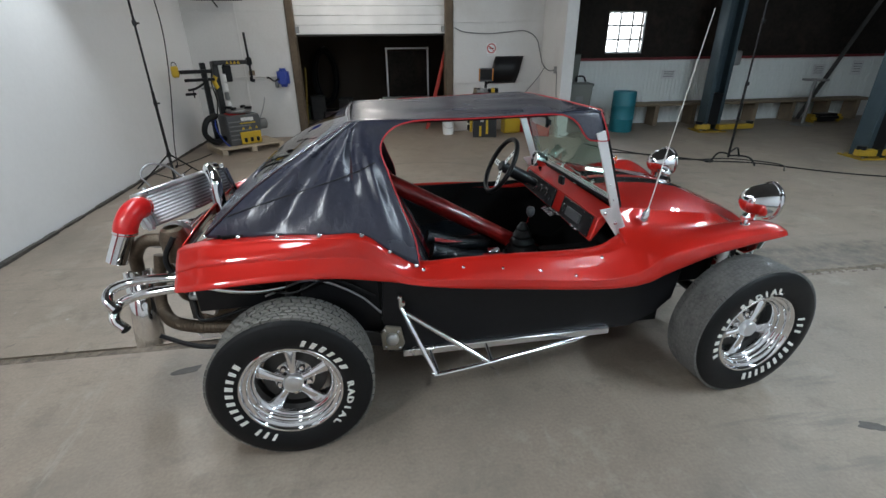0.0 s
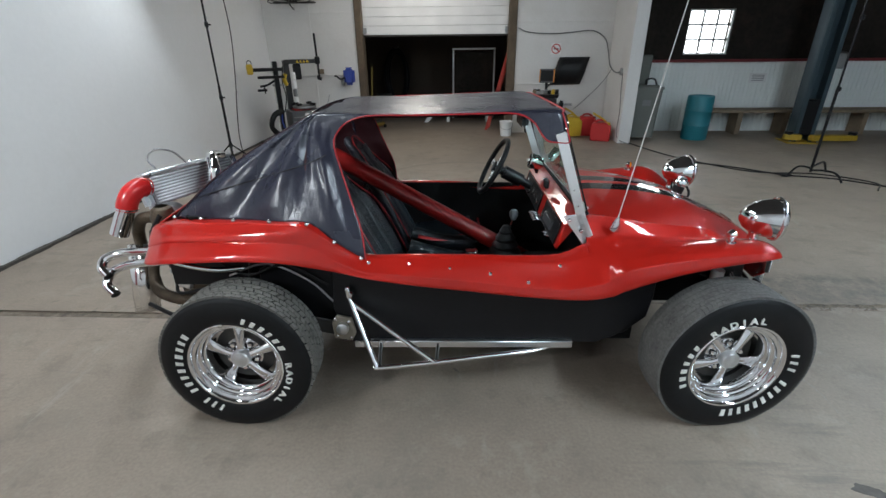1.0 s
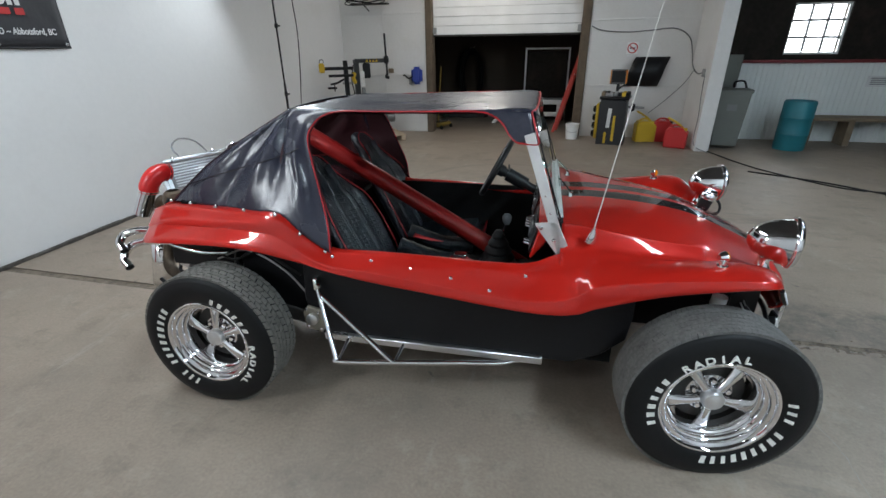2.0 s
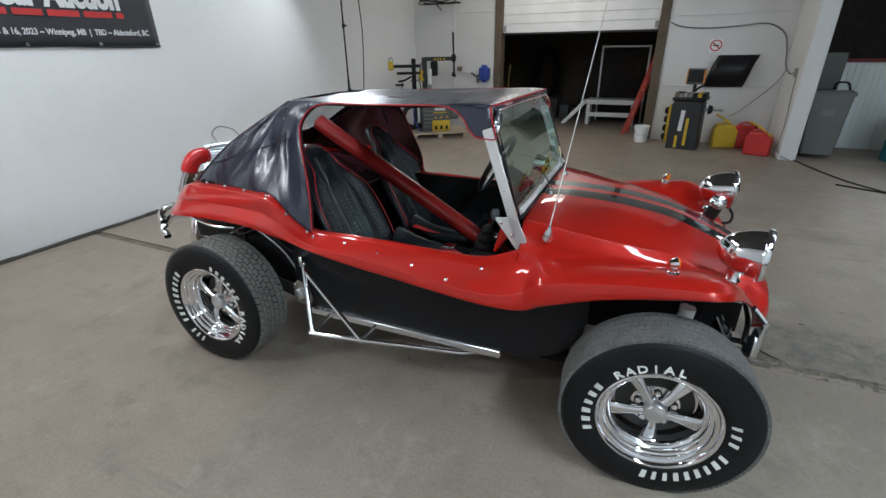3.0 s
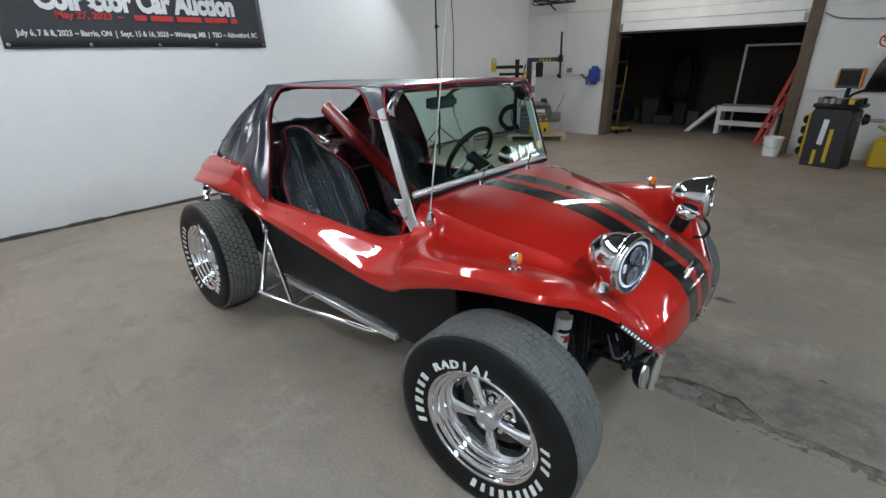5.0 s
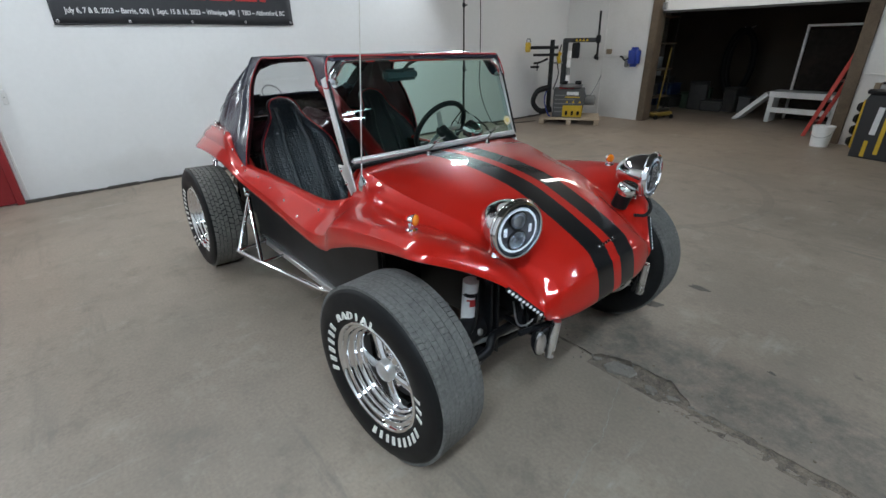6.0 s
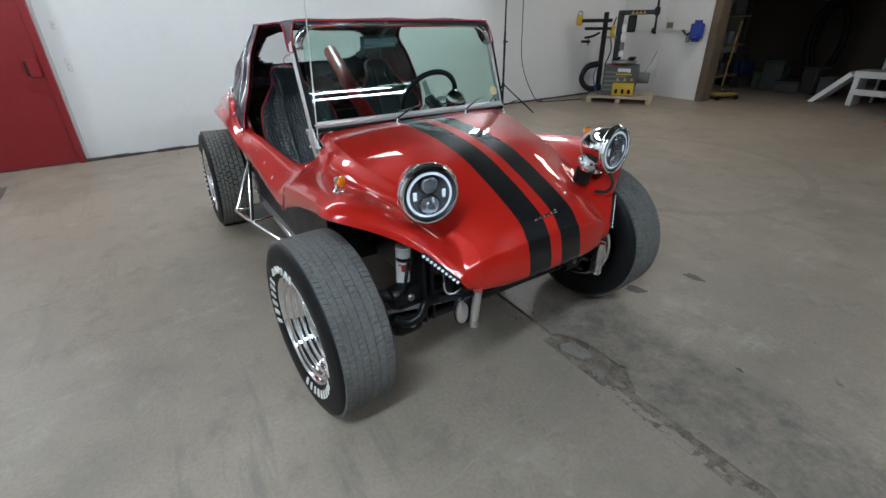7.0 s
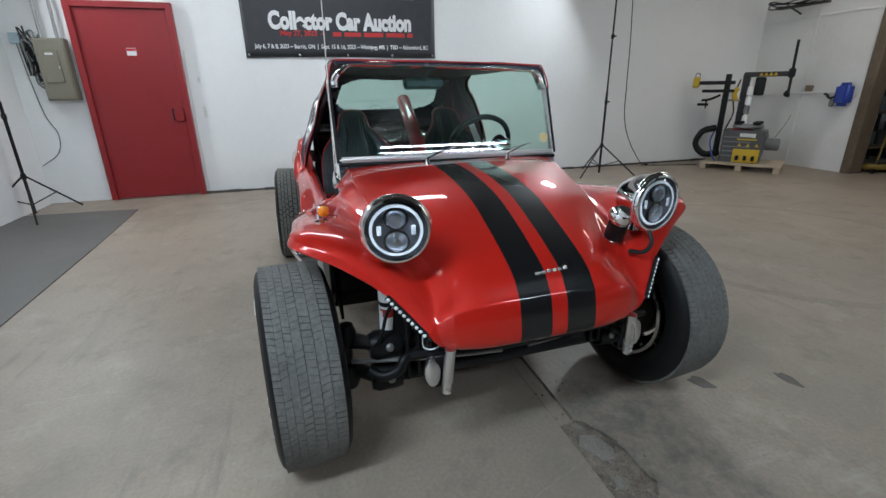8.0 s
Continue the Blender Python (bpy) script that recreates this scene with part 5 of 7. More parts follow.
# filler with its hose
m = Matrix.Translation((2.262, 0.340, 0.69)) @ pose(0, 0, 0, 0, 18, 0) @ Matrix.Scale(1.18, 4)
cap = part("fuel_filler", lathe([(0.026, 0), (0.026, 0.055), (0.030, 0.058), (0.034, 0.062), (0.034, 0.078), (0.030, 0.084), (0, 0.085)], 24, m=m), CHROME, buggy, "chrome fuel filler with a black hose")
part("hose", tube([(2.30, 0.375, 0.745), (2.335, 0.40, 0.74), (2.37, 0.40, 0.70), (2.365, 0.38, 0.665), (2.33, 0.35, 0.662)], 0.007, 8, 5), RUBBER, cap)
part("neck", lathe([(0.028, 0), (0.028, 0.05)], 20, m=m), BLACK, cap)
# name badge as plain chrome bars
for k in range(6):
    part("badge_bar", box((0.004, 0.013 if k else 0.02, 0.010), (2.402 - 0.0006 * k, -0.022 + 0.018 * k, 0.662 + 0.001 * k), 0.001, turn=Matrix.Rotation(radians(-35), 4, "Y")), CHROME, buggy, "chrome badge bars")
lug("hood_bolt", (2.458, -0.07, 0.50), 0.007, 0.004, (1, 0, 0), CHROME, buggy)

# front axle
for z in (0.375, 0.255):
    part("axle_tube", tube([(2.16, -0.46, z), (2.16, 0.46, z)], 0.030, 16, 1), BLACK, buggy, "black axle beam")
for s in (-1, 1):
    for z in (0.375, 0.255):
        part("trailing_arm", tube([(2.16, s * 0.47, z), (2.10, s * 0.52, z - 0.005), (2.06, s * 0.56, z - 0.01)], 0.024, 10, 2), DARK, buggy)
        lug("arm_bolt", (2.185, s * 0.44, z), 0.018, 0.014, (1, 0, 0), GREY_STEEL, buggy)
    part("shock_tower", box((0.05, 0.05, 0.30), (2.15, s * 0.385, 0.42), 0.010), BLACK, buggy)
    part("kingpin", tube([(2.08, s * 0.56, 0.40), (2.08, s * 0.57, 0.22)], 0.026, 12, 1), DARK, buggy)
    part("brake_drum", lathe([(0, 0), (0.118, 0), (0.122, 0.05), (0.06, 0.07), (0, 0.07)], 28, m=Matrix.Translation((2.08, s * 0.58, 0.305)) @ pose(0, 0, 0, s * -90, 0, 0)), DARK, buggy)
    sh = part("shock_absorber", tube([(2.135, s * 0.418, 0.40), (2.15, s * 0.42, 0.57)], 0.029, 16, 1), WHITE, buggy, "white shock absorber with red and black marks")
    part("mark", tube([(2.142, s * 0.418, 0.475), (2.1445, s * 0.4185, 0.505)], 0.0295, 16, 1), PRINT_R, sh)
    part("mark", tube([(2.1455, s * 0.419, 0.515), (2.147, s * 0.419, 0.53)], 0.0295, 16, 1), BLACK, sh)
    part("rod", tube([(2.13, s * 0.418, 0.27), (2.137, s * 0.418, 0.42)], 0.012, 10, 1), CHROME, sh)
    part("tie_rod", tube([(2.24, s * 0.05, 0.32), (2.22, s * 0.3, 0.33), (2.16, s * 0.55, 0.33)], 0.009, 8, 2), GREY_STEEL, buggy)
    part("brake_hose", tube([(2.10, s * 0.37, 0.52), (2.19, s * 0.43, 0.50), (2.20, s * 0.47, 0.40), (2.12, s * 0.55, 0.36)], 0.006, 6, 4), RUBBER, buggy)
for s in (-1, 1):
    for dy in (0.0, 0.035):
        part("tower_plate", box((0.05, 0.012, 0.34), (2.185, s * (0.335 + dy), 0.42), 0.004), BLACK, buggy, "black shock tower plate")
    part("sway_bar", tube([(2.20, s * 0.50, 0.31), (2.225, s * 0.46, 0.295), (2.235, s * 0.41, 0.315), (2.225, s * 0.385, 0.345), (2.215, s * 0.33, 0.345), (2.21, s * 0.1, 0.34)], 0.017, 12, 5), BLACK, buggy)
    for z in (0.375, 0.255):
        part("beam_end", lathe([(0.046, -0.05), (0.050, -0.03), (0.050, 0.03), (0.040, 0.05), (0, 0.052)], 18, m=Matrix.Translation((2.16, s * 0.44, z)) @ pose(0, 0, 0, s * -90, 0, 0)), BLACK, buggy)
        lug("grease_nipple", (2.205, s * 0.43, z + 0.01), 0.014, 0.012, (1, 0, 0.2), GREY_STEEL, buggy)
    part("ball_joint", lathe([(0.024, -0.04), (0.032, -0.015), (0.032, 0.015), (0.024, 0.04), (0, 0.042)], 14, m=Matrix.Translation((2.10, s * 0.555, 0.395))), BLACK, buggy)
    part("ball_joint", lathe([(0.024, -0.04), (0.034, -0.015), (0.034, 0.015), (0.024, 0.04), (0, 0.042)], 14, m=Matrix.Translation((2.11, s * 0.555, 0.245))), BLACK, buggy)
    for k in range(4):
        part("wire", tube([(2.27 + 0.01 * k, s * (0.33 - 0.01 * k), 0.50), (2.31 + 0.012 * k, s * (0.345 - 0.015 * k), 0.43 - 0.012 * k), (2.335, s * (0.30 - 0.02 * k), 0.44), (2.33, s * 0.27, 0.50)], 0.0035, 6, 5), RUBBER if k % 2 else GREY_STEEL, buggy)
    part("horn", lathe([(0.0, -0.03), (0.035, -0.025), (0.042, 0), (0.035, 0.012), (0, 0.014)], 20, m=Matrix.Translation((2.30, s * 0.30, 0.44)) @ pose(0, 0, 0, 0, 80, s * -30)), BLACK, buggy)
for s in (-1, 1):
    part("splash_panel", box((0.26, 0.008, 0.13), (2.22, s * 0.295, 0.495), 0.002), BLACK, buggy)
part("nose_bar", tube([(2.36, -0.40, 0.445), (2.405, -0.2, 0.450), (2.41, 0.1, 0.452), (2.38, 0.40, 0.452)], 0.010, 8, 3), BLACK, buggy)
part("frame_head", box((0.18, 0.22, 0.15), (2.10, 0, 0.33), 0.03), DARK, buggy)

# ---- wheels ----
def tread_blocks(r0, r1, half, rows):
    verts, faces = [], []
    worn = random.Random(41)
    for row, (a0, a1, count, fill) in enumerate(rows):
        slope = (0.35 if row % 2 else -0.35) * (2.2 if a1 - a0 > 0.045 and fill < 0.49 else 1.0)
        for k in range(count):
            q = 2 * math.pi * (k + 0.5 * (row % 2)) / count
            w = 2 * math.pi / count * fill * (worn.uniform(0.9, 1.04) if fill < 0.49 else 1.0)
            base = len(verts)
            for r in (r0, r1):
                for a, side_q in ((a0, -1), (a0, 1), (a1, 1), (a1, -1)):
                    sk = slope * (1 if a == a1 else -1) * w * 0.8
                    rr = r - (0.004 if abs(a) > half * 0.85 and r == r1 else 0)
                    verts.append((rr * math.cos(q + side_q * w + sk), a, rr * math.sin(q + side_q * w + sk)))
            faces += [tuple(base + i for i in f) for f in ((4, 5, 6, 7), (0, 1, 5, 4), (1, 2, 6, 5), (2, 3, 7, 6), (3, 0, 4, 7))]
    me = bpy.data.meshes.new("tread")
    me.from_pydata(verts, [], faces)
    bm = bmesh.new()
    bm.from_mesh(me)
    bmesh.ops.recalc_face_normals(bm, faces=bm.faces)
    bpy.data.meshes.remove(me)
    return bm


REAR_TREAD = [(-0.102 + 0.0305 * k + 0.0026, -0.102 + 0.0305 * (k + 1) - 0.0026, 56, 0.425) for k in range(7)]
FRONT_TREAD = [(-0.104, -0.0755, 110, 0.465), (-0.0740, -0.0455, 100, 0.488), (-0.0438, -0.0155, 100, 0.488), (-0.0138, 0.0145, 100, 0.488), (0.0162, 0.0445, 100, 0.488), (0.0462, 0.0745, 100, 0.488), (0.0762, 0.106, 110, 0.465)]


def rest_on_floor(ob, m):
    """Flattens the tyre where the car's weight presses it on the floor."""
    back = m.inverted()
    for v in ob.data.vertices:
        p = m @ v.co
        if p.z < 0.001:
            p.z = 0.001
            v.co = back @ p


def road_wheel(x, y, z, turn, spin, rows, wide, out, star, big, tread, lean):
    """A wheel whose outer face looks along -y before it is turned."""
    around = pose(0, 0, 0, 90, 0, 0)  # lathe axis z becomes -y
    dish = around @ Matrix.Translation((0, 0, -0.020)) @ Matrix.Diagonal((0.95, 0.95, out, 1))

    def trim(profile):
        return [(r, h * out if h > 0 else h) for r, h in profile]

    rim = part("wheel", lathe([(r * 0.95, h) for r, h in trim([(0.188, -0.125), (0.200, -0.122), (0.200, -0.112), (0.190, -0.105), (0.180, -0.06), (0.165, -0.02), (0.165, 0.02), (0.178, 0.055), (0.186, 0.095), (0.1955, 0.102), (0.202, 0.108), (0.203, 0.113), (0.200, 0.117), (0.194, 0.116), (0.190, 0.110), (0.187, 0.098), (0.180, 0.094), (0.176, 0.090), (0.174, 0.074), (0.170, 0.068), (0.163, 0.066), (0.160, 0.060), (0.158, 0.046), (0.152, 0.040), (0.149, 0.034), (0.146, 0.0), (0.144, -0.05)])], 64, m=around), CHROME, buggy, "chrome five-spoke wheel")
    rim.matrix_basis = pose(x, y, z * big - 0.014, lean, 0, turn) @ pose(0, 0, 0, 0, spin, 0) @ Matrix.Diagonal((big, 1, big, 1))
    tyre = part("tyre", lathe(trim([(0.184, 0.096), (0.193, 0.112), (0.208, 0.122), (0.232, 0.129), (0.250, 0.131), (0.266, 0.129), (0.282, 0.123), (0.286, 0.1205), (0.289, 0.120), (0.297, 0.112), (0.302, 0.103), (0.3035, 0.09), (0.304, 0.05), (0.304, -0.05), (0.3035, -0.09 * wide), (0.302, -0.103 * wide), (0.297, -0.112 * wide), (0.282, -0.123 * wide), (0.250, -0.131 * wide), (0.214, -0.122 * wide), (0.196, -0.100)]), 72, m=around), RUBBER, rim, "black tyre with raised white marks")
    tr = part("tread", tread_blocks(0.300, 0.3115, 0.102, [(a * out if a < 0 else a, c * out if c < 0 else c, n, f) for a, c, n, f in rows]), tread, rim, "dusty grey tread blocks", smooth=True)
    tr["kind"] = "stuff"
    for ob in (tyre, tr):
        rest_on_floor(ob, rim.matrix_basis)
    part("brake_drum", lathe([(0.125, -0.06), (0.125, -0.03), (0.09, -0.02), (0, -0.02)], 32, m=around), DARK, rim)
    for k in range(5):
        q = dish @ Matrix.Rotation(2 * math.pi * k / 5 + math.pi / 2 + radians(star), 4, "Z")
        g = [[(0.030, -0.013, 0.040), (0.032, -0.008, 0.052), (0.032, 0, 0.056), (0.032, 0.008, 0.052), (0.030, 0.013, 0.040)], [(0.07, -0.013, 0.030), (0.07, -0.008, 0.046), (0.07, 0, 0.050), (0.07, 0.008, 0.046), (0.07, 0.013, 0.030)], [(0.12, -0.021, 0.018), (0.12, -0.014, 0.034), (0.12, 0, 0.038), (0.12, 0.014, 0.034), (0.12, 0.021, 0.018)], [(0.150, -0.028, 0.010), (0.150, -0.018, 0.024), (0.150, 0, 0.028), (0.150, 0.018, 0.024), (0.150, 0.028, 0.010)]]
        bm = sheet(resample(g, 3, 2))
        bmesh.ops.transform(bm, matrix=q, verts=bm.verts)
        bmesh.ops.recalc_face_normals(bm, faces=bm.faces)
        thicken(part("spoke", bm, CHROME, rim), 0.012, 0)
        q2 = q @ Matrix.Rotation(math.pi / 5, 4, "Z")
        part("lug_nut", lathe([(0.013, 0.0), (0.013, 0.030), (0.009, 0.040), (0, 0.042)], 12, m=q2 @ Matrix.Translation((0.062, 0, 0))), CHROME, rim)
    part("hub_ring", lathe([(0.085, -0.01), (0.082, 0.012), (0.05, 0.022), (0.042, 0.05)], 32, m=dish), CHROME, rim)
    part("hub_cap", lathe([(0.040, 0.04), (0.039, 0.080), (0.034, 0.088), (0.024, 0.090), (0.022, 0.092), (0, 0.094)], 28, m=dish), STEEL, rim, "brushed hub cap")
    part("valve", tube([dish @ Vector((0.150, -0.085, 0.07)), dish @ Vector((0.142, -0.08, 0.095))], 0.004, 6, 1), BLACK, rim)
    # raised white marks: one word, the rest as plain slanted blocks
    for k, letter in enumerate("RADIAL"):
        q = radians(129.5 - 9.75 * k)
        up, across = Vector((math.cos(q), 0, math.sin(q))), Vector((math.sin(q), 0, -math.cos(q)))
        m = Matrix((across, up, Vector((0, -1, 0)))).transposed().to_4x4()
        m.translation = up * 0.219 + Vector((0, -0.1325 * out, 0))
        writing(letter, 0.035, m @ pose(0, 0, 0, -11, 0, 0), WHITE_RUBBER, rim, 1.22, "white_letter", 0.003, 0.0006)
    gap_rnd = random.Random(3)
    for first, last, count in ((203, 146, 6), (17, -9, 3), (-17.5, -97, 9)):
        for k in range(count):
            q = radians(first + (last - first) * (k + 0.5) / count)
            w = radians(abs(last - first) / count) * gap_rnd.choice((0.19, 0.22, 0.24)) * (0.7 if count == 3 else 1.0)
            bm = bmesh.new()
            g = [[], []]
            for i, rr in enumerate((0.2060, 0.2330)):
                a = (0.1225 if i == 0 else 0.1315) * out
                for e in (-1, -0.33, 0.33, 1):
                    lean = -0.012 if i else 0.012
                    g[i].append(Vector((rr * math.cos(q + e * w + lean), -a, rr * math.sin(q + e * w + lean))))
            sheet(g, bm)
            thicken(part("white_mark", bm, WHITE_RUBBER, rim, smooth=False), 0.003, 0)
    return rim


road_wheel(2.074, -0.726, 0.3115, 4.9, 0, FRONT_TREAD, 1.0, 0.71, 36, 1.056, TREAD, 0)
road_wheel(0.008, -0.726, 0.3115, 0, 126.4, REAR_TREAD, 1.03, 0.70, 54.4, 1.044, TREAD_DUSTY, -2.2)
road_wheel(2.074, 0.680, 0.3115, 184.9, 40, FRONT_TREAD, 1.0, 0.71, 0, 1.056, TREAD, 0)
road_wheel(0.008, 0.700, 0.3115, 180, -70, REAR_TREAD, 1.03, 0.70, 0, 1.044, TREAD_DUSTY, -2.2)

# ---- side rails ----
for s in (-1, 1):
    rail = part("side_rail", tube([(x, s * y, z) for x, y, z in ((0.585, 0.748, 0.268), (0.60, 0.750, 0.262), (0.83, 0.712, 0.262), (1.15, 0.635, 0.250), (1.28, 0.603, 0.243), (1.335, 0.585, 0.247), (1.45, 0.572, 0.282))], 0.0115, 12, 4), CHROME, buggy, "chrome tubular side rail")
    part("strut", tube([(0.590, s * 0.748, 0.266), (0.465, s * 0.60, 0.520)], 0.0115, 12, 1), CHROME, rail)
    part("strut", tube([(0.47, s * 0.605, 0.505), (0.835, s * 0.712, 0.264)], 0.0115, 12, 1), CHROME, rail)
    part("tread_bar", box((1.0, 0.028, 0.034), (0.965, s * 0.582, 0.272), 0.003), STEEL, rail, "flat aluminium bar")
    part("strut", tube([(0.845, s * 0.712, 0.266), (0.85, s * 0.585, 0.275)], 0.009, 10, 1), CHROME, rail)
    part("strut", tube([(0.60, s * 0.745, 0.266), (0.585, s * 0.585, 0.275)], 0.009, 10, 1), CHROME, rail)
    part("mount", box((0.02, 0.05, 0.06), (0.462, s * 0.595, 0.555), 0.006), CHROME, rail)
    lug("mount_bolt", (0.472, s * 0.60, 0.545), 0.016, 0.02, (0, s, 0), CHROME, rail)

# ---- tail: engine, pipes, cooler ----
for s in (-1, 1):
    part("inner_wing", box((0.80, 0.015, 0.22), (0.02, s * 0.47, 0.63), 0.004), BLACK, buggy)
    part("wing_floor", box((0.55, 0.14, 0.012), (0.12, s * 0.545, 0.735), 0.003), BLACK, buggy)
# plain black plate added to close a gap and stand in for dark machinery
for s in (-1, 1):
    part("gap_plate", plate([(0.05, 0.30), (0.41, 0.30), (0.41, 0.71), (0.20, 0.71), (0.05, 0.62)], 0.02, "y", s * 0.515, bevel=0.004), BLACK, buggy)
part("engine", box((0.42, 0.5, 0.30), (-0.32, 0, 0.44), 0.04, seg=2), DARK, buggy, "grimy engine")
part("gearbox", box((0.55, 0.26, 0.22), (0.12, 0, 0.36), 0.05, seg=2), DARK, buggy)
part("fan_shroud", box((0.16, 0.5, 0.26), (-0.22, 0, 0.64), 0.05, seg=2), BLACK, buggy)
for s in (-1, 1):
    for k in range(5):
        part("cooling_fin", box((0.22, 0.06, 0.007), (-0.30, s * 0.27, 0.40 + 0.02 * k), 0.002), DARK, buggy)
    part("rocker_cover", box((0.17, 0.05, 0.06), (-0.36, s * 0.395, 0.365), 0.02, seg=2), STEEL, buggy)
    part("axle_shaft", tube([(0.0, s * 0.1, 0.33), (0.0, s * 0.62, 0.31)], 0.032, 12, 1), DARK, buggy)
    part("rear_drum", lathe([(0, 0), (0.12, 0), (0.125, 0.05), (0.06, 0.07), (0, 0.07)], 28, m=Matrix.Translation((0, s * 0.60, 0.3105)) @ pose(0, 0, 0, s * -90, 0, 0)), DARK, buggy)
    part("spring_plate", box((0.40, 0.012, 0.075), (0.20, s * 0.555, 0.375), 0.004, turn=Matrix.Rotation(radians(12), 4, "Y")), DARK, buggy)
    part("torsion_cover", plate([(0.375, 0.305), (0.455, 0.29), (0.475, 0.33), (0.46, 0.41), (0.395, 0.425), (0.37, 0.39)], 0.02, "y", s * 0.585, bevel=0.004), mat("cast_metal", (0.30, 0.27, 0.22), 0.55, 0.5), buggy, "cast metal axle cover")
    part("torsion_cap", lathe([(0.028, 0), (0.028, 0.02), (0.020, 0.026), (0, 0.026)], 20, m=Matrix.Translation((0.42, s * 0.594, 0.365)) @ pose(0, 0, 0, s * -90, 0, 0)), STEEL, buggy)
    for x, z in ((0.388, 0.408), (0.448, 0.395), (0.39, 0.318), (0.452, 0.308)):
        lug("bolt", (x, s * 0.595, z), 0.008, 0.006, (0, s, 0), CHROME, buggy)
    part("rear_shock", tube([(-0.03, s * 0.50, 0.36), (0.02, s * 0.46, 0.68)], 0.028, 12, 1), BLACK, buggy)
    part("red_hose", tube([(-0.15, s * 0.40, 0.60), (0.05, s * 0.46, 0.575), (0.2, s * 0.49, 0.545), (0.36, s * 0.49, 0.51)], 0.012, 8, 4), RED_DEEP, buggy, "red hose")
    part("cable", tube([(-0.2, s * 0.46, 0.66), (0.0, s * 0.53, 0.60), (0.18, s * 0.55, 0.66), (0.36, s * 0.55, 0.56)], 0.006, 6, 4), RUBBER, buggy)
    part("cable", tube([(-0.1, s * 0.50, 0.58), (0.1, s * 0.54, 0.66), (0.28, s * 0.55, 0.58), (0.38, s * 0.56, 0.48)], 0.005, 6, 4), GREY_STEEL, buggy)
    part("fender_stay", tube([(-0.36, s * 0.58, 0.715), (-0.22, s * 0.575, 0.665), (-0.10, s * 0.57, 0.645), (0.0, s * 0.55, 0.645)], 0.011, 10, 4), CHROME, buggy, "chrome fender stay")
    # tail bumper
    bmp = part("tail_bumper", tube([(x, s * y, z) for x, y, z in ((-0.718, 0.436, 0.546), (-0.748, 0.42, 0.582), (-0.738, 0.385, 0.615), (-0.66, 0.36, 0.632), (-0.52, 0.365, 0.640), (-0.36, 0.37, 0.635))], 0.021, 14, 5), CHROME, buggy, "chrome tubular tail bumper")
    part("lower_tube", tube([(x, s * y, z) for x, y, z in ((-0.700, 0.452, 0.458), (-0.738, 0.435, 0.497), (-0.72, 0.40, 0.548), (-0.62, 0.39, 0.585), (-0.42, 0.38, 0.60))], 0.021, 14, 5), CHROME, bmp)
    part("link", tube([(-0.750, s * 0.418, 0.578), (-0.735, s * 0.433, 0.502)], 0.012, 10, 1), CHROME, bmp)
    lug("end_cap", (-0.716, s * 0.438, 0.544), 0.0216, 0.012, (0.6, s * 0.3, -0.7), RUBBER, bmp)
    lug("end_cap", (-0.698, s * 0.454, 0.456), 0.0216, 0.012, (0.6, s * 0.3, -0.7), RUBBER, bmp)
muff = part("muffler", tube([(-0.750, -0.125, 0.575), (-0.732, -0.242, 0.232)], 0.062, 24, 1, caps=False), CAN, buggy, "polished upright exhaust muffler")
thicken(muff, 0.003, -1)
part("muffler_core", tube([(-0.749, -0.130, 0.560), (-0.733, -0.237, 0.245)], 0.053, 20, 1), DARK, muff)
run = curve_through([(-0.20, -0.42, 0.40), (-0.40, -0.40, 0.395), (-0.56, -0.335, 0.40), (-0.62, -0.27, 0.46), (-0.62, -0.22, 0.56), (-0.60, -0.20, 0.68)], 12)
flex = part("exhaust_pipe", tube(run, 0.026, 14, 1), WRAP, buggy, "ribbed heat-stained exhaust pipe")
for p, q in zip(run[:34:1], run[1:35:1]):
    part("rib", tube([p + (q - p) * 0.2, p + (q - p) * 0.7], 0.029, 12, 1), WRAP, flex)
part("exhaust_pipe", tube([(-0.25, 0.36, 0.36), (-0.45, 0.30, 0.36), (-0.55, 0.05, 0.36), (-0.57, -0.12, 0.42), (-0.58, -0.15, 0.62)], 0.027, 14, 6), WRAP, buggy)
part("exhaust_pipe", tube([(-0.750, -0.122, 0.57), (-0.735, -0.13, 0.66), (-0.66, -0.17, 0.74), (-0.56, -0.17, 0.74)], 0.03, 14, 5), WRAP, buggy)
part("turbo", lathe([(0.03, -0.06), (0.065, -0.04), (0.075, 0), (0.065, 0.04), (0.035, 0.06), (0, 0.06)], 24, m=Matrix.Translation((-0.53, -0.14, 0.74)) @ pose(0, 0, 0, 90, 0, 20)), GREY_STEEL, buggy)
for k, (y, z, r, m) in enumerate(((-0.40, 0.52, 0.020, WRAP), (-0.43, 0.56, 0.010, RUBBER), (-0.37, 0.47, 0.022, WRAP), (-0.44, 0.50, 0.008, RUBBER), (-0.41, 0.60, 0.012, GREY_STEEL))):
    part("engine_pipe", tube([(-0.08 + 0.02 * k, y, z + 0.05), (-0.22, y - 0.02, z + 0.02 * (k % 3)), (-0.34 - 0.02 * k, y + 0.01, z - 0.05), (-0.44, y + 0.08, z - 0.02 + 0.03 * (k % 2)), (-0.52, y + 0.14, z + 0.08)], r, 10, 6), m, buggy)
part("heat_shield", box((0.07, 0.02, 0.05), (-0.36, -0.43, 0.50), 0.010, turn=Matrix.Rotation(radians(20), 4, "Y")), STEEL, buggy)
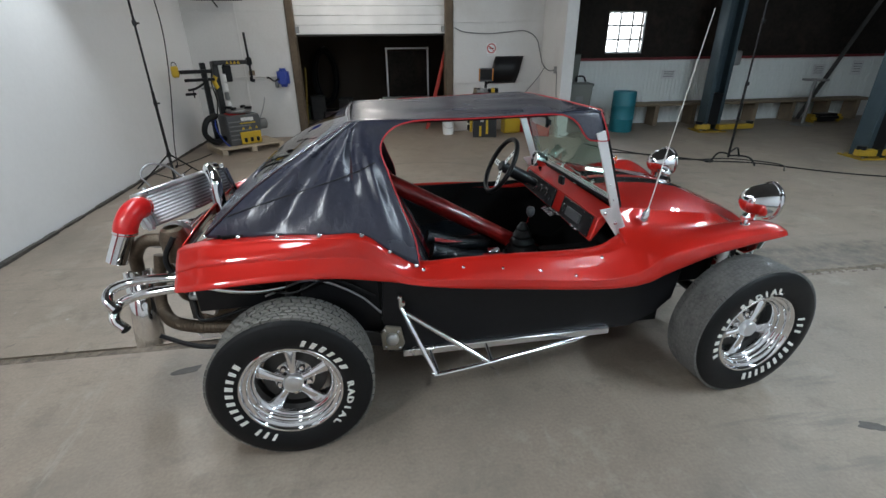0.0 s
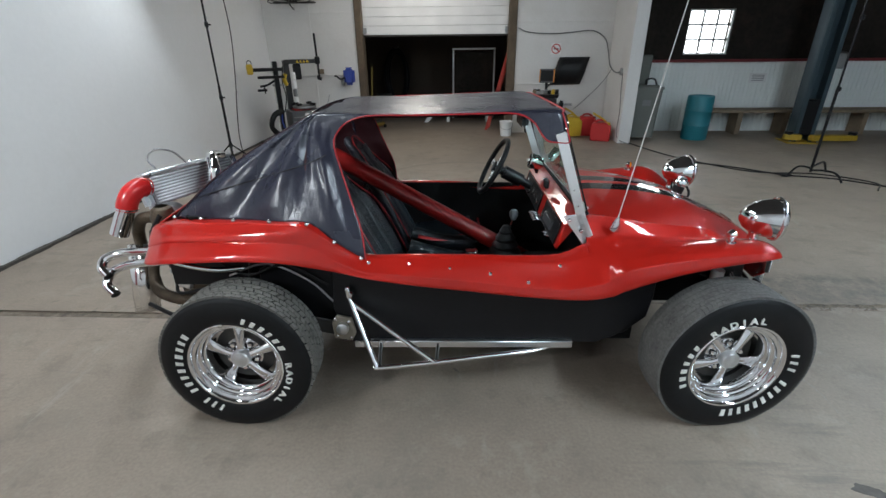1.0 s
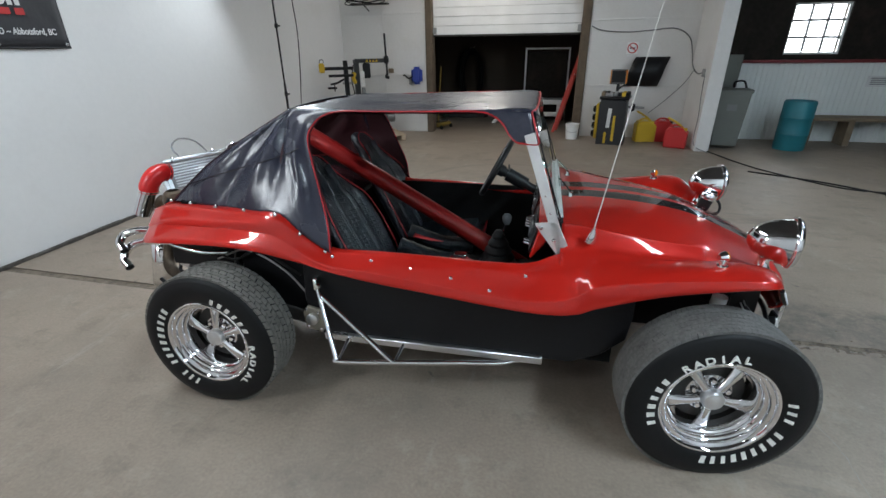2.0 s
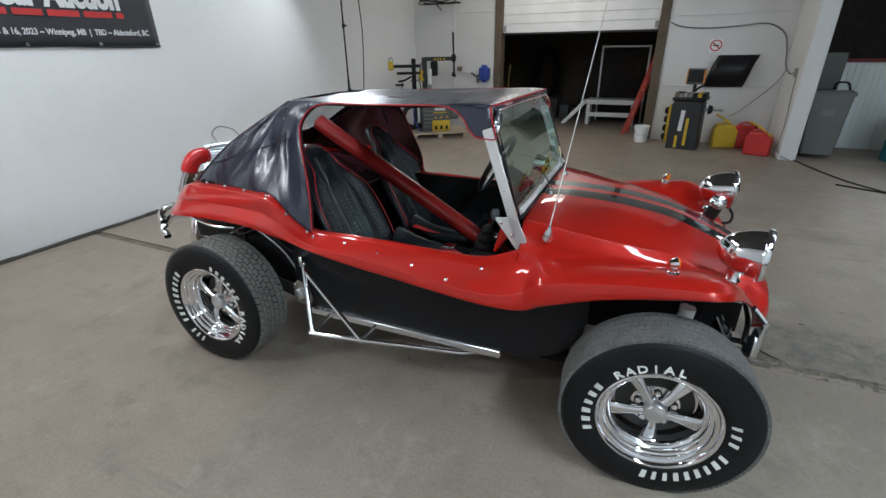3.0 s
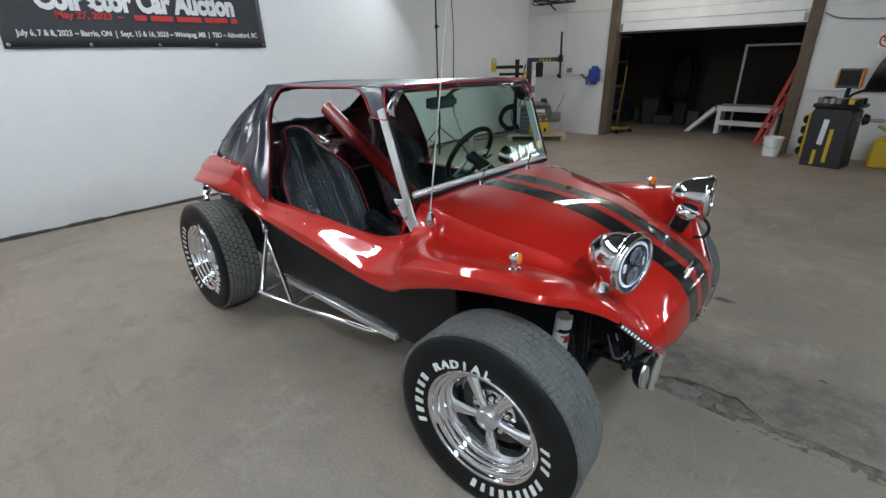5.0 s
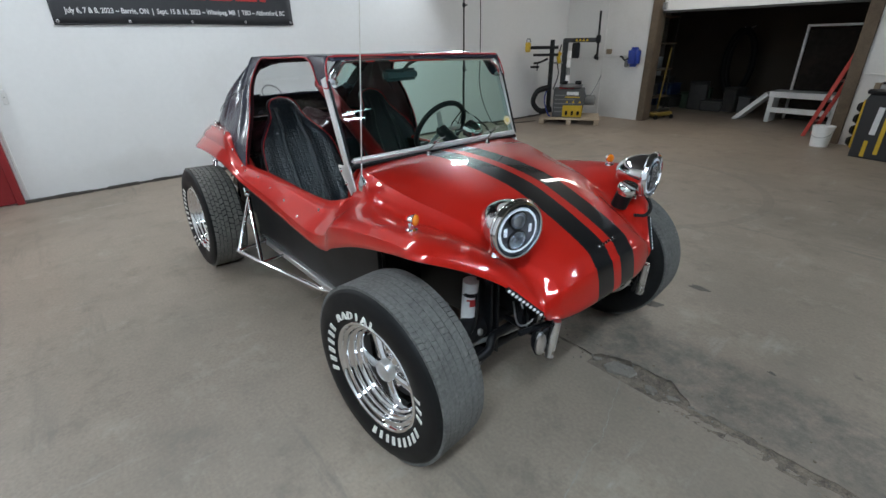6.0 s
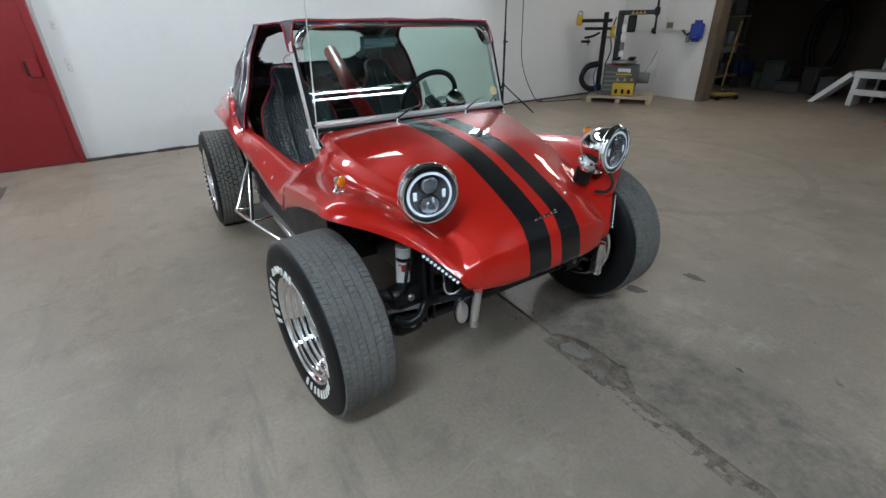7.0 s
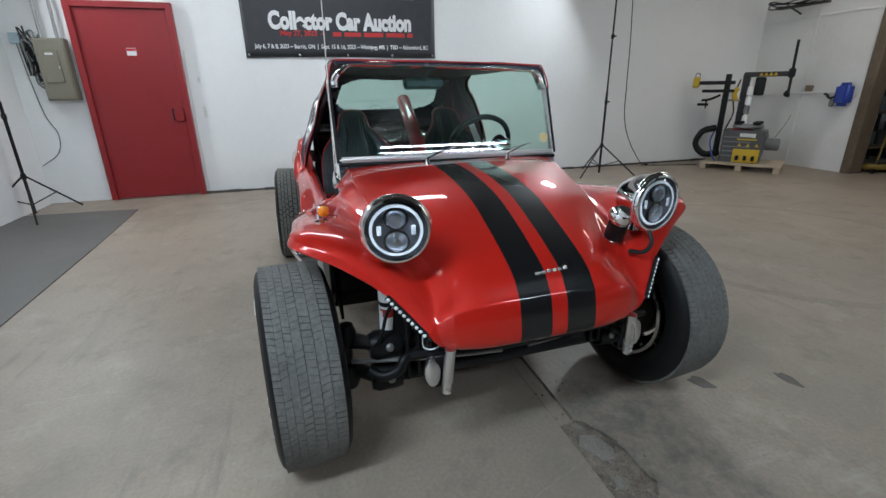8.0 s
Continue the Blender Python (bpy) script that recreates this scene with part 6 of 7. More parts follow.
part("collector_can", lathe([(0.03, 0), (0.055, 0.02), (0.058, 0.12), (0.045, 0.16), (0.03, 0.17)], 20, m=Matrix.Translation((-0.50, -0.25, 0.66))), WRAP, buggy, "heat-stained exhaust collector")
part("drain_pipe", tube([(-0.62, -0.36, 0.345), (-0.45, -0.42, 0.31), (-0.28, -0.43, 0.30)], 0.011, 8, 4), BLACK, buggy)
part("oil_canister", lathe([(0.03, 0), (0.036, 0.01), (0.036, 0.10), (0.03, 0.11), (0, 0.112)], 18, m=Matrix.Translation((-0.42, -0.38, 0.55)) @ pose(0, 0, 0, 0, 80, 0) @ Matrix.Diagonal((0.7, 0.7, 0.8, 1))), WHITE, buggy)
A, B = Vector((-0.690, -0.062, 0.925)), Vector((-0.450, 0.390, 0.935))
along = (B - A).normalized()
down = (Vector((0.30, -0.12, -0.95)) - along * along.dot(Vector((0.30, -0.12, -0.95)))).normalized()
deep = along.cross(down)
basis = Matrix((along, down, deep)).transposed().to_4x4()
cm = Matrix.Translation((A + B) / 2 + down * 0.085) @ basis
L = (B - A).length
cooler = part("cooler", box((L, 0.15, 0.055), (0, 0, 0), 0.004), GREY_STEEL, buggy, "finned aluminium charge cooler")
cooler.matrix_basis = cm
for k in range(9):
    part("cooler_bar", box((L - 0.03, 0.007, 0.064), (0, -0.062 + 0.0155 * k, 0), 0.002), STEEL, cooler)
part("top_tank", box((L + 0.02, 0.022, 0.07), (0, -0.085, 0), 0.005), STEEL, cooler)
part("end_tank", box((0.05, 0.165, 0.066), (-L / 2 - 0.015, 0, 0), 0.016, seg=2), STEEL, cooler)
part("end_tank", box((0.05, 0.165, 0.066), (L / 2 + 0.015, 0, 0), 0.016, seg=2), CHROME, cooler)
for k in (-0.8, 0.1, 0.8):
    part("tank_bolt", lathe([(0.010, 0), (0.010, 0.012), (0, 0.015)], 10, m=Matrix.Translation((k * L / 2, -0.096, 0)) @ pose(0, 0, 0, 90, 0, 0)), CHROME, cooler)
part("boost_pipe", tube([(-0.455, 0.33, 0.945), (-0.44, 0.21, 0.965), (-0.40, 0.13, 0.935), (-0.39, 0.10, 0.84), (-0.37, 0.08, 0.74)], 0.032, 16, 6), CHROME, buggy, "polished boost pipe")
part("elbow", tube([(-0.665, -0.08, 0.875), (-0.672, -0.118, 0.884), (-0.690, -0.155, 0.868), (-0.712, -0.178, 0.825), (-0.722, -0.184, 0.788)], 0.049, 20, 6), SILICONE, buggy, "red silicone hose elbow")
part("hose_clip", tube([(-0.667, -0.092, 0.878), (-0.668, -0.100, 0.880)], 0.051, 20, 1), CHROME, buggy)
part("hose_clip", tube([(-0.719, -0.182, 0.800), (-0.721, -0.183, 0.792)], 0.051, 20, 1), CHROME, buggy)
part("down_pipe", tube([(-0.720, -0.183, 0.80), (-0.752, -0.198, 0.73), (-0.780, -0.212, 0.665)], 0.042, 18, 3), CHROME, buggy, "polished down pipe")
part("loop_cable", tube([(-0.655, 0.02, 0.945), (-0.68, 0.01, 1.00), (-0.655, 0.05, 1.04), (-0.595, 0.10, 1.02), (-0.55, 0.13, 0.955)], 0.005, 6, 6), GREY_STEEL, buggy)
part("plug_lead", tube([(-0.48, -0.30, 0.80), (-0.52, -0.33, 0.72), (-0.50, -0.34, 0.64), (-0.42, -0.36, 0.60)], 0.012, 8, 4), RUBBER, buggy)
part("rear_frame", tube([(-0.30, -0.36, 0.70), (-0.45, -0.28, 0.74), (-0.50, 0.0, 0.75), (-0.45, 0.28, 0.74), (-0.30, 0.36, 0.70)], 0.014, 10, 4), CHROME, buggy)

# ---- things along the white wall ----
def on_west(y, z, off=0.0):
    """A frame on the west wall: x runs to +y, y up, z out of the wall."""
    return Matrix(((0, 0, 1, XL + off), (1, 0, 0, y), (0, 1, 0, z), (0, 0, 0, 1)))


def fitted(body, length, height, m, material, parent, bold=0.0):
    """A line of letters stretched to a given length and height."""
    ob = writing(body, 1.0, Matrix(), material, parent, 1.0, bold=bold)
    me = ob.data
    co = np.empty(len(me.vertices) * 3)
    me.vertices.foreach_get("co", co)
    co = co.reshape(-1, 3)
    lo, hi = co.min(0), co.max(0)
    mid = (lo + hi) / 2
    s = (length / (hi[0] - lo[0]), height / (hi[1] - lo[1]))
    me.transform(m @ Matrix.Diagonal((s[0], s[1], 1, 1)) @ Matrix.Translation((-mid[0], -mid[1], 0)))
    if len(body) > 40:
        ob["kind"] = "stuff"
        return ob
    # each letter is a part of its own
    bm = bmesh.new()
    bm.from_mesh(me)
    left = set(bm.verts)
    while left:
        group, todo = set(), [left.pop()]
        while todo:
            v = todo.pop()
            group.add(v)
            for e in v.link_edges:
                w = e.other_vert(v)
                if w in left:
                    left.discard(w)
                    todo.append(w)
        index = {v: i for i, v in enumerate(group)}
        one = bpy.data.meshes.new("letter")
        one.from_pydata([tuple(v.co) for v in group], [], [[index[v] for v in f.verts] for f in bm.faces if f.verts[0] in index])
        one.materials.append(material)
        piece = new("letter", one)
        piece.parent = parent
    bm.free()
    bpy.data.objects.remove(ob)
    return None


banner = thing("banner", Matrix(), "black cloth auction banner with white and red print", "banner")
rows = []
for i in range(16):
    z = 1.535 + 1.2 * i / 15
    rows.append([(XL + 0.012 + 0.003 * math.sin(7 * y + 2.1 * z) + 0.002 * math.sin(17 * y - 9 * z) + (0.004 * math.sin(25 * y) if i == 0 else 0), y, z + 0.008 * math.sin(3 * y) * (1 - i / 15)) for y in [1.63 + 2.24 * j / 40 for j in range(41)]])
bm = sheet(rows)
bmesh.ops.recalc_face_normals(bm, faces=bm.faces)
thicken(part("cloth", bm, BANNER, banner), 0.003, 0)
part("hem", tube([(XL + 0.016, 1.63, 1.537), (XL + 0.018, 2.7, 1.540), (XL + 0.016, 3.87, 1.537)], 0.005, 6, 8), BANNER, banner)
for y in (1.66, 2.22, 2.78, 3.32, 3.84):
    part("eyelet", lathe([(0.006, 0), (0.013, 0), (0.013, 0.004), (0.006, 0.006)], 14, m=on_west(y, 1.56, 0.019)), STEEL, banner)
fitted("Collector Car Auction", 1.66, 0.20, on_west(2.74, 1.925, 0.0188), PRINT_W, banner, 0.052)
fitted("COLLECTOR CAR AUCTIONS", 0.62, 0.045, on_west(3.30, 2.195, 0.0188), GREY_PLASTIC, banner)
fitted("May 27, 2023  ~", 0.50, 0.075, on_west(2.28, 1.785, 0.0188), PRINT_R, banner, 0.03)
rnd = random.Random(5)
y = 2.62
for n in (3, 6, 7, 7, 2):
    w = 0.033 * n
    part("print_bar", box((0.003, w, 0.045), (XL + 0.0186, y + w / 2, 1.787)), PRINT_R, banner, "red printed bar")
    y += w + 0.035
fitted("July 6, 7 & 8, 2023 ~ Barrie, ON  |  Sept. 15 & 16, 2023 ~ Winnipeg, MB  |  TBD ~ Abbotsford, BC", 2.05, 0.062, on_west(2.755, 1.645, 0.0188), PRINT_W, banner, 0.022)
part("emblem", plate([(0, 0), (0.035, 0.05), (0, 0.1), (-0.035, 0.05)], 0.003, "y", 0), PRINT_W, banner).matrix_basis = Matrix.Translation((XL + 0.026, 2.18, 2.16)) @ pose(0, 0, 0, 0, 0, 90)

# electrical cabinet
cab = thing("electrical_cabinet", Matrix.Translation((XL, -0.215, 1.40)), "olive-grey electrical panel on the white wall", "electrical panel")
part("cabinet_body", box((0.11, 0.27, 0.60), (0.055, 0, 0), 0.006), PANEL_GREEN, cab)
part("cover", box((0.012, 0.25, 0.58), (0.116, 0, 0), 0.004), PANEL_GREEN, cab)
d = part("cabinet_door", box((0.012, 0.155, 0.31), (0.127, -0.01, 0.03), 0.004), PANEL_GREEN, cab)
part("latch", box((0.012, 0.014, 0.03), (0.137, 0.055, 0.02), 0.003), STEEL, d)
part("label_bar", box((0.002, 0.07, 0.02), (0.134, -0.01, 0.15)), PRINT_W, d)
for y in (-0.07, 0.07):
    part("conduit", tube([(0.05, y, 0.30), (0.05, y + 0.01, 1.2), (0.05, y + 0.01, 2.2)], 0.016, 10, 2), GREY_STEEL, cab)
jb = thing("junction_box", Matrix.Translation((XL, -0.52, 1.70)), "small pale blue junction box with loose wires", "junction box")
part("box_body", box((0.05, 0.09, 0.10), (0.025, 0, 0), 0.006), mat("pale_blue_plastic", (0.35, 0.45, 0.50), 0.5), jb)
rnd = random.Random(8)
for k in range(9):
    a = (0.04, rnd.uniform(0.05, 0.24), rnd.uniform(-0.05, 0.12))
    pts = [(0.03, 0.03, rnd.uniform(-0.04, 0.04))] + [(0.03 + 0.04 * rnd.random(), rnd.uniform(0.05, 0.2), rnd.uniform(-0.5, 0.12)) for _ in range(3)] + [a]
    part("wire", tube(pts, 0.006 + 0.004 * rnd.random(), 6, 6), GREY_PLASTIC if k % 2 else RUBBER, jb)
part("wire", tube([(0.02, 0, -0.05), (0.015, 0.02, -0.4), (0.012, 0.06, -0.75), (0.012, 0.13, -0.95), (0.012, 0.08, -1.15), (0.012, -0.1, -1.28)], 0.005, 6, 6), GREY_PLASTIC, jb)
part("wire", tube([(0.02, 0.03, -0.35), (0.02, 0.2, -0.36), (0.03, 0.26, -0.30), (0.02, 0.2, -0.26)], 0.006, 6, 5), GREY_PLASTIC, jb)

for y, z, h in ((1.09, 1.30, 0.07), (1.10, 0.95, 0.12)):
    p = thing("wall_plate", Matrix.Translation((XL, y, z)), "small white plate screwed to the wall", "wall plate", "wall plates")
    part("plate", box((0.012, 0.035, h), (0.006, 0, 0), 0.003), WALL_BACK, p)
    lug("screw", (0.012, 0, 0), 0.005, 0.003, (1, 0, 0), GREY_STEEL, p)
hook = thing("wall_plate", Matrix.Translation((XL, 0.985, 0.4)), "thin white strip beside the door frame", "wall strip")
part("strip", box((0.012, 0.02, 1.6), (0.006, 0, 0.4), 0.002), WALL_BACK, hook)

# ---- photographic light stands ----
def lamp_stand(x, y, top, turn, aim, watts, label, name="light_stand"):
    o = thing(name, pose(x, y, 0, 0, 0, turn), label, "light stand", "light stands")
    part("pole", tube([(0, 0, 0.03), (0, 0, 1.1)], 0.015, 10, 1), BLACK, o)
    part("pole", tube([(0, 0, 1.08), (0, 0, top)], 0.011, 10, 1), BLACK, o)
    for z in (0.97, 1.76):
        c = part("clamp", lathe([(0.018, -0.025), (0.021, -0.02), (0.021, 0.02), (0.016, 0.028)], 14, m=Matrix.Translation((0, 0, z))), BLACK, o)
        part("knob", tube([(0.015, 0, z), (0.045, 0, z)], 0.009, 8, 1), BLACK, c)
    part("hub", lathe([(0.022, -0.02), (0.024, 0), (0.022, 0.03)], 14, m=Matrix.Translation((0, 0, 0.40))), BLACK, o)
    for k in range(3):
        a = radians(120 * k + 15)
        u = Vector((math.cos(a), math.sin(a), 0))
        part("leg", tube([u * 0.02 + Vector((0, 0, 0.40)), u * 0.46 + Vector((0, 0, 0.012))], 0.009, 8, 1), BLACK, o)
        part("strut", tube([Vector((0, 0, 0.12)), u * 0.24 + Vector((0, 0, 0.20))], 0.006, 6, 1), BLACK, o)
    if watts:
        m = look((x, y, top), aim)
        head = part("lamp_head", box((0.36, 0.36, 0.07), (0, 0, 0.05), 0.01), BLACK, o)
        head.matrix_basis = pose(x, y, 0, 0, 0, turn).inverted() @ m
        part("diffuser", box((0.32, 0.32, 0.006), (0, 0, 0.012), 0.002), PANEL_GLOW, head)
        area_lamp("stand_lamp", m @ Matrix.Translation((0, 0, -0.02)), 0.32, 0.32, watts, (0.84, 0.93, 1.0))
    return o


lamp_stand(-1.93, 6.05, 2.75, 40, (1.0, 3.0, 0.6), LAMP_W, "tall black light stand beside the white wall")
lamp_stand(-1.92, -0.52, 2.6, 10, (1.0, 2.6, 0.6), LAMP_S, "tall black light stand near the red door")
cs = thing("light_stand", pose(5.26, 6.1, 0), "black turtle-base stand on the concrete floor", "light stand", "light stands")
part("pole", tube([(0, 0, 0.06), (0, 0, 1.05)], 0.016, 10, 1), BLACK, cs)
part("pole", tube([(0, 0, 1.0), (0, 0, 2.3)], 0.011, 10, 1), BLACK, cs)
for z in (1.02, 1.75):
    part("clamp", box((0.05, 0.035, 0.05), (0.01, 0, z), 0.01), BLACK, cs)
for pts in ([(0, 0, 0.10), (-0.10, -0.02, 0.13), (-0.22, -0.05, 0.13), (-0.33, -0.08, 0.02)], [(0, 0, 0.12), (0.10, 0.05, 0.15), (0.22, 0.12, 0.15), (0.30, 0.15, 0.02)], [(0, 0, 0.08), (0.06, -0.15, 0.11), (0.1, -0.28, 0.10), (0.12, -0.36, 0.02)]):
    part("leg", tube(pts, 0.012, 8, 4), BLACK, cs)
cable = thing("lamp_cable", Matrix(), "thin black cable hanging from the light stand to the floor", "cable")
part("wire", tube([(-1.80, 6.16, 2.75), (-1.74, 6.14, 2.2), (-1.72, 6.16, 1.7), (-1.80, 6.24, 1.2), (-1.92, 6.36, 0.75), (-2.08, 6.62, 0.4), (-2.26, 7.0, 0.06), (-2.34, 7.15, 0.012), (-2.2, 7.5, 0.012), (-2.1, 7.9, 0.012)], 0.006, 6, 8), RUBBER, cable)
part("plug", box((0.03, 0.05, 0.025), (-2.34, 7.17, 0.016), 0.006), RUBBER, cable)
cable = thing("floor_cable", Matrix(), "black power cable lying on the concrete floor", "cable")
part("wire", tube([(3.9, 6.95, 0.008), (4.5, 6.6, 0.008), (5.0, 6.15, 0.008), (5.5, 5.95, 0.008), (5.9, 5.55, 0.008), (6.3, 5.2, 0.008), (7.2, 4.7, 0.008)], 0.009, 6, 6), RUBBER, cable)
part("wire", tube([(3.72, 8.2, 0.008), (3.95, 7.4, 0.008), (4.2, 6.9, 0.008), (4.7, 6.3, 0.008), (5.4, 6.2, 0.008), (5.8, 5.8, 0.008), (5.6, 5.5, 0.008)], 0.008, 6, 6), RUBBER, cable)
part("plug", box((0.12, 0.05, 0.03), (4.98, 6.1, 0.018), 0.008), RUBBER, cable)

# ---- tyre changer on its pallet ----
pal = thing("pallet", pose(-1.69, 8.32, 0, 0, 0, 34) @ Matrix.Diagonal((0.86, 0.82, 0.78, 1)), "worn wooden pallet on the floor", "pallet")
for k in range(6):
    part("deck_board", box((1.15, 0.12, 0.02), (0, -0.40 + 0.16 * k, 0.11), 0.003), PALLET, pal)
for x in (-0.52, 0, 0.52):
    part("bearer", box((0.09, 0.92, 0.075), (x, 0, 0.0625), 0.004), PALLET, pal)
    part("runner", box((0.10, 0.92, 0.02), (x, 0, 0.012), 0.003), PALLET, pal)
tc = thing("tyre_changer", pose(-1.69, 8.32, 0.094, 0, 0, 34) @ Matrix.Diagonal((0.80, 0.80, 0.945, 1)), "dark grey tyre changer with yellow pedal box on a pallet", "tyre changer")
part("cabinet", plate([(-0.36, 0.0), (0.24, 0.0), (0.30, 0.38), (0.27, 0.48), (-0.36, 0.48)], 0.50, "y", 0, bevel=0.015), MACHINE, tc)
for k in range(5):
    part("louvre", box((0.42, 0.008, 0.02), (-0.12, -0.254, 0.10 + 0.07 * k), 0.003), GREY_PLASTIC, tc)
part("pedal_box", box((0.40, 0.03, 0.20), (0.05, -0.262, 0.11), 0.008), YELLOW, tc, "yellow pedal box")
for k in range(3):
    part("pedal", box((0.05, 0.06, 0.07), (-0.07 + 0.12 * k, -0.285, 0.08), 0.01), BLACK, tc)
    part("mark", plate([(-0.03, 0), (0.03, 0), (0, 0.045)], 0.004, "y", -0.252), YELLOW, tc).location = (-0.07 + 0.13 * k, 0, 0.25)
part("name_bar", box((0.24, 0.006, 0.06), (0.03, -0.253, 0.41), 0.002), PRINT_W, tc, "white name bar")
part("mark_bar", box((0.30, 0.006, 0.02), (0.03, -0.253, 0.35), 0.002), YELLOW, tc)
tt = part("turntable", lathe([(0, 0), (0.20, 0), (0.24, 0.02), (0.24, 0.05), (0.1, 0.06), (0.0, 0.06)], 28, m=Matrix.Translation((-0.02, -0.02, 0.50))), GREY_STEEL, tc)
for k in range(4):
    a = radians(45 + 90 * k)
    part("jaw", box((0.13, 0.06, 0.04), (-0.02 + 0.20 * math.cos(a), -0.02 + 0.20 * math.sin(a), 0.58), 0.006, turn=Matrix.Rotation(a, 4, "Z")), BLACK, tt)
part("red_plate", box((0.30, 0.30, 0.02), (-0.1, 0.0, 0.488), 0.004), RED_PLASTIC, tc)
part("column", box((0.11, 0.13, 0.95), (-0.22, 0.28, 0.82), 0.012), BLACKISH, tc)
part("hose_run", tube([(-0.30, 0.20, 1.20), (-0.36, 0.16, 0.95), (-0.32, 0.18, 0.70), (-0.40, 0.12, 0.45)], 0.012, 8, 5), BLACK, tc)
part("tool_rack", box((0.30, 0.10, 0.03), (-0.40, 0.20, 0.90), 0.006), GREY_STEEL, tc)
for k in range(4):
    part("bottle", lathe([(0.045, 0), (0.045, 0.10), (0.035, 0.12), (0, 0.122)], 16, m=Matrix.Translation((-0.12, 0.16, 0.56 + 0.14 * k))), WHITE if k != 1 else GREY_PLASTIC, tc)
part("swing_arm", box((0.72, 0.08, 0.07), (0.10, 0.22, 1.27), 0.012), BLACKISH, tc)
for k in range(4):
    part("mark", plate([(-0.03, -0.02), (0.03, -0.02), (0, 0.03)], 0.004, "y", 0.172), YELLOW, tc).location = (0.0 + 0.07 * k, 0, 1.27)
part("mount_shaft", tube([(0.42, 0.20, 1.72), (0.44, 0.20, 1.0)], 0.022, 10, 1), BLACK, tc)
part("shaft_head", box((0.10, 0.10, 0.13), (0.43, 0.20, 1.28), 0.02), BLACK, tc)
part("mount_tool", tube([(0.44, 0.20, 1.03), (0.40, 0.16, 0.99), (0.46, 0.12, 0.97)], 0.028, 10, 3), BLACK, tc)
part("control_box", box((0.16, 0.08, 0.26), (0.0, 0.28, 1.10), 0.02), BLACK, tc)
part("side_motor", lathe([(0, 0), (0.08, 0), (0.09, 0.02), (0.09, 0.2), (0.07, 0.22), (0, 0.22)], 20, m=Matrix.Translation((0.28, 0, 0.28)) @ pose(0, 0, 0, 0, 90, 0)), GREY_PLASTIC, tc)
part("lever", tube([(0.38, 0.02, 0.34), (0.5, 0.02, 0.55), (0.56, 0.02, 0.70)], 0.009, 8, 2), GREY_STEEL, tc)
part("helper_post", box((0.09, 0.09, 1.25), (-0.48, 0.10, 0.66), 0.01), BLACK, tc)
part("helper_arm", box((0.62, 0.06, 0.055), (-0.66, 0.02, 1.16), 0.008), BLACK, tc)
part("helper_arm", box((0.52, 0.05, 0.045), (-0.60, 0.0, 1.04), 0.008), BLACK, tc)
part("helper_head", box((0.11, 0.11, 0.16), (-0.98, 0.02, 1.17), 0.02), YELLOW, tc, "yellow helper head")
part("helper_ring", tube([(-1.02, 0.02, 1.25), (-1.0, 0.02, 1.30), (-0.95, 0.02, 1.30), (-0.93, 0.02, 1.25)], 0.007, 6, 4), BLACK, tc)
part("helper_link", tube([(-0.55, 0, 0.98), (-0.70, -0.02, 0.92), (-0.84, -0.02, 0.90)], 0.018, 8, 3), BLACK, tc)
part("helper_foot", tube([(-0.90, -0.02, 0.84), (-0.72, -0.02, 0.84)], 0.02, 8, 1), BLACK, tc)
part("helper_stem", tube([(-0.76, -0.02, 0.9), (-0.76, -0.02, 0.78)], 0.012, 8, 1), BLACK, tc)
part("yellow_guard", tube([(-0.30, 0.05, 1.08), (-0.34, 0.05, 1.0), (-0.30, 0.05, 0.9)], 0.04, 10, 3), YELLOW, tc)
part("bead_arm", tube([(-0.40, -0.1, 0.12), (-0.62, -0.22, 0.10), (-0.78, -0.24, 0.25), (-0.70, -0.22, 0.44), (-0.50, -0.15, 0.50)], 0.05, 12, 6), BLACK, tc, "curved black bead breaker arm")
part("air_hose", tube([(-0.5, -0.1, 0.5), (-0.55, -0.2, 0.3), (-0.46, -0.28, 0.08), (-0.40, -0.3, 0.02)], 0.012, 8, 5), BLUE, tc)

# things hung on the back wall
reel = thing("hose_reel", Matrix.Translation((-1.08, YB, 1.02)), "blue hose reel on the back wall", "hose reel")
part("reel_case", box((0.20, 0.14, 0.30), (0, -0.09, 0), 0.05, seg=3), BLUE, reel)
part("reel_plate", box((0.10, 0.03, 0.22), (0, -0.012, 0), 0.005), GREY_STEEL, reel)
part("hose_end", tube([(-0.08, -0.12, -0.02), (-0.16, -0.10, -0.05), (-0.24, -0.06, 0.0), (-0.28, -0.04, 0.0)], 0.014, 8, 4), BLACK, reel)
part("hose_gun", box((0.06, 0.05, 0.10), (-0.12, -0.1, -0.11), 0.015), GREY_PLASTIC, reel)
out_box = thing("socket_box", Matrix.Translation((-1.60, YB, 1.10)), "rusty metal socket box on the back wall", "socket")
part("socket_body", box((0.09, 0.05, 0.08), (0, -0.025, 0), 0.006), WOOD, out_box)
cond = thing("wall_conduit", Matrix(), "thin painted conduit along the back wall", "conduit")
part("pipe", tube([(-1.98, YB - 0.014, 1.03), (-1.2, YB - 0.014, 1.035)], 0.010, 8, 1), WALL_BACK, cond)
coil = thing("cable_coil", Matrix.Translation((-1.95, 8.95, 2.22)), "dark coil of cables on a wall bracket", "cable coil")
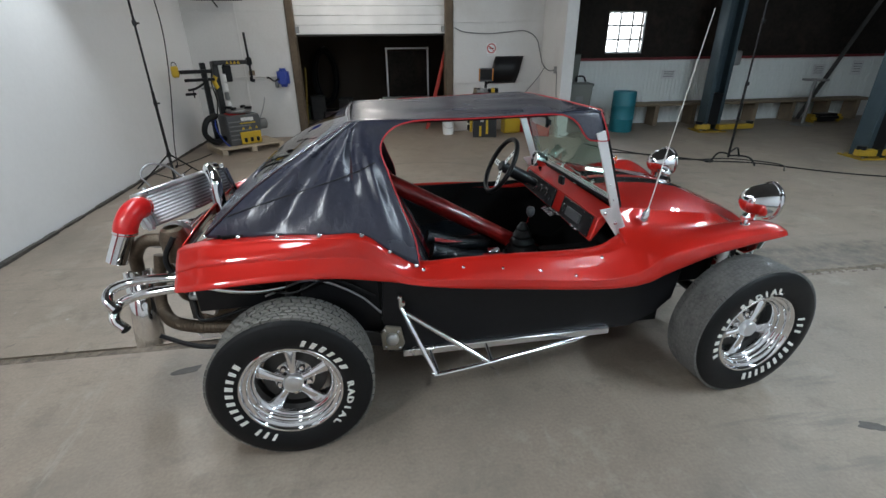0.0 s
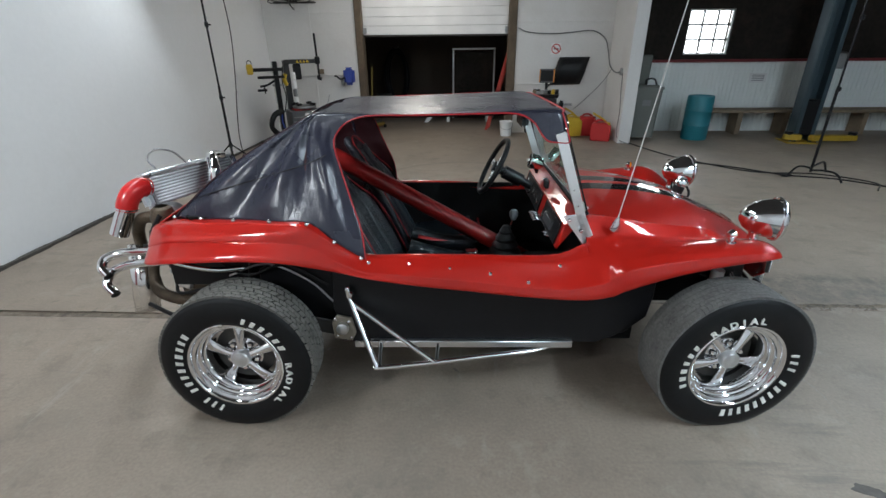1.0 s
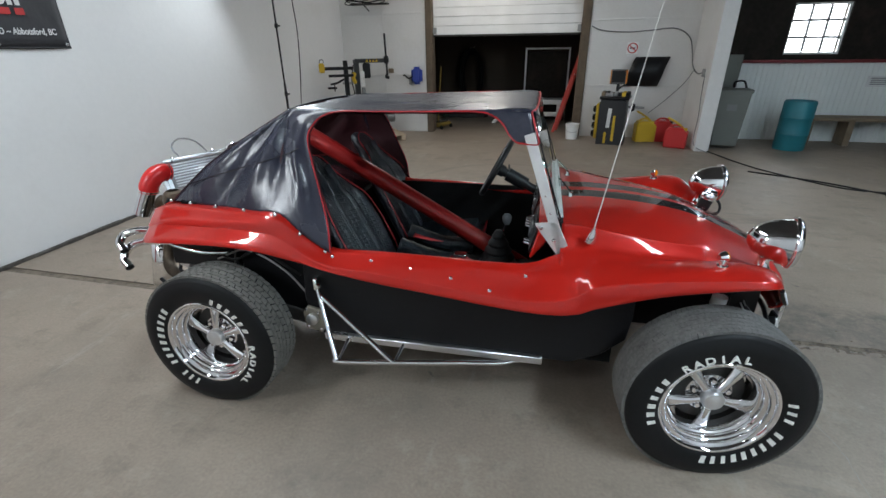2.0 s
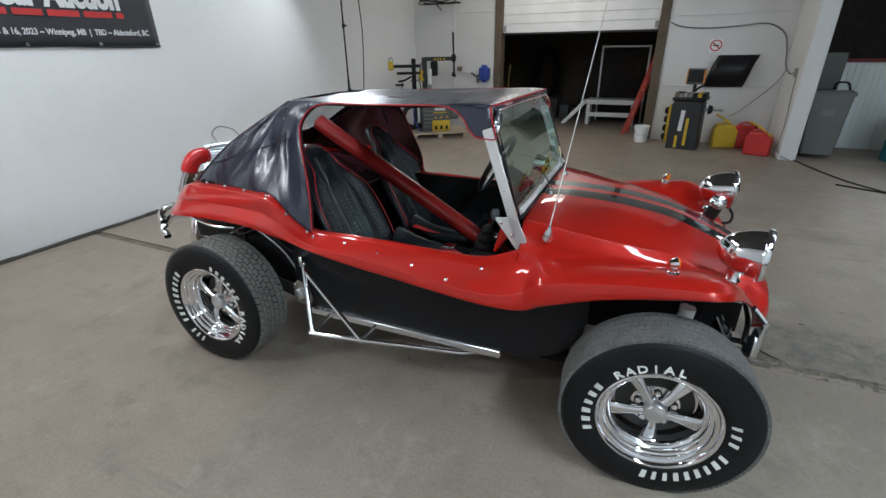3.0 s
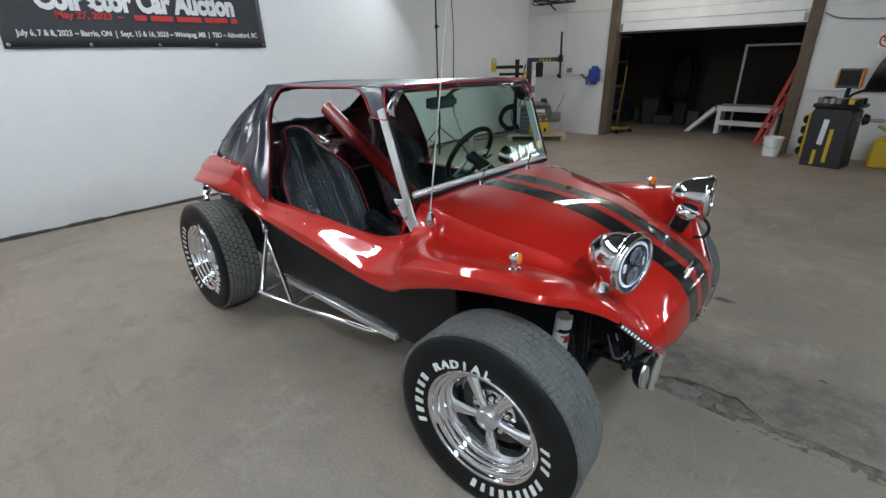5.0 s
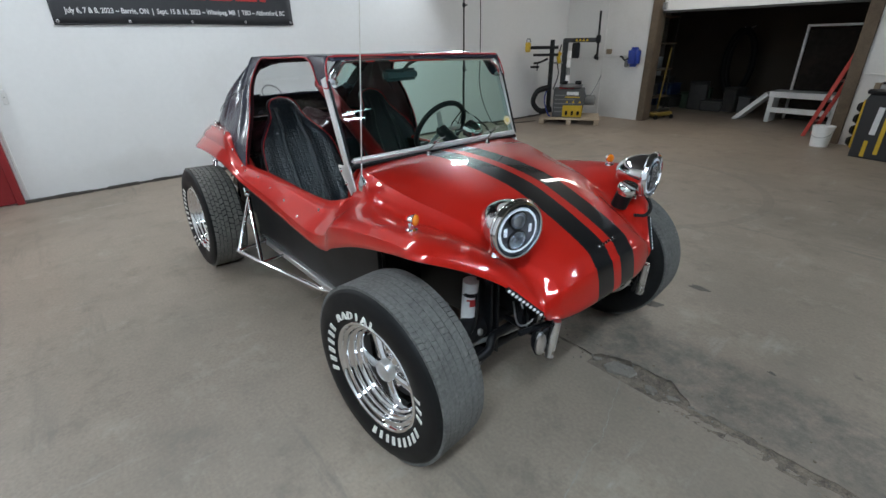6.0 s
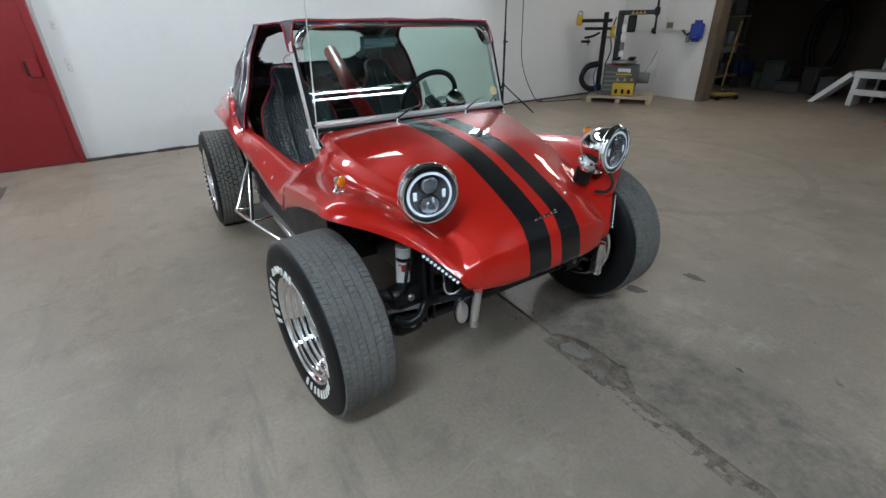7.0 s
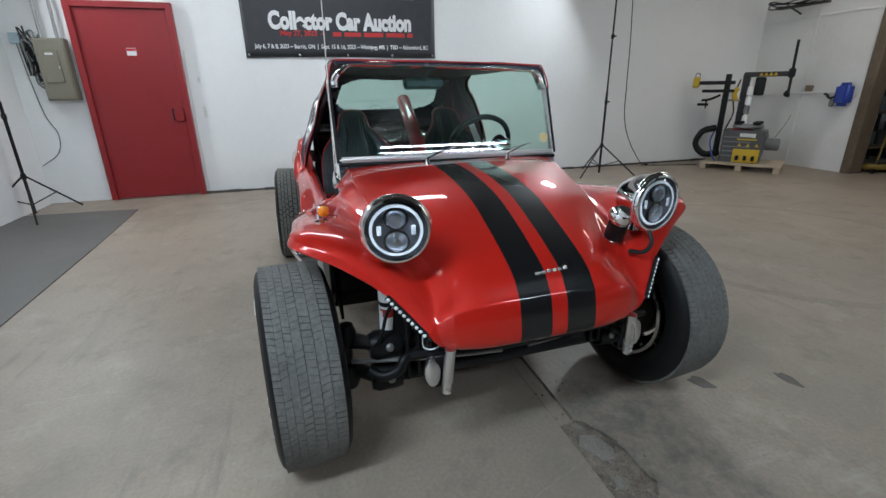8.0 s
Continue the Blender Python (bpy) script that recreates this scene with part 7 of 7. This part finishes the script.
for k in range(3):
    part("coil_turn", tube([(0.36 * math.cos(a) * (1 + 0.1 * math.sin(3 * a + k)), 0.10 * math.sin(a), 0.02 * k + 0.03 * math.sin(2 * a + k)) for a in (2 * math.pi * i / 24 for i in range(24))], 0.008, 6, 1, closed=True), RUBBER, coil)
part("bracket", box((0.7, 0.12, 0.025), (0.05, 0.12, -0.02), 0.004), DARK, coil)
part("bracket_arm", tube([(0, 0.2, -0.12), (0, -0.08, -0.02)], 0.012, 6, 1), DARK, coil)

# ---- wheel balancer corner ----
# yellow darkened in its colour for the dimness behind the roller door
DULL_YELLOW = mat("dimmed_yellow", (0.22, 0.15, 0.025), 0.6, var=0.3, bump=0.1)
wb = thing("wheel_balancer", pose(2.38, 8.62, 0, 0, 0, -12) @ Matrix.Diagonal((0.80, 0.85, 1, 1)), "black wheel balancer with yellow stripe and monitor", "wheel balancer")
part("cabinet", plate([(-0.26, 0), (0.26, 0), (0.24, 0.66), (0.20, 0.70), (-0.24, 0.70), (-0.27, 0.64)], 0.42, "y", 0, bevel=0.012), BLACKISH, wb)
part("tool_tray", box((0.56, 0.46, 0.05), (0, 0, 0.725), 0.015), BLACK, wb)
rnd = random.Random(2)
for k in range(14):
    part("weight_bin", box((0.07, 0.08, 0.05 + 0.04 * rnd.random()), (-0.23 + 0.077 * (k % 7), -0.10 + 0.18 * (k // 7), 0.77), 0.008), rnd.choice((WOOD, GREY_PLASTIC, GREY_STEEL, YELLOW, BLACK)), wb)
part("name_bar", box((0.07, 0.005, 0.30), (-0.06, -0.213, 0.42), 0.002, turn=Matrix.Rotation(radians(3), 4, "Y")), PRINT_W, wb, "white name bar")
part("stripe", box((0.05, 0.005, 0.18), (-0.10, -0.213, 0.11), 0.002), YELLOW, wb)
part("stripe", box((0.05, 0.005, 0.40), (0.045, -0.213, 0.26), 0.002), YELLOW, wb)
part("monitor_arm", tube([(0, 0.1, 0.74), (0, 0.12, 0.92)], 0.03, 10, 1), BLACK, wb)
mon = part("monitor", box((0.30, 0.10, 0.22), (0, 0.06, 1.03), 0.012), MACHINE, wb)
part("screen", box((0.25, 0.006, 0.17), (0, 0.008, 1.035), 0.002), BLACK, mon)
for s in (-1, 1):
    part("orange_trim", box((0.02, 0.105, 0.20), (s * 0.145, 0.058, 1.03), 0.004), mat("orange_plastic", (0.7, 0.25, 0.03), 0.5), mon)
part("shaft", tube([(0.24, 0, 0.58), (0.56, 0, 0.58)], 0.018, 12, 1), GREY_STEEL, wb)
part("cone", lathe([(0.02, 0), (0.07, 0.02), (0.05, 0.08), (0.02, 0.09)], 18, m=Matrix.Translation((0.30, 0, 0.58)) @ pose(0, 0, 0, 0, 90, 0)), BLACK, wb)
part("yellow_side", box((0.07, 0.30, 0.56), (-0.305, 0.05, 0.35), 0.02), YELLOW, wb)
for k in range(4):
    part("hung_cone", lathe([(0.02, 0), (0.06, 0.015), (0.04, 0.06), (0, 0.06)], 14, m=Matrix.Translation((-0.335, -0.05, 0.15 + 0.13 * k)) @ pose(0, 0, 0, 0, -90, 0)), BLACK, wb)
hood = thing("wheel_guard", Matrix.Translation((2.84, YB - 0.10, 1.08)), "curved black wheel guard against the wall", "wheel guard")
bm = sheet([[(0.27 * u + 0.05 * v + (0.04 * v * v if v > 0 else 0), -0.06 + 0.10 * abs(v) ** 2 + 0.02 * u, 0.225 * v) for u in (-1, -0.5, 0, 0.5, 1)] for v in [-1 + 0.125 * k for k in range(17)]])
thicken(part("guard", bm, BLACK, hood), 0.01, 0)
part("guard_arm", tube([(-0.3, -0.05, -0.2), (-0.4, -0.2, -0.25), (-0.46, -0.4, -0.35)], 0.015, 8, 3), BLACK, hood)
sign = thing("no_smoking_sign", Matrix.Translation((2.60, YB, 1.44)) @ Matrix.Diagonal((0.78, 1, 0.78, 1)), "round red and white no-smoking sign", "sign")
m = pose(0, -0.001, 0, 90, 0, 0)
part("sign_plate", box((0.22, 0.004, 0.23), (0, -0.003, 0), 0.001), WHITE, sign)
part("ring", lathe([(0.082, 0.006), (0.104, 0.006), (0.104, 0.008), (0.082, 0.008)], 30, m=m, closed=True), PRINT_R, sign)
part("slash", box((0.17, 0.003, 0.02), (0, -0.0075, 0), 0.001, turn=Matrix.Rotation(radians(40), 4, "Y")), PRINT_R, sign)
part("pictogram", box((0.11, 0.003, 0.022), (0, -0.0062, 0), 0.001), BLACK, sign)
part("text_bar", box((0.14, 0.003, 0.03), (-0.02, -0.004, -0.15), 0.001), PRINT_W, sign)


def fuel_can(x, y, turn, material, colour, tall, spout):
    o = thing("fuel_can", pose(x, y, 0, 0, 0, turn), colour + " plastic fuel can on the floor by the wall", "fuel can", "fuel cans")
    part("can_body", plate([(-0.15, 0), (0.15, 0), (0.16, 0.03), (0.16, tall * 0.72), (0.08, tall * 0.92), (-0.12, tall * 0.92), (-0.16, tall * 0.78), (-0.16, 0.03)], 0.20, "y", 0, bevel=0.02), material, o)
    part("grip", tube([(-0.12, 0, tall * 0.88), (-0.06, 0, tall * 1.02), (0.04, 0, tall * 1.0), (0.10, 0, tall * 0.82)], 0.016, 8, 4), material, o)
    part("cap", lathe([(0.03, 0), (0.03, 0.04), (0, 0.042)], 16, m=Matrix.Translation((0.11, 0, tall * 0.8))), BLACK if not spout else YELLOW, o)
    if spout:
        part("spout", tube([(0.11, 0, tall * 0.82), (0.0, 0, tall * 1.1), (-0.16, 0, tall * 1.35)], 0.016, 8, 3), YELLOW, o)


fuel_can(2.93, 8.86, 8, YELLOW, "yellow", 0.36, True)
fuel_can(3.22, 8.92, -4, RED_PLASTIC, "red", 0.36, False)
fuel_can(3.33, 8.42, -20, RED_PLASTIC, "faded red", 0.33, True)
pail = thing("bucket", Matrix.Translation((1.76, 8.9, 0)), "white plastic bucket beside the door jamb", "bucket")
part("bucket_wall", lathe([(0, 0), (0.095, 0), (0.115, 0.24), (0.122, 0.24), (0.122, 0.255), (0.112, 0.255), (0.090, 0.012), (0, 0.012)], 28), WHITE, pail)
part("bail", tube([(-0.12, 0, 0.22), (-0.09, -0.1, 0.15), (0, -0.13, 0.12), (0.09, -0.1, 0.15), (0.12, 0, 0.22)], 0.003, 6, 4), GREY_STEEL, pail)
wire = thing("wall_wire", Matrix(), "grey cable looped along the back wall", "cable")
part("wire", tube([(1.92, YB - 0.015, 1.78), (2.1, YB - 0.02, 1.71), (2.5, YB - 0.02, 1.68), (2.85, YB - 0.02, 1.70), (3.2, YB - 0.02, 1.72), (3.42, YB - 0.02, 1.60), (3.50, YB - 0.03, 1.40), (3.51, 9.0, 1.18), (3.52, 8.7, 1.08), (3.53, 8.4, 1.10)], 0.010, 6, 8), GREY_PLASTIC, wire)
part("wire", tube([(3.52, 8.9, 1.12), (3.45, 9.1, 0.9), (3.2, YB - 0.02, 0.6), (3.0, YB - 0.02, 0.42)], 0.006, 6, 6), GREY_PLASTIC, wire)
part("wire", tube([(3.54, 8.35, 1.08), (3.535, 8.3, 0.8), (3.535, 8.22, 0.5), (3.54, 8.2, 0.1), (3.7, 8.0, 0.01)], 0.006, 6, 6), GREY_PLASTIC, wire)
part("outlet", box((0.03, 0.07, 0.11), (3.535, 8.42, 1.10), 0.005), GREY_STEEL, wire)

# ---- inside the dark back room ----
lad = thing("stepladder", pose(1.50, 9.42, 0, 0, 0, 4), "red fibreglass ladder leaning by the door opening", "ladder")
for s in (0, 1):
    part("rail", box((0.05, 0.028, 1.80), (0.165 + 0.07 * s, 0.10 + 0.22 * s, 0.855), 0.004, turn=Matrix.Rotation(radians(15), 4, "Y")), LADDER, lad)
for k in range(6):
    part("rung", tube([(-0.02 + 0.075 * k, 0.10, 0.2 + 0.27 * k), (0.03 + 0.075 * k, 0.32, 0.2 + 0.27 * k)], 0.014, 8, 1), STEEL, lad)
bench = thing("white_ramp_bench", pose(0.98, 10.62, 0), "white painted timber bench with a sloping ramp", "bench")
part("seat_board", box((0.95, 0.40, 0.09), (0.12, 0, 0.44), 0.006), WHITE, bench)
for x in (-0.32, 0.52):
    part("leg", box((0.07, 0.30, 0.40), (x, 0, 0.20), 0.005), WHITE, bench)
part("rail", box((0.80, 0.05, 0.08), (0.1, -0.16, 0.20), 0.005), WHITE, bench)
part("ramp", box((0.62, 0.36, 0.07), (-0.60, 0, 0.215), 0.005, turn=Matrix.Rotation(radians(-47), 4, "Y")), WHITE, bench)
fr = thing("white_panel_frame", pose(1.18, 11.0, 0), "white framed dark panel leaning in the back room", "panel")
part("stile", box((0.035, 0.04, 1.42), (-0.42, 0, 0.71), 0.004), WHITE, fr)
part("stile", box((0.035, 0.04, 1.42), (0.46, 0, 0.71), 0.004), WHITE, fr)
part("top_rail", box((0.92, 0.04, 0.035), (0.02, 0, 1.437), 0.004), WHITE, fr)
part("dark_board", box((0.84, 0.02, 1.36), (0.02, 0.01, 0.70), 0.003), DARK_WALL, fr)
big = thing("hose_loop", pose(-0.70, 12.6, 0.80), "thick black hose hung in an oval loop", "hose")
for k in range(2):
    part("loop", tube([((0.27 - 0.04 * k) * math.cos(q), 0.09 * k, (0.62 - 0.05 * k) * math.sin(q)) for q in (2 * math.pi * i / 28 for i in range(28))], 0.055, 10, 1, closed=True), RUBBER, big)
part("hook", tube([(0, 0.6, 0.70), (0, 0.1, 0.62), (0, -0.06, 0.66)], 0.012, 6, 3), GREY_STEEL, big)
br = thing("broom", pose(-0.86, 9.75, 0, 0, 4, 0), "yellow-handled broom standing by the jamb", "broom")
part("stick", tube([(0, 0, 0.12), (0, 0, 1.15)], 0.014, 8, 1), DULL_YELLOW, br)
part("brush", box((0.08, 0.28, 0.12), (0, 0, 0.06), 0.02), DARK, br)
jack = thing("floor_jack", pose(-0.74, 9.66, 0, 0, 0, 70), "small yellow floor jack by the jamb, its colour dimmed", "jack")
part("chassis", box((0.42, 0.16, 0.07), (0, 0, 0.08), 0.02), DULL_YELLOW, jack)
for x in (-0.17, 0.17):
    for y in (-0.09, 0.09):
        part("caster", lathe([(0, 0), (0.035, 0), (0.035, 0.03), (0, 0.03)], 14, m=Matrix.Translation((x, y - 0.015, 0.035)) @ pose(0, 0, 0, -90, 0, 0)), BLACK, jack)
part("lift_arm", box((0.24, 0.07, 0.05), (0.05, 0, 0.14), 0.012), DARK, jack)
rnd = random.Random(31)
# clutter colours are darkened to stand in for the room's lack of light
JUNK = (("carton", DARK), ("blue_crate", mat("dull_blue", (0.012, 0.03, 0.09), 0.6)), ("tool_box", DARK), ("green_crate", mat("dull_green", (0.02, 0.045, 0.018), 0.6)), ("tool_box", DARK), ("carton", DARK), ("carton", DARK), ("tool_box", MACHINE))
for k in range(16):
    nm, mt = JUNK[k % 8]
    x, y = (-1.9 + 0.28 * (k % 8) + rnd.uniform(-0.05, 0.05), 11.3 + 0.55 * (k // 8) + rnd.uniform(-0.1, 0.1)) if k < 12 else (2.2 + 0.22 * (k - 12), 11.5 + 0.1 * k - 1.0)
    w, d2, h = rnd.uniform(0.2, 0.4), rnd.uniform(0.2, 0.35), rnd.uniform(0.15, 0.5)
    o = thing(nm, pose(x, y, 0, 0, 0, rnd.uniform(-25, 25)), "dusty " + nm.replace("_", " ") + " on the floor of the back room", nm.replace("_", " "), "back room clutter")
    part("box_shell", box((w, d2, h), (0, 0, h / 2), 0.015), mt, o)
    part("lid", box((w + 0.012, d2 + 0.012, 0.03), (0, 0, h + 0.012), 0.006), mt, o)
shelf = thing("storage_shelf", pose(-1.45, 10.3, 0, 0, 0, 90), "dark metal shelf full of odds and ends", "shelf")
for x in (-0.55, 0.55):
    for y in (-0.18, 0.18):
        part("upright", box((0.035, 0.035, 1.8), (x, y, 0.9)), DARK, shelf)
for z in (0.25, 0.75, 1.2, 1.65):
    part("board", box((1.16, 0.42, 0.03), (0, 0, z), 0.003), WOOD, shelf)
for k in range(14):
    z = (0.265, 0.765, 1.215)[k % 3]
    w = rnd.uniform(0.08, 0.2)
    o = thing("storage_tin", shelf.matrix_world @ Matrix.Translation((-0.45 + 0.07 * k, rnd.uniform(-0.05, 0.1), z)), "dusty tin on the dark shelf", "tin", "shelf tins")
    part("tin_body", lathe([(0, 0), (w / 2, 0), (w / 2, 0.18), (w / 2.3, 0.2), (0, 0.2)], 16), rnd.choice((BLUE, LINING, GREY_PLASTIC, DARK, GREY_PLASTIC, MACHINE)), o)

# ---- service bay ----
bar = thing("barrel", Matrix.Translation((4.97, 8.58, 0)), "teal plastic barrel on the concrete floor", "barrel")
part("drum", lathe([(0, 0), (0.195, 0), (0.205, 0.02), (0.205, 0.22), (0.212, 0.235), (0.205, 0.25), (0.205, 0.46), (0.212, 0.475), (0.205, 0.49), (0.205, 0.68), (0.195, 0.71), (0.18, 0.71), (0.18, 0.66), (0, 0.66)], 32), TEAL, bar)
wbn = thing("wheelie_bin", pose(4.02, 8.55, 0, 0, 0, -6), "grey-green wheelie bin with its lid open", "bin")
part("bin_body", plate([(-0.17, 0.06), (0.17, 0.06), (0.22, 0.82), (0.24, 0.83), (0.24, 0.87), (-0.24, 0.87), (-0.24, 0.83), (-0.22, 0.82)], 0.40, "y", 0, bevel=0.012), BIN_GREY, wbn)
part("bin_label", box((0.13, 0.005, 0.09), (0.0, -0.204, 0.62)), GREY_PLASTIC, wbn)
part("lid", box((0.42, 0.04, 0.48), (-0.12, 0.26, 1.10), 0.015, turn=Matrix.Rotation(radians(8), 4, "X")), BIN_GREY, wbn)
part("grip", tube([(0.05, 0.22, 0.87), (0.06, 0.26, 0.95), (0.18, 0.26, 0.96), (0.22, 0.22, 0.87)], 0.014, 8, 4), BLACK, wbn)
for s in (-1, 1):
    part("bin_wheel", lathe([(0, 0), (0.09, 0), (0.09, 0.04), (0, 0.04)], 20, m=Matrix.Translation((s * 0.17, 0.17, 0.09)) @ pose(0, 0, 0, 0, 90 * s, 0)), BLACK, wbn)
bn = thing("wall_bench", Matrix.Translation((0, 9.1, 0)), "long rough timber bench along the bay wall", "bench")
part("bench_top", box((5.5, 0.36, 0.05), (7.9, 0, 0.40), 0.005), WOOD, bn)
for x in (5.35, 5.90, 6.7, 7.15, 8.05, 8.9, 9.7, 10.4):
    part("bench_leg", box((0.09, 0.30, 0.375), (x, 0, 0.1875), 0.005), WOOD, bn)
for x, z, w, h in ((6.25, 0.93, 0.30, 0.16), (9.6, 0.95, 0.28, 0.22), (10.5, 0.98, 0.26, 0.28)):
    n = thing("wall_notice", Matrix.Translation((x, YW - 0.018, z)), "white paper notice on the ribbed wall", "notice", "notices")
    part("paper", box((w, 0.004, h)), PRINT_W, n)
    for k in range(4):
        part("text_bar", box((w * 0.7, 0.003, 0.012), (0, -0.003, h * (0.28 - 0.18 * k))), GREY_PLASTIC, n)


def lift_post(x, y, turn):
    o = thing("lift_post", pose(x, y, 0, 0, 0, turn), "blue-grey steel car lift post with yellow arms", "car lift", "lift posts")
    part("base_plate", box((0.50, 0.42, 0.02), (0, 0, 0.01), 0.003), OLD_YELLOW, o)
    bm = box((0.30, 0.03, HIGH), (0, 0.12, HIGH / 2), 0.004)
    for s in (-1, 1):
        box((0.03, 0.22, HIGH), (s * 0.135, 0.0, HIGH / 2), 0.004, bm=bm)
        box((0.06, 0.025, HIGH), (s * 0.115, -0.12, HIGH / 2), 0.004, bm=bm)
    part("post", bm, LIFT_BLUE, o)
    part("carriage", box((0.22, 0.20, 0.55), (0, -0.03, 0.40), 0.015), BLACK, o)
    for s in (-1, 1):
        reach = 0.70 if s > 0 else 0.24
        part("lift_arm", box((reach, 0.11, 0.09), (s * (0.06 + reach / 2), -0.16, 0.10), 0.012, turn=Matrix.Rotation(radians(8 * s), 4, "Z")), OLD_YELLOW, o)
        part("arm_pad", lathe([(0.06, 0), (0.06, 0.05), (0, 0.05)], 18, m=Matrix.Translation((s * reach, -0.16 + 0.07 * reach, 0.14))), BLACK, o)
        for q in (-1, 1):
            lug("anchor_bolt", (s * 0.2, q * 0.17, 0.02), 0.014, 0.02, (0, 0, 1), GREY_STEEL, o)
    part("hydraulic_hose", tube([(0.17, 0.0, 0.4), (0.18, 0.02, 1.2), (0.17, 0.0, 2.4), (0.17, 0, HIGH - 0.1)], 0.012, 8, 3), BLACK, o)
    part("control_unit", box((0.14, 0.16, 0.24), (0.22, 0, 1.25), 0.02), GREY_STEEL, o)


lift_post(6.55, 8.30, -8)
lift_post(7.35, 5.98, -8)
bmm = thing("slanted_beam", Matrix(), "slanted dark steel beam in the service bay", "beam")
part("beam_web", tube([(9.25, 9.15, 0.0), (10.9, 9.15, 3.4)], 0.055, 4, 1), DARK, bmm)
lbm = thing("slanted_beam", Matrix(), "brown timber prop by the bay wall", "beam")
part("beam_web", tube([(10.3, 8.6, 0.0), (11.1, 8.6, 2.6)], 0.06, 4, 1), WOOD, lbm)
ym = thing("yellow_machine", Matrix.Translation((9.25, 8.55, 0)), "yellow and black wheeled machine on the floor", "machine")
part("machine_body", box((0.50, 0.26, 0.15), (0, 0, 0.13), 0.05, seg=2), BLACK, ym)
for x in (-0.3, 0.28):
    part("machine_end", box((0.13, 0.26, 0.15), (x, 0, 0.115), 0.05, seg=2), OLD_YELLOW, ym)
pst = thing("round_stand", Matrix.Translation((8.75, 8.5, 0)), "grey pedestal stand with a flat top", "stand")
part("stem", tube([(0, 0, 0.02), (0, 0, 0.82)], 0.03, 10, 1), GREY_STEEL, pst)
part("top", lathe([(0, 0), (0.21, 0), (0.21, 0.025), (0, 0.025)], 24, m=Matrix.Translation((0, 0, 0.82))), GREY_STEEL, pst)
part("foot", lathe([(0, 0), (0.2, 0), (0.18, 0.03), (0, 0.03)], 24), GREY_STEEL, pst)
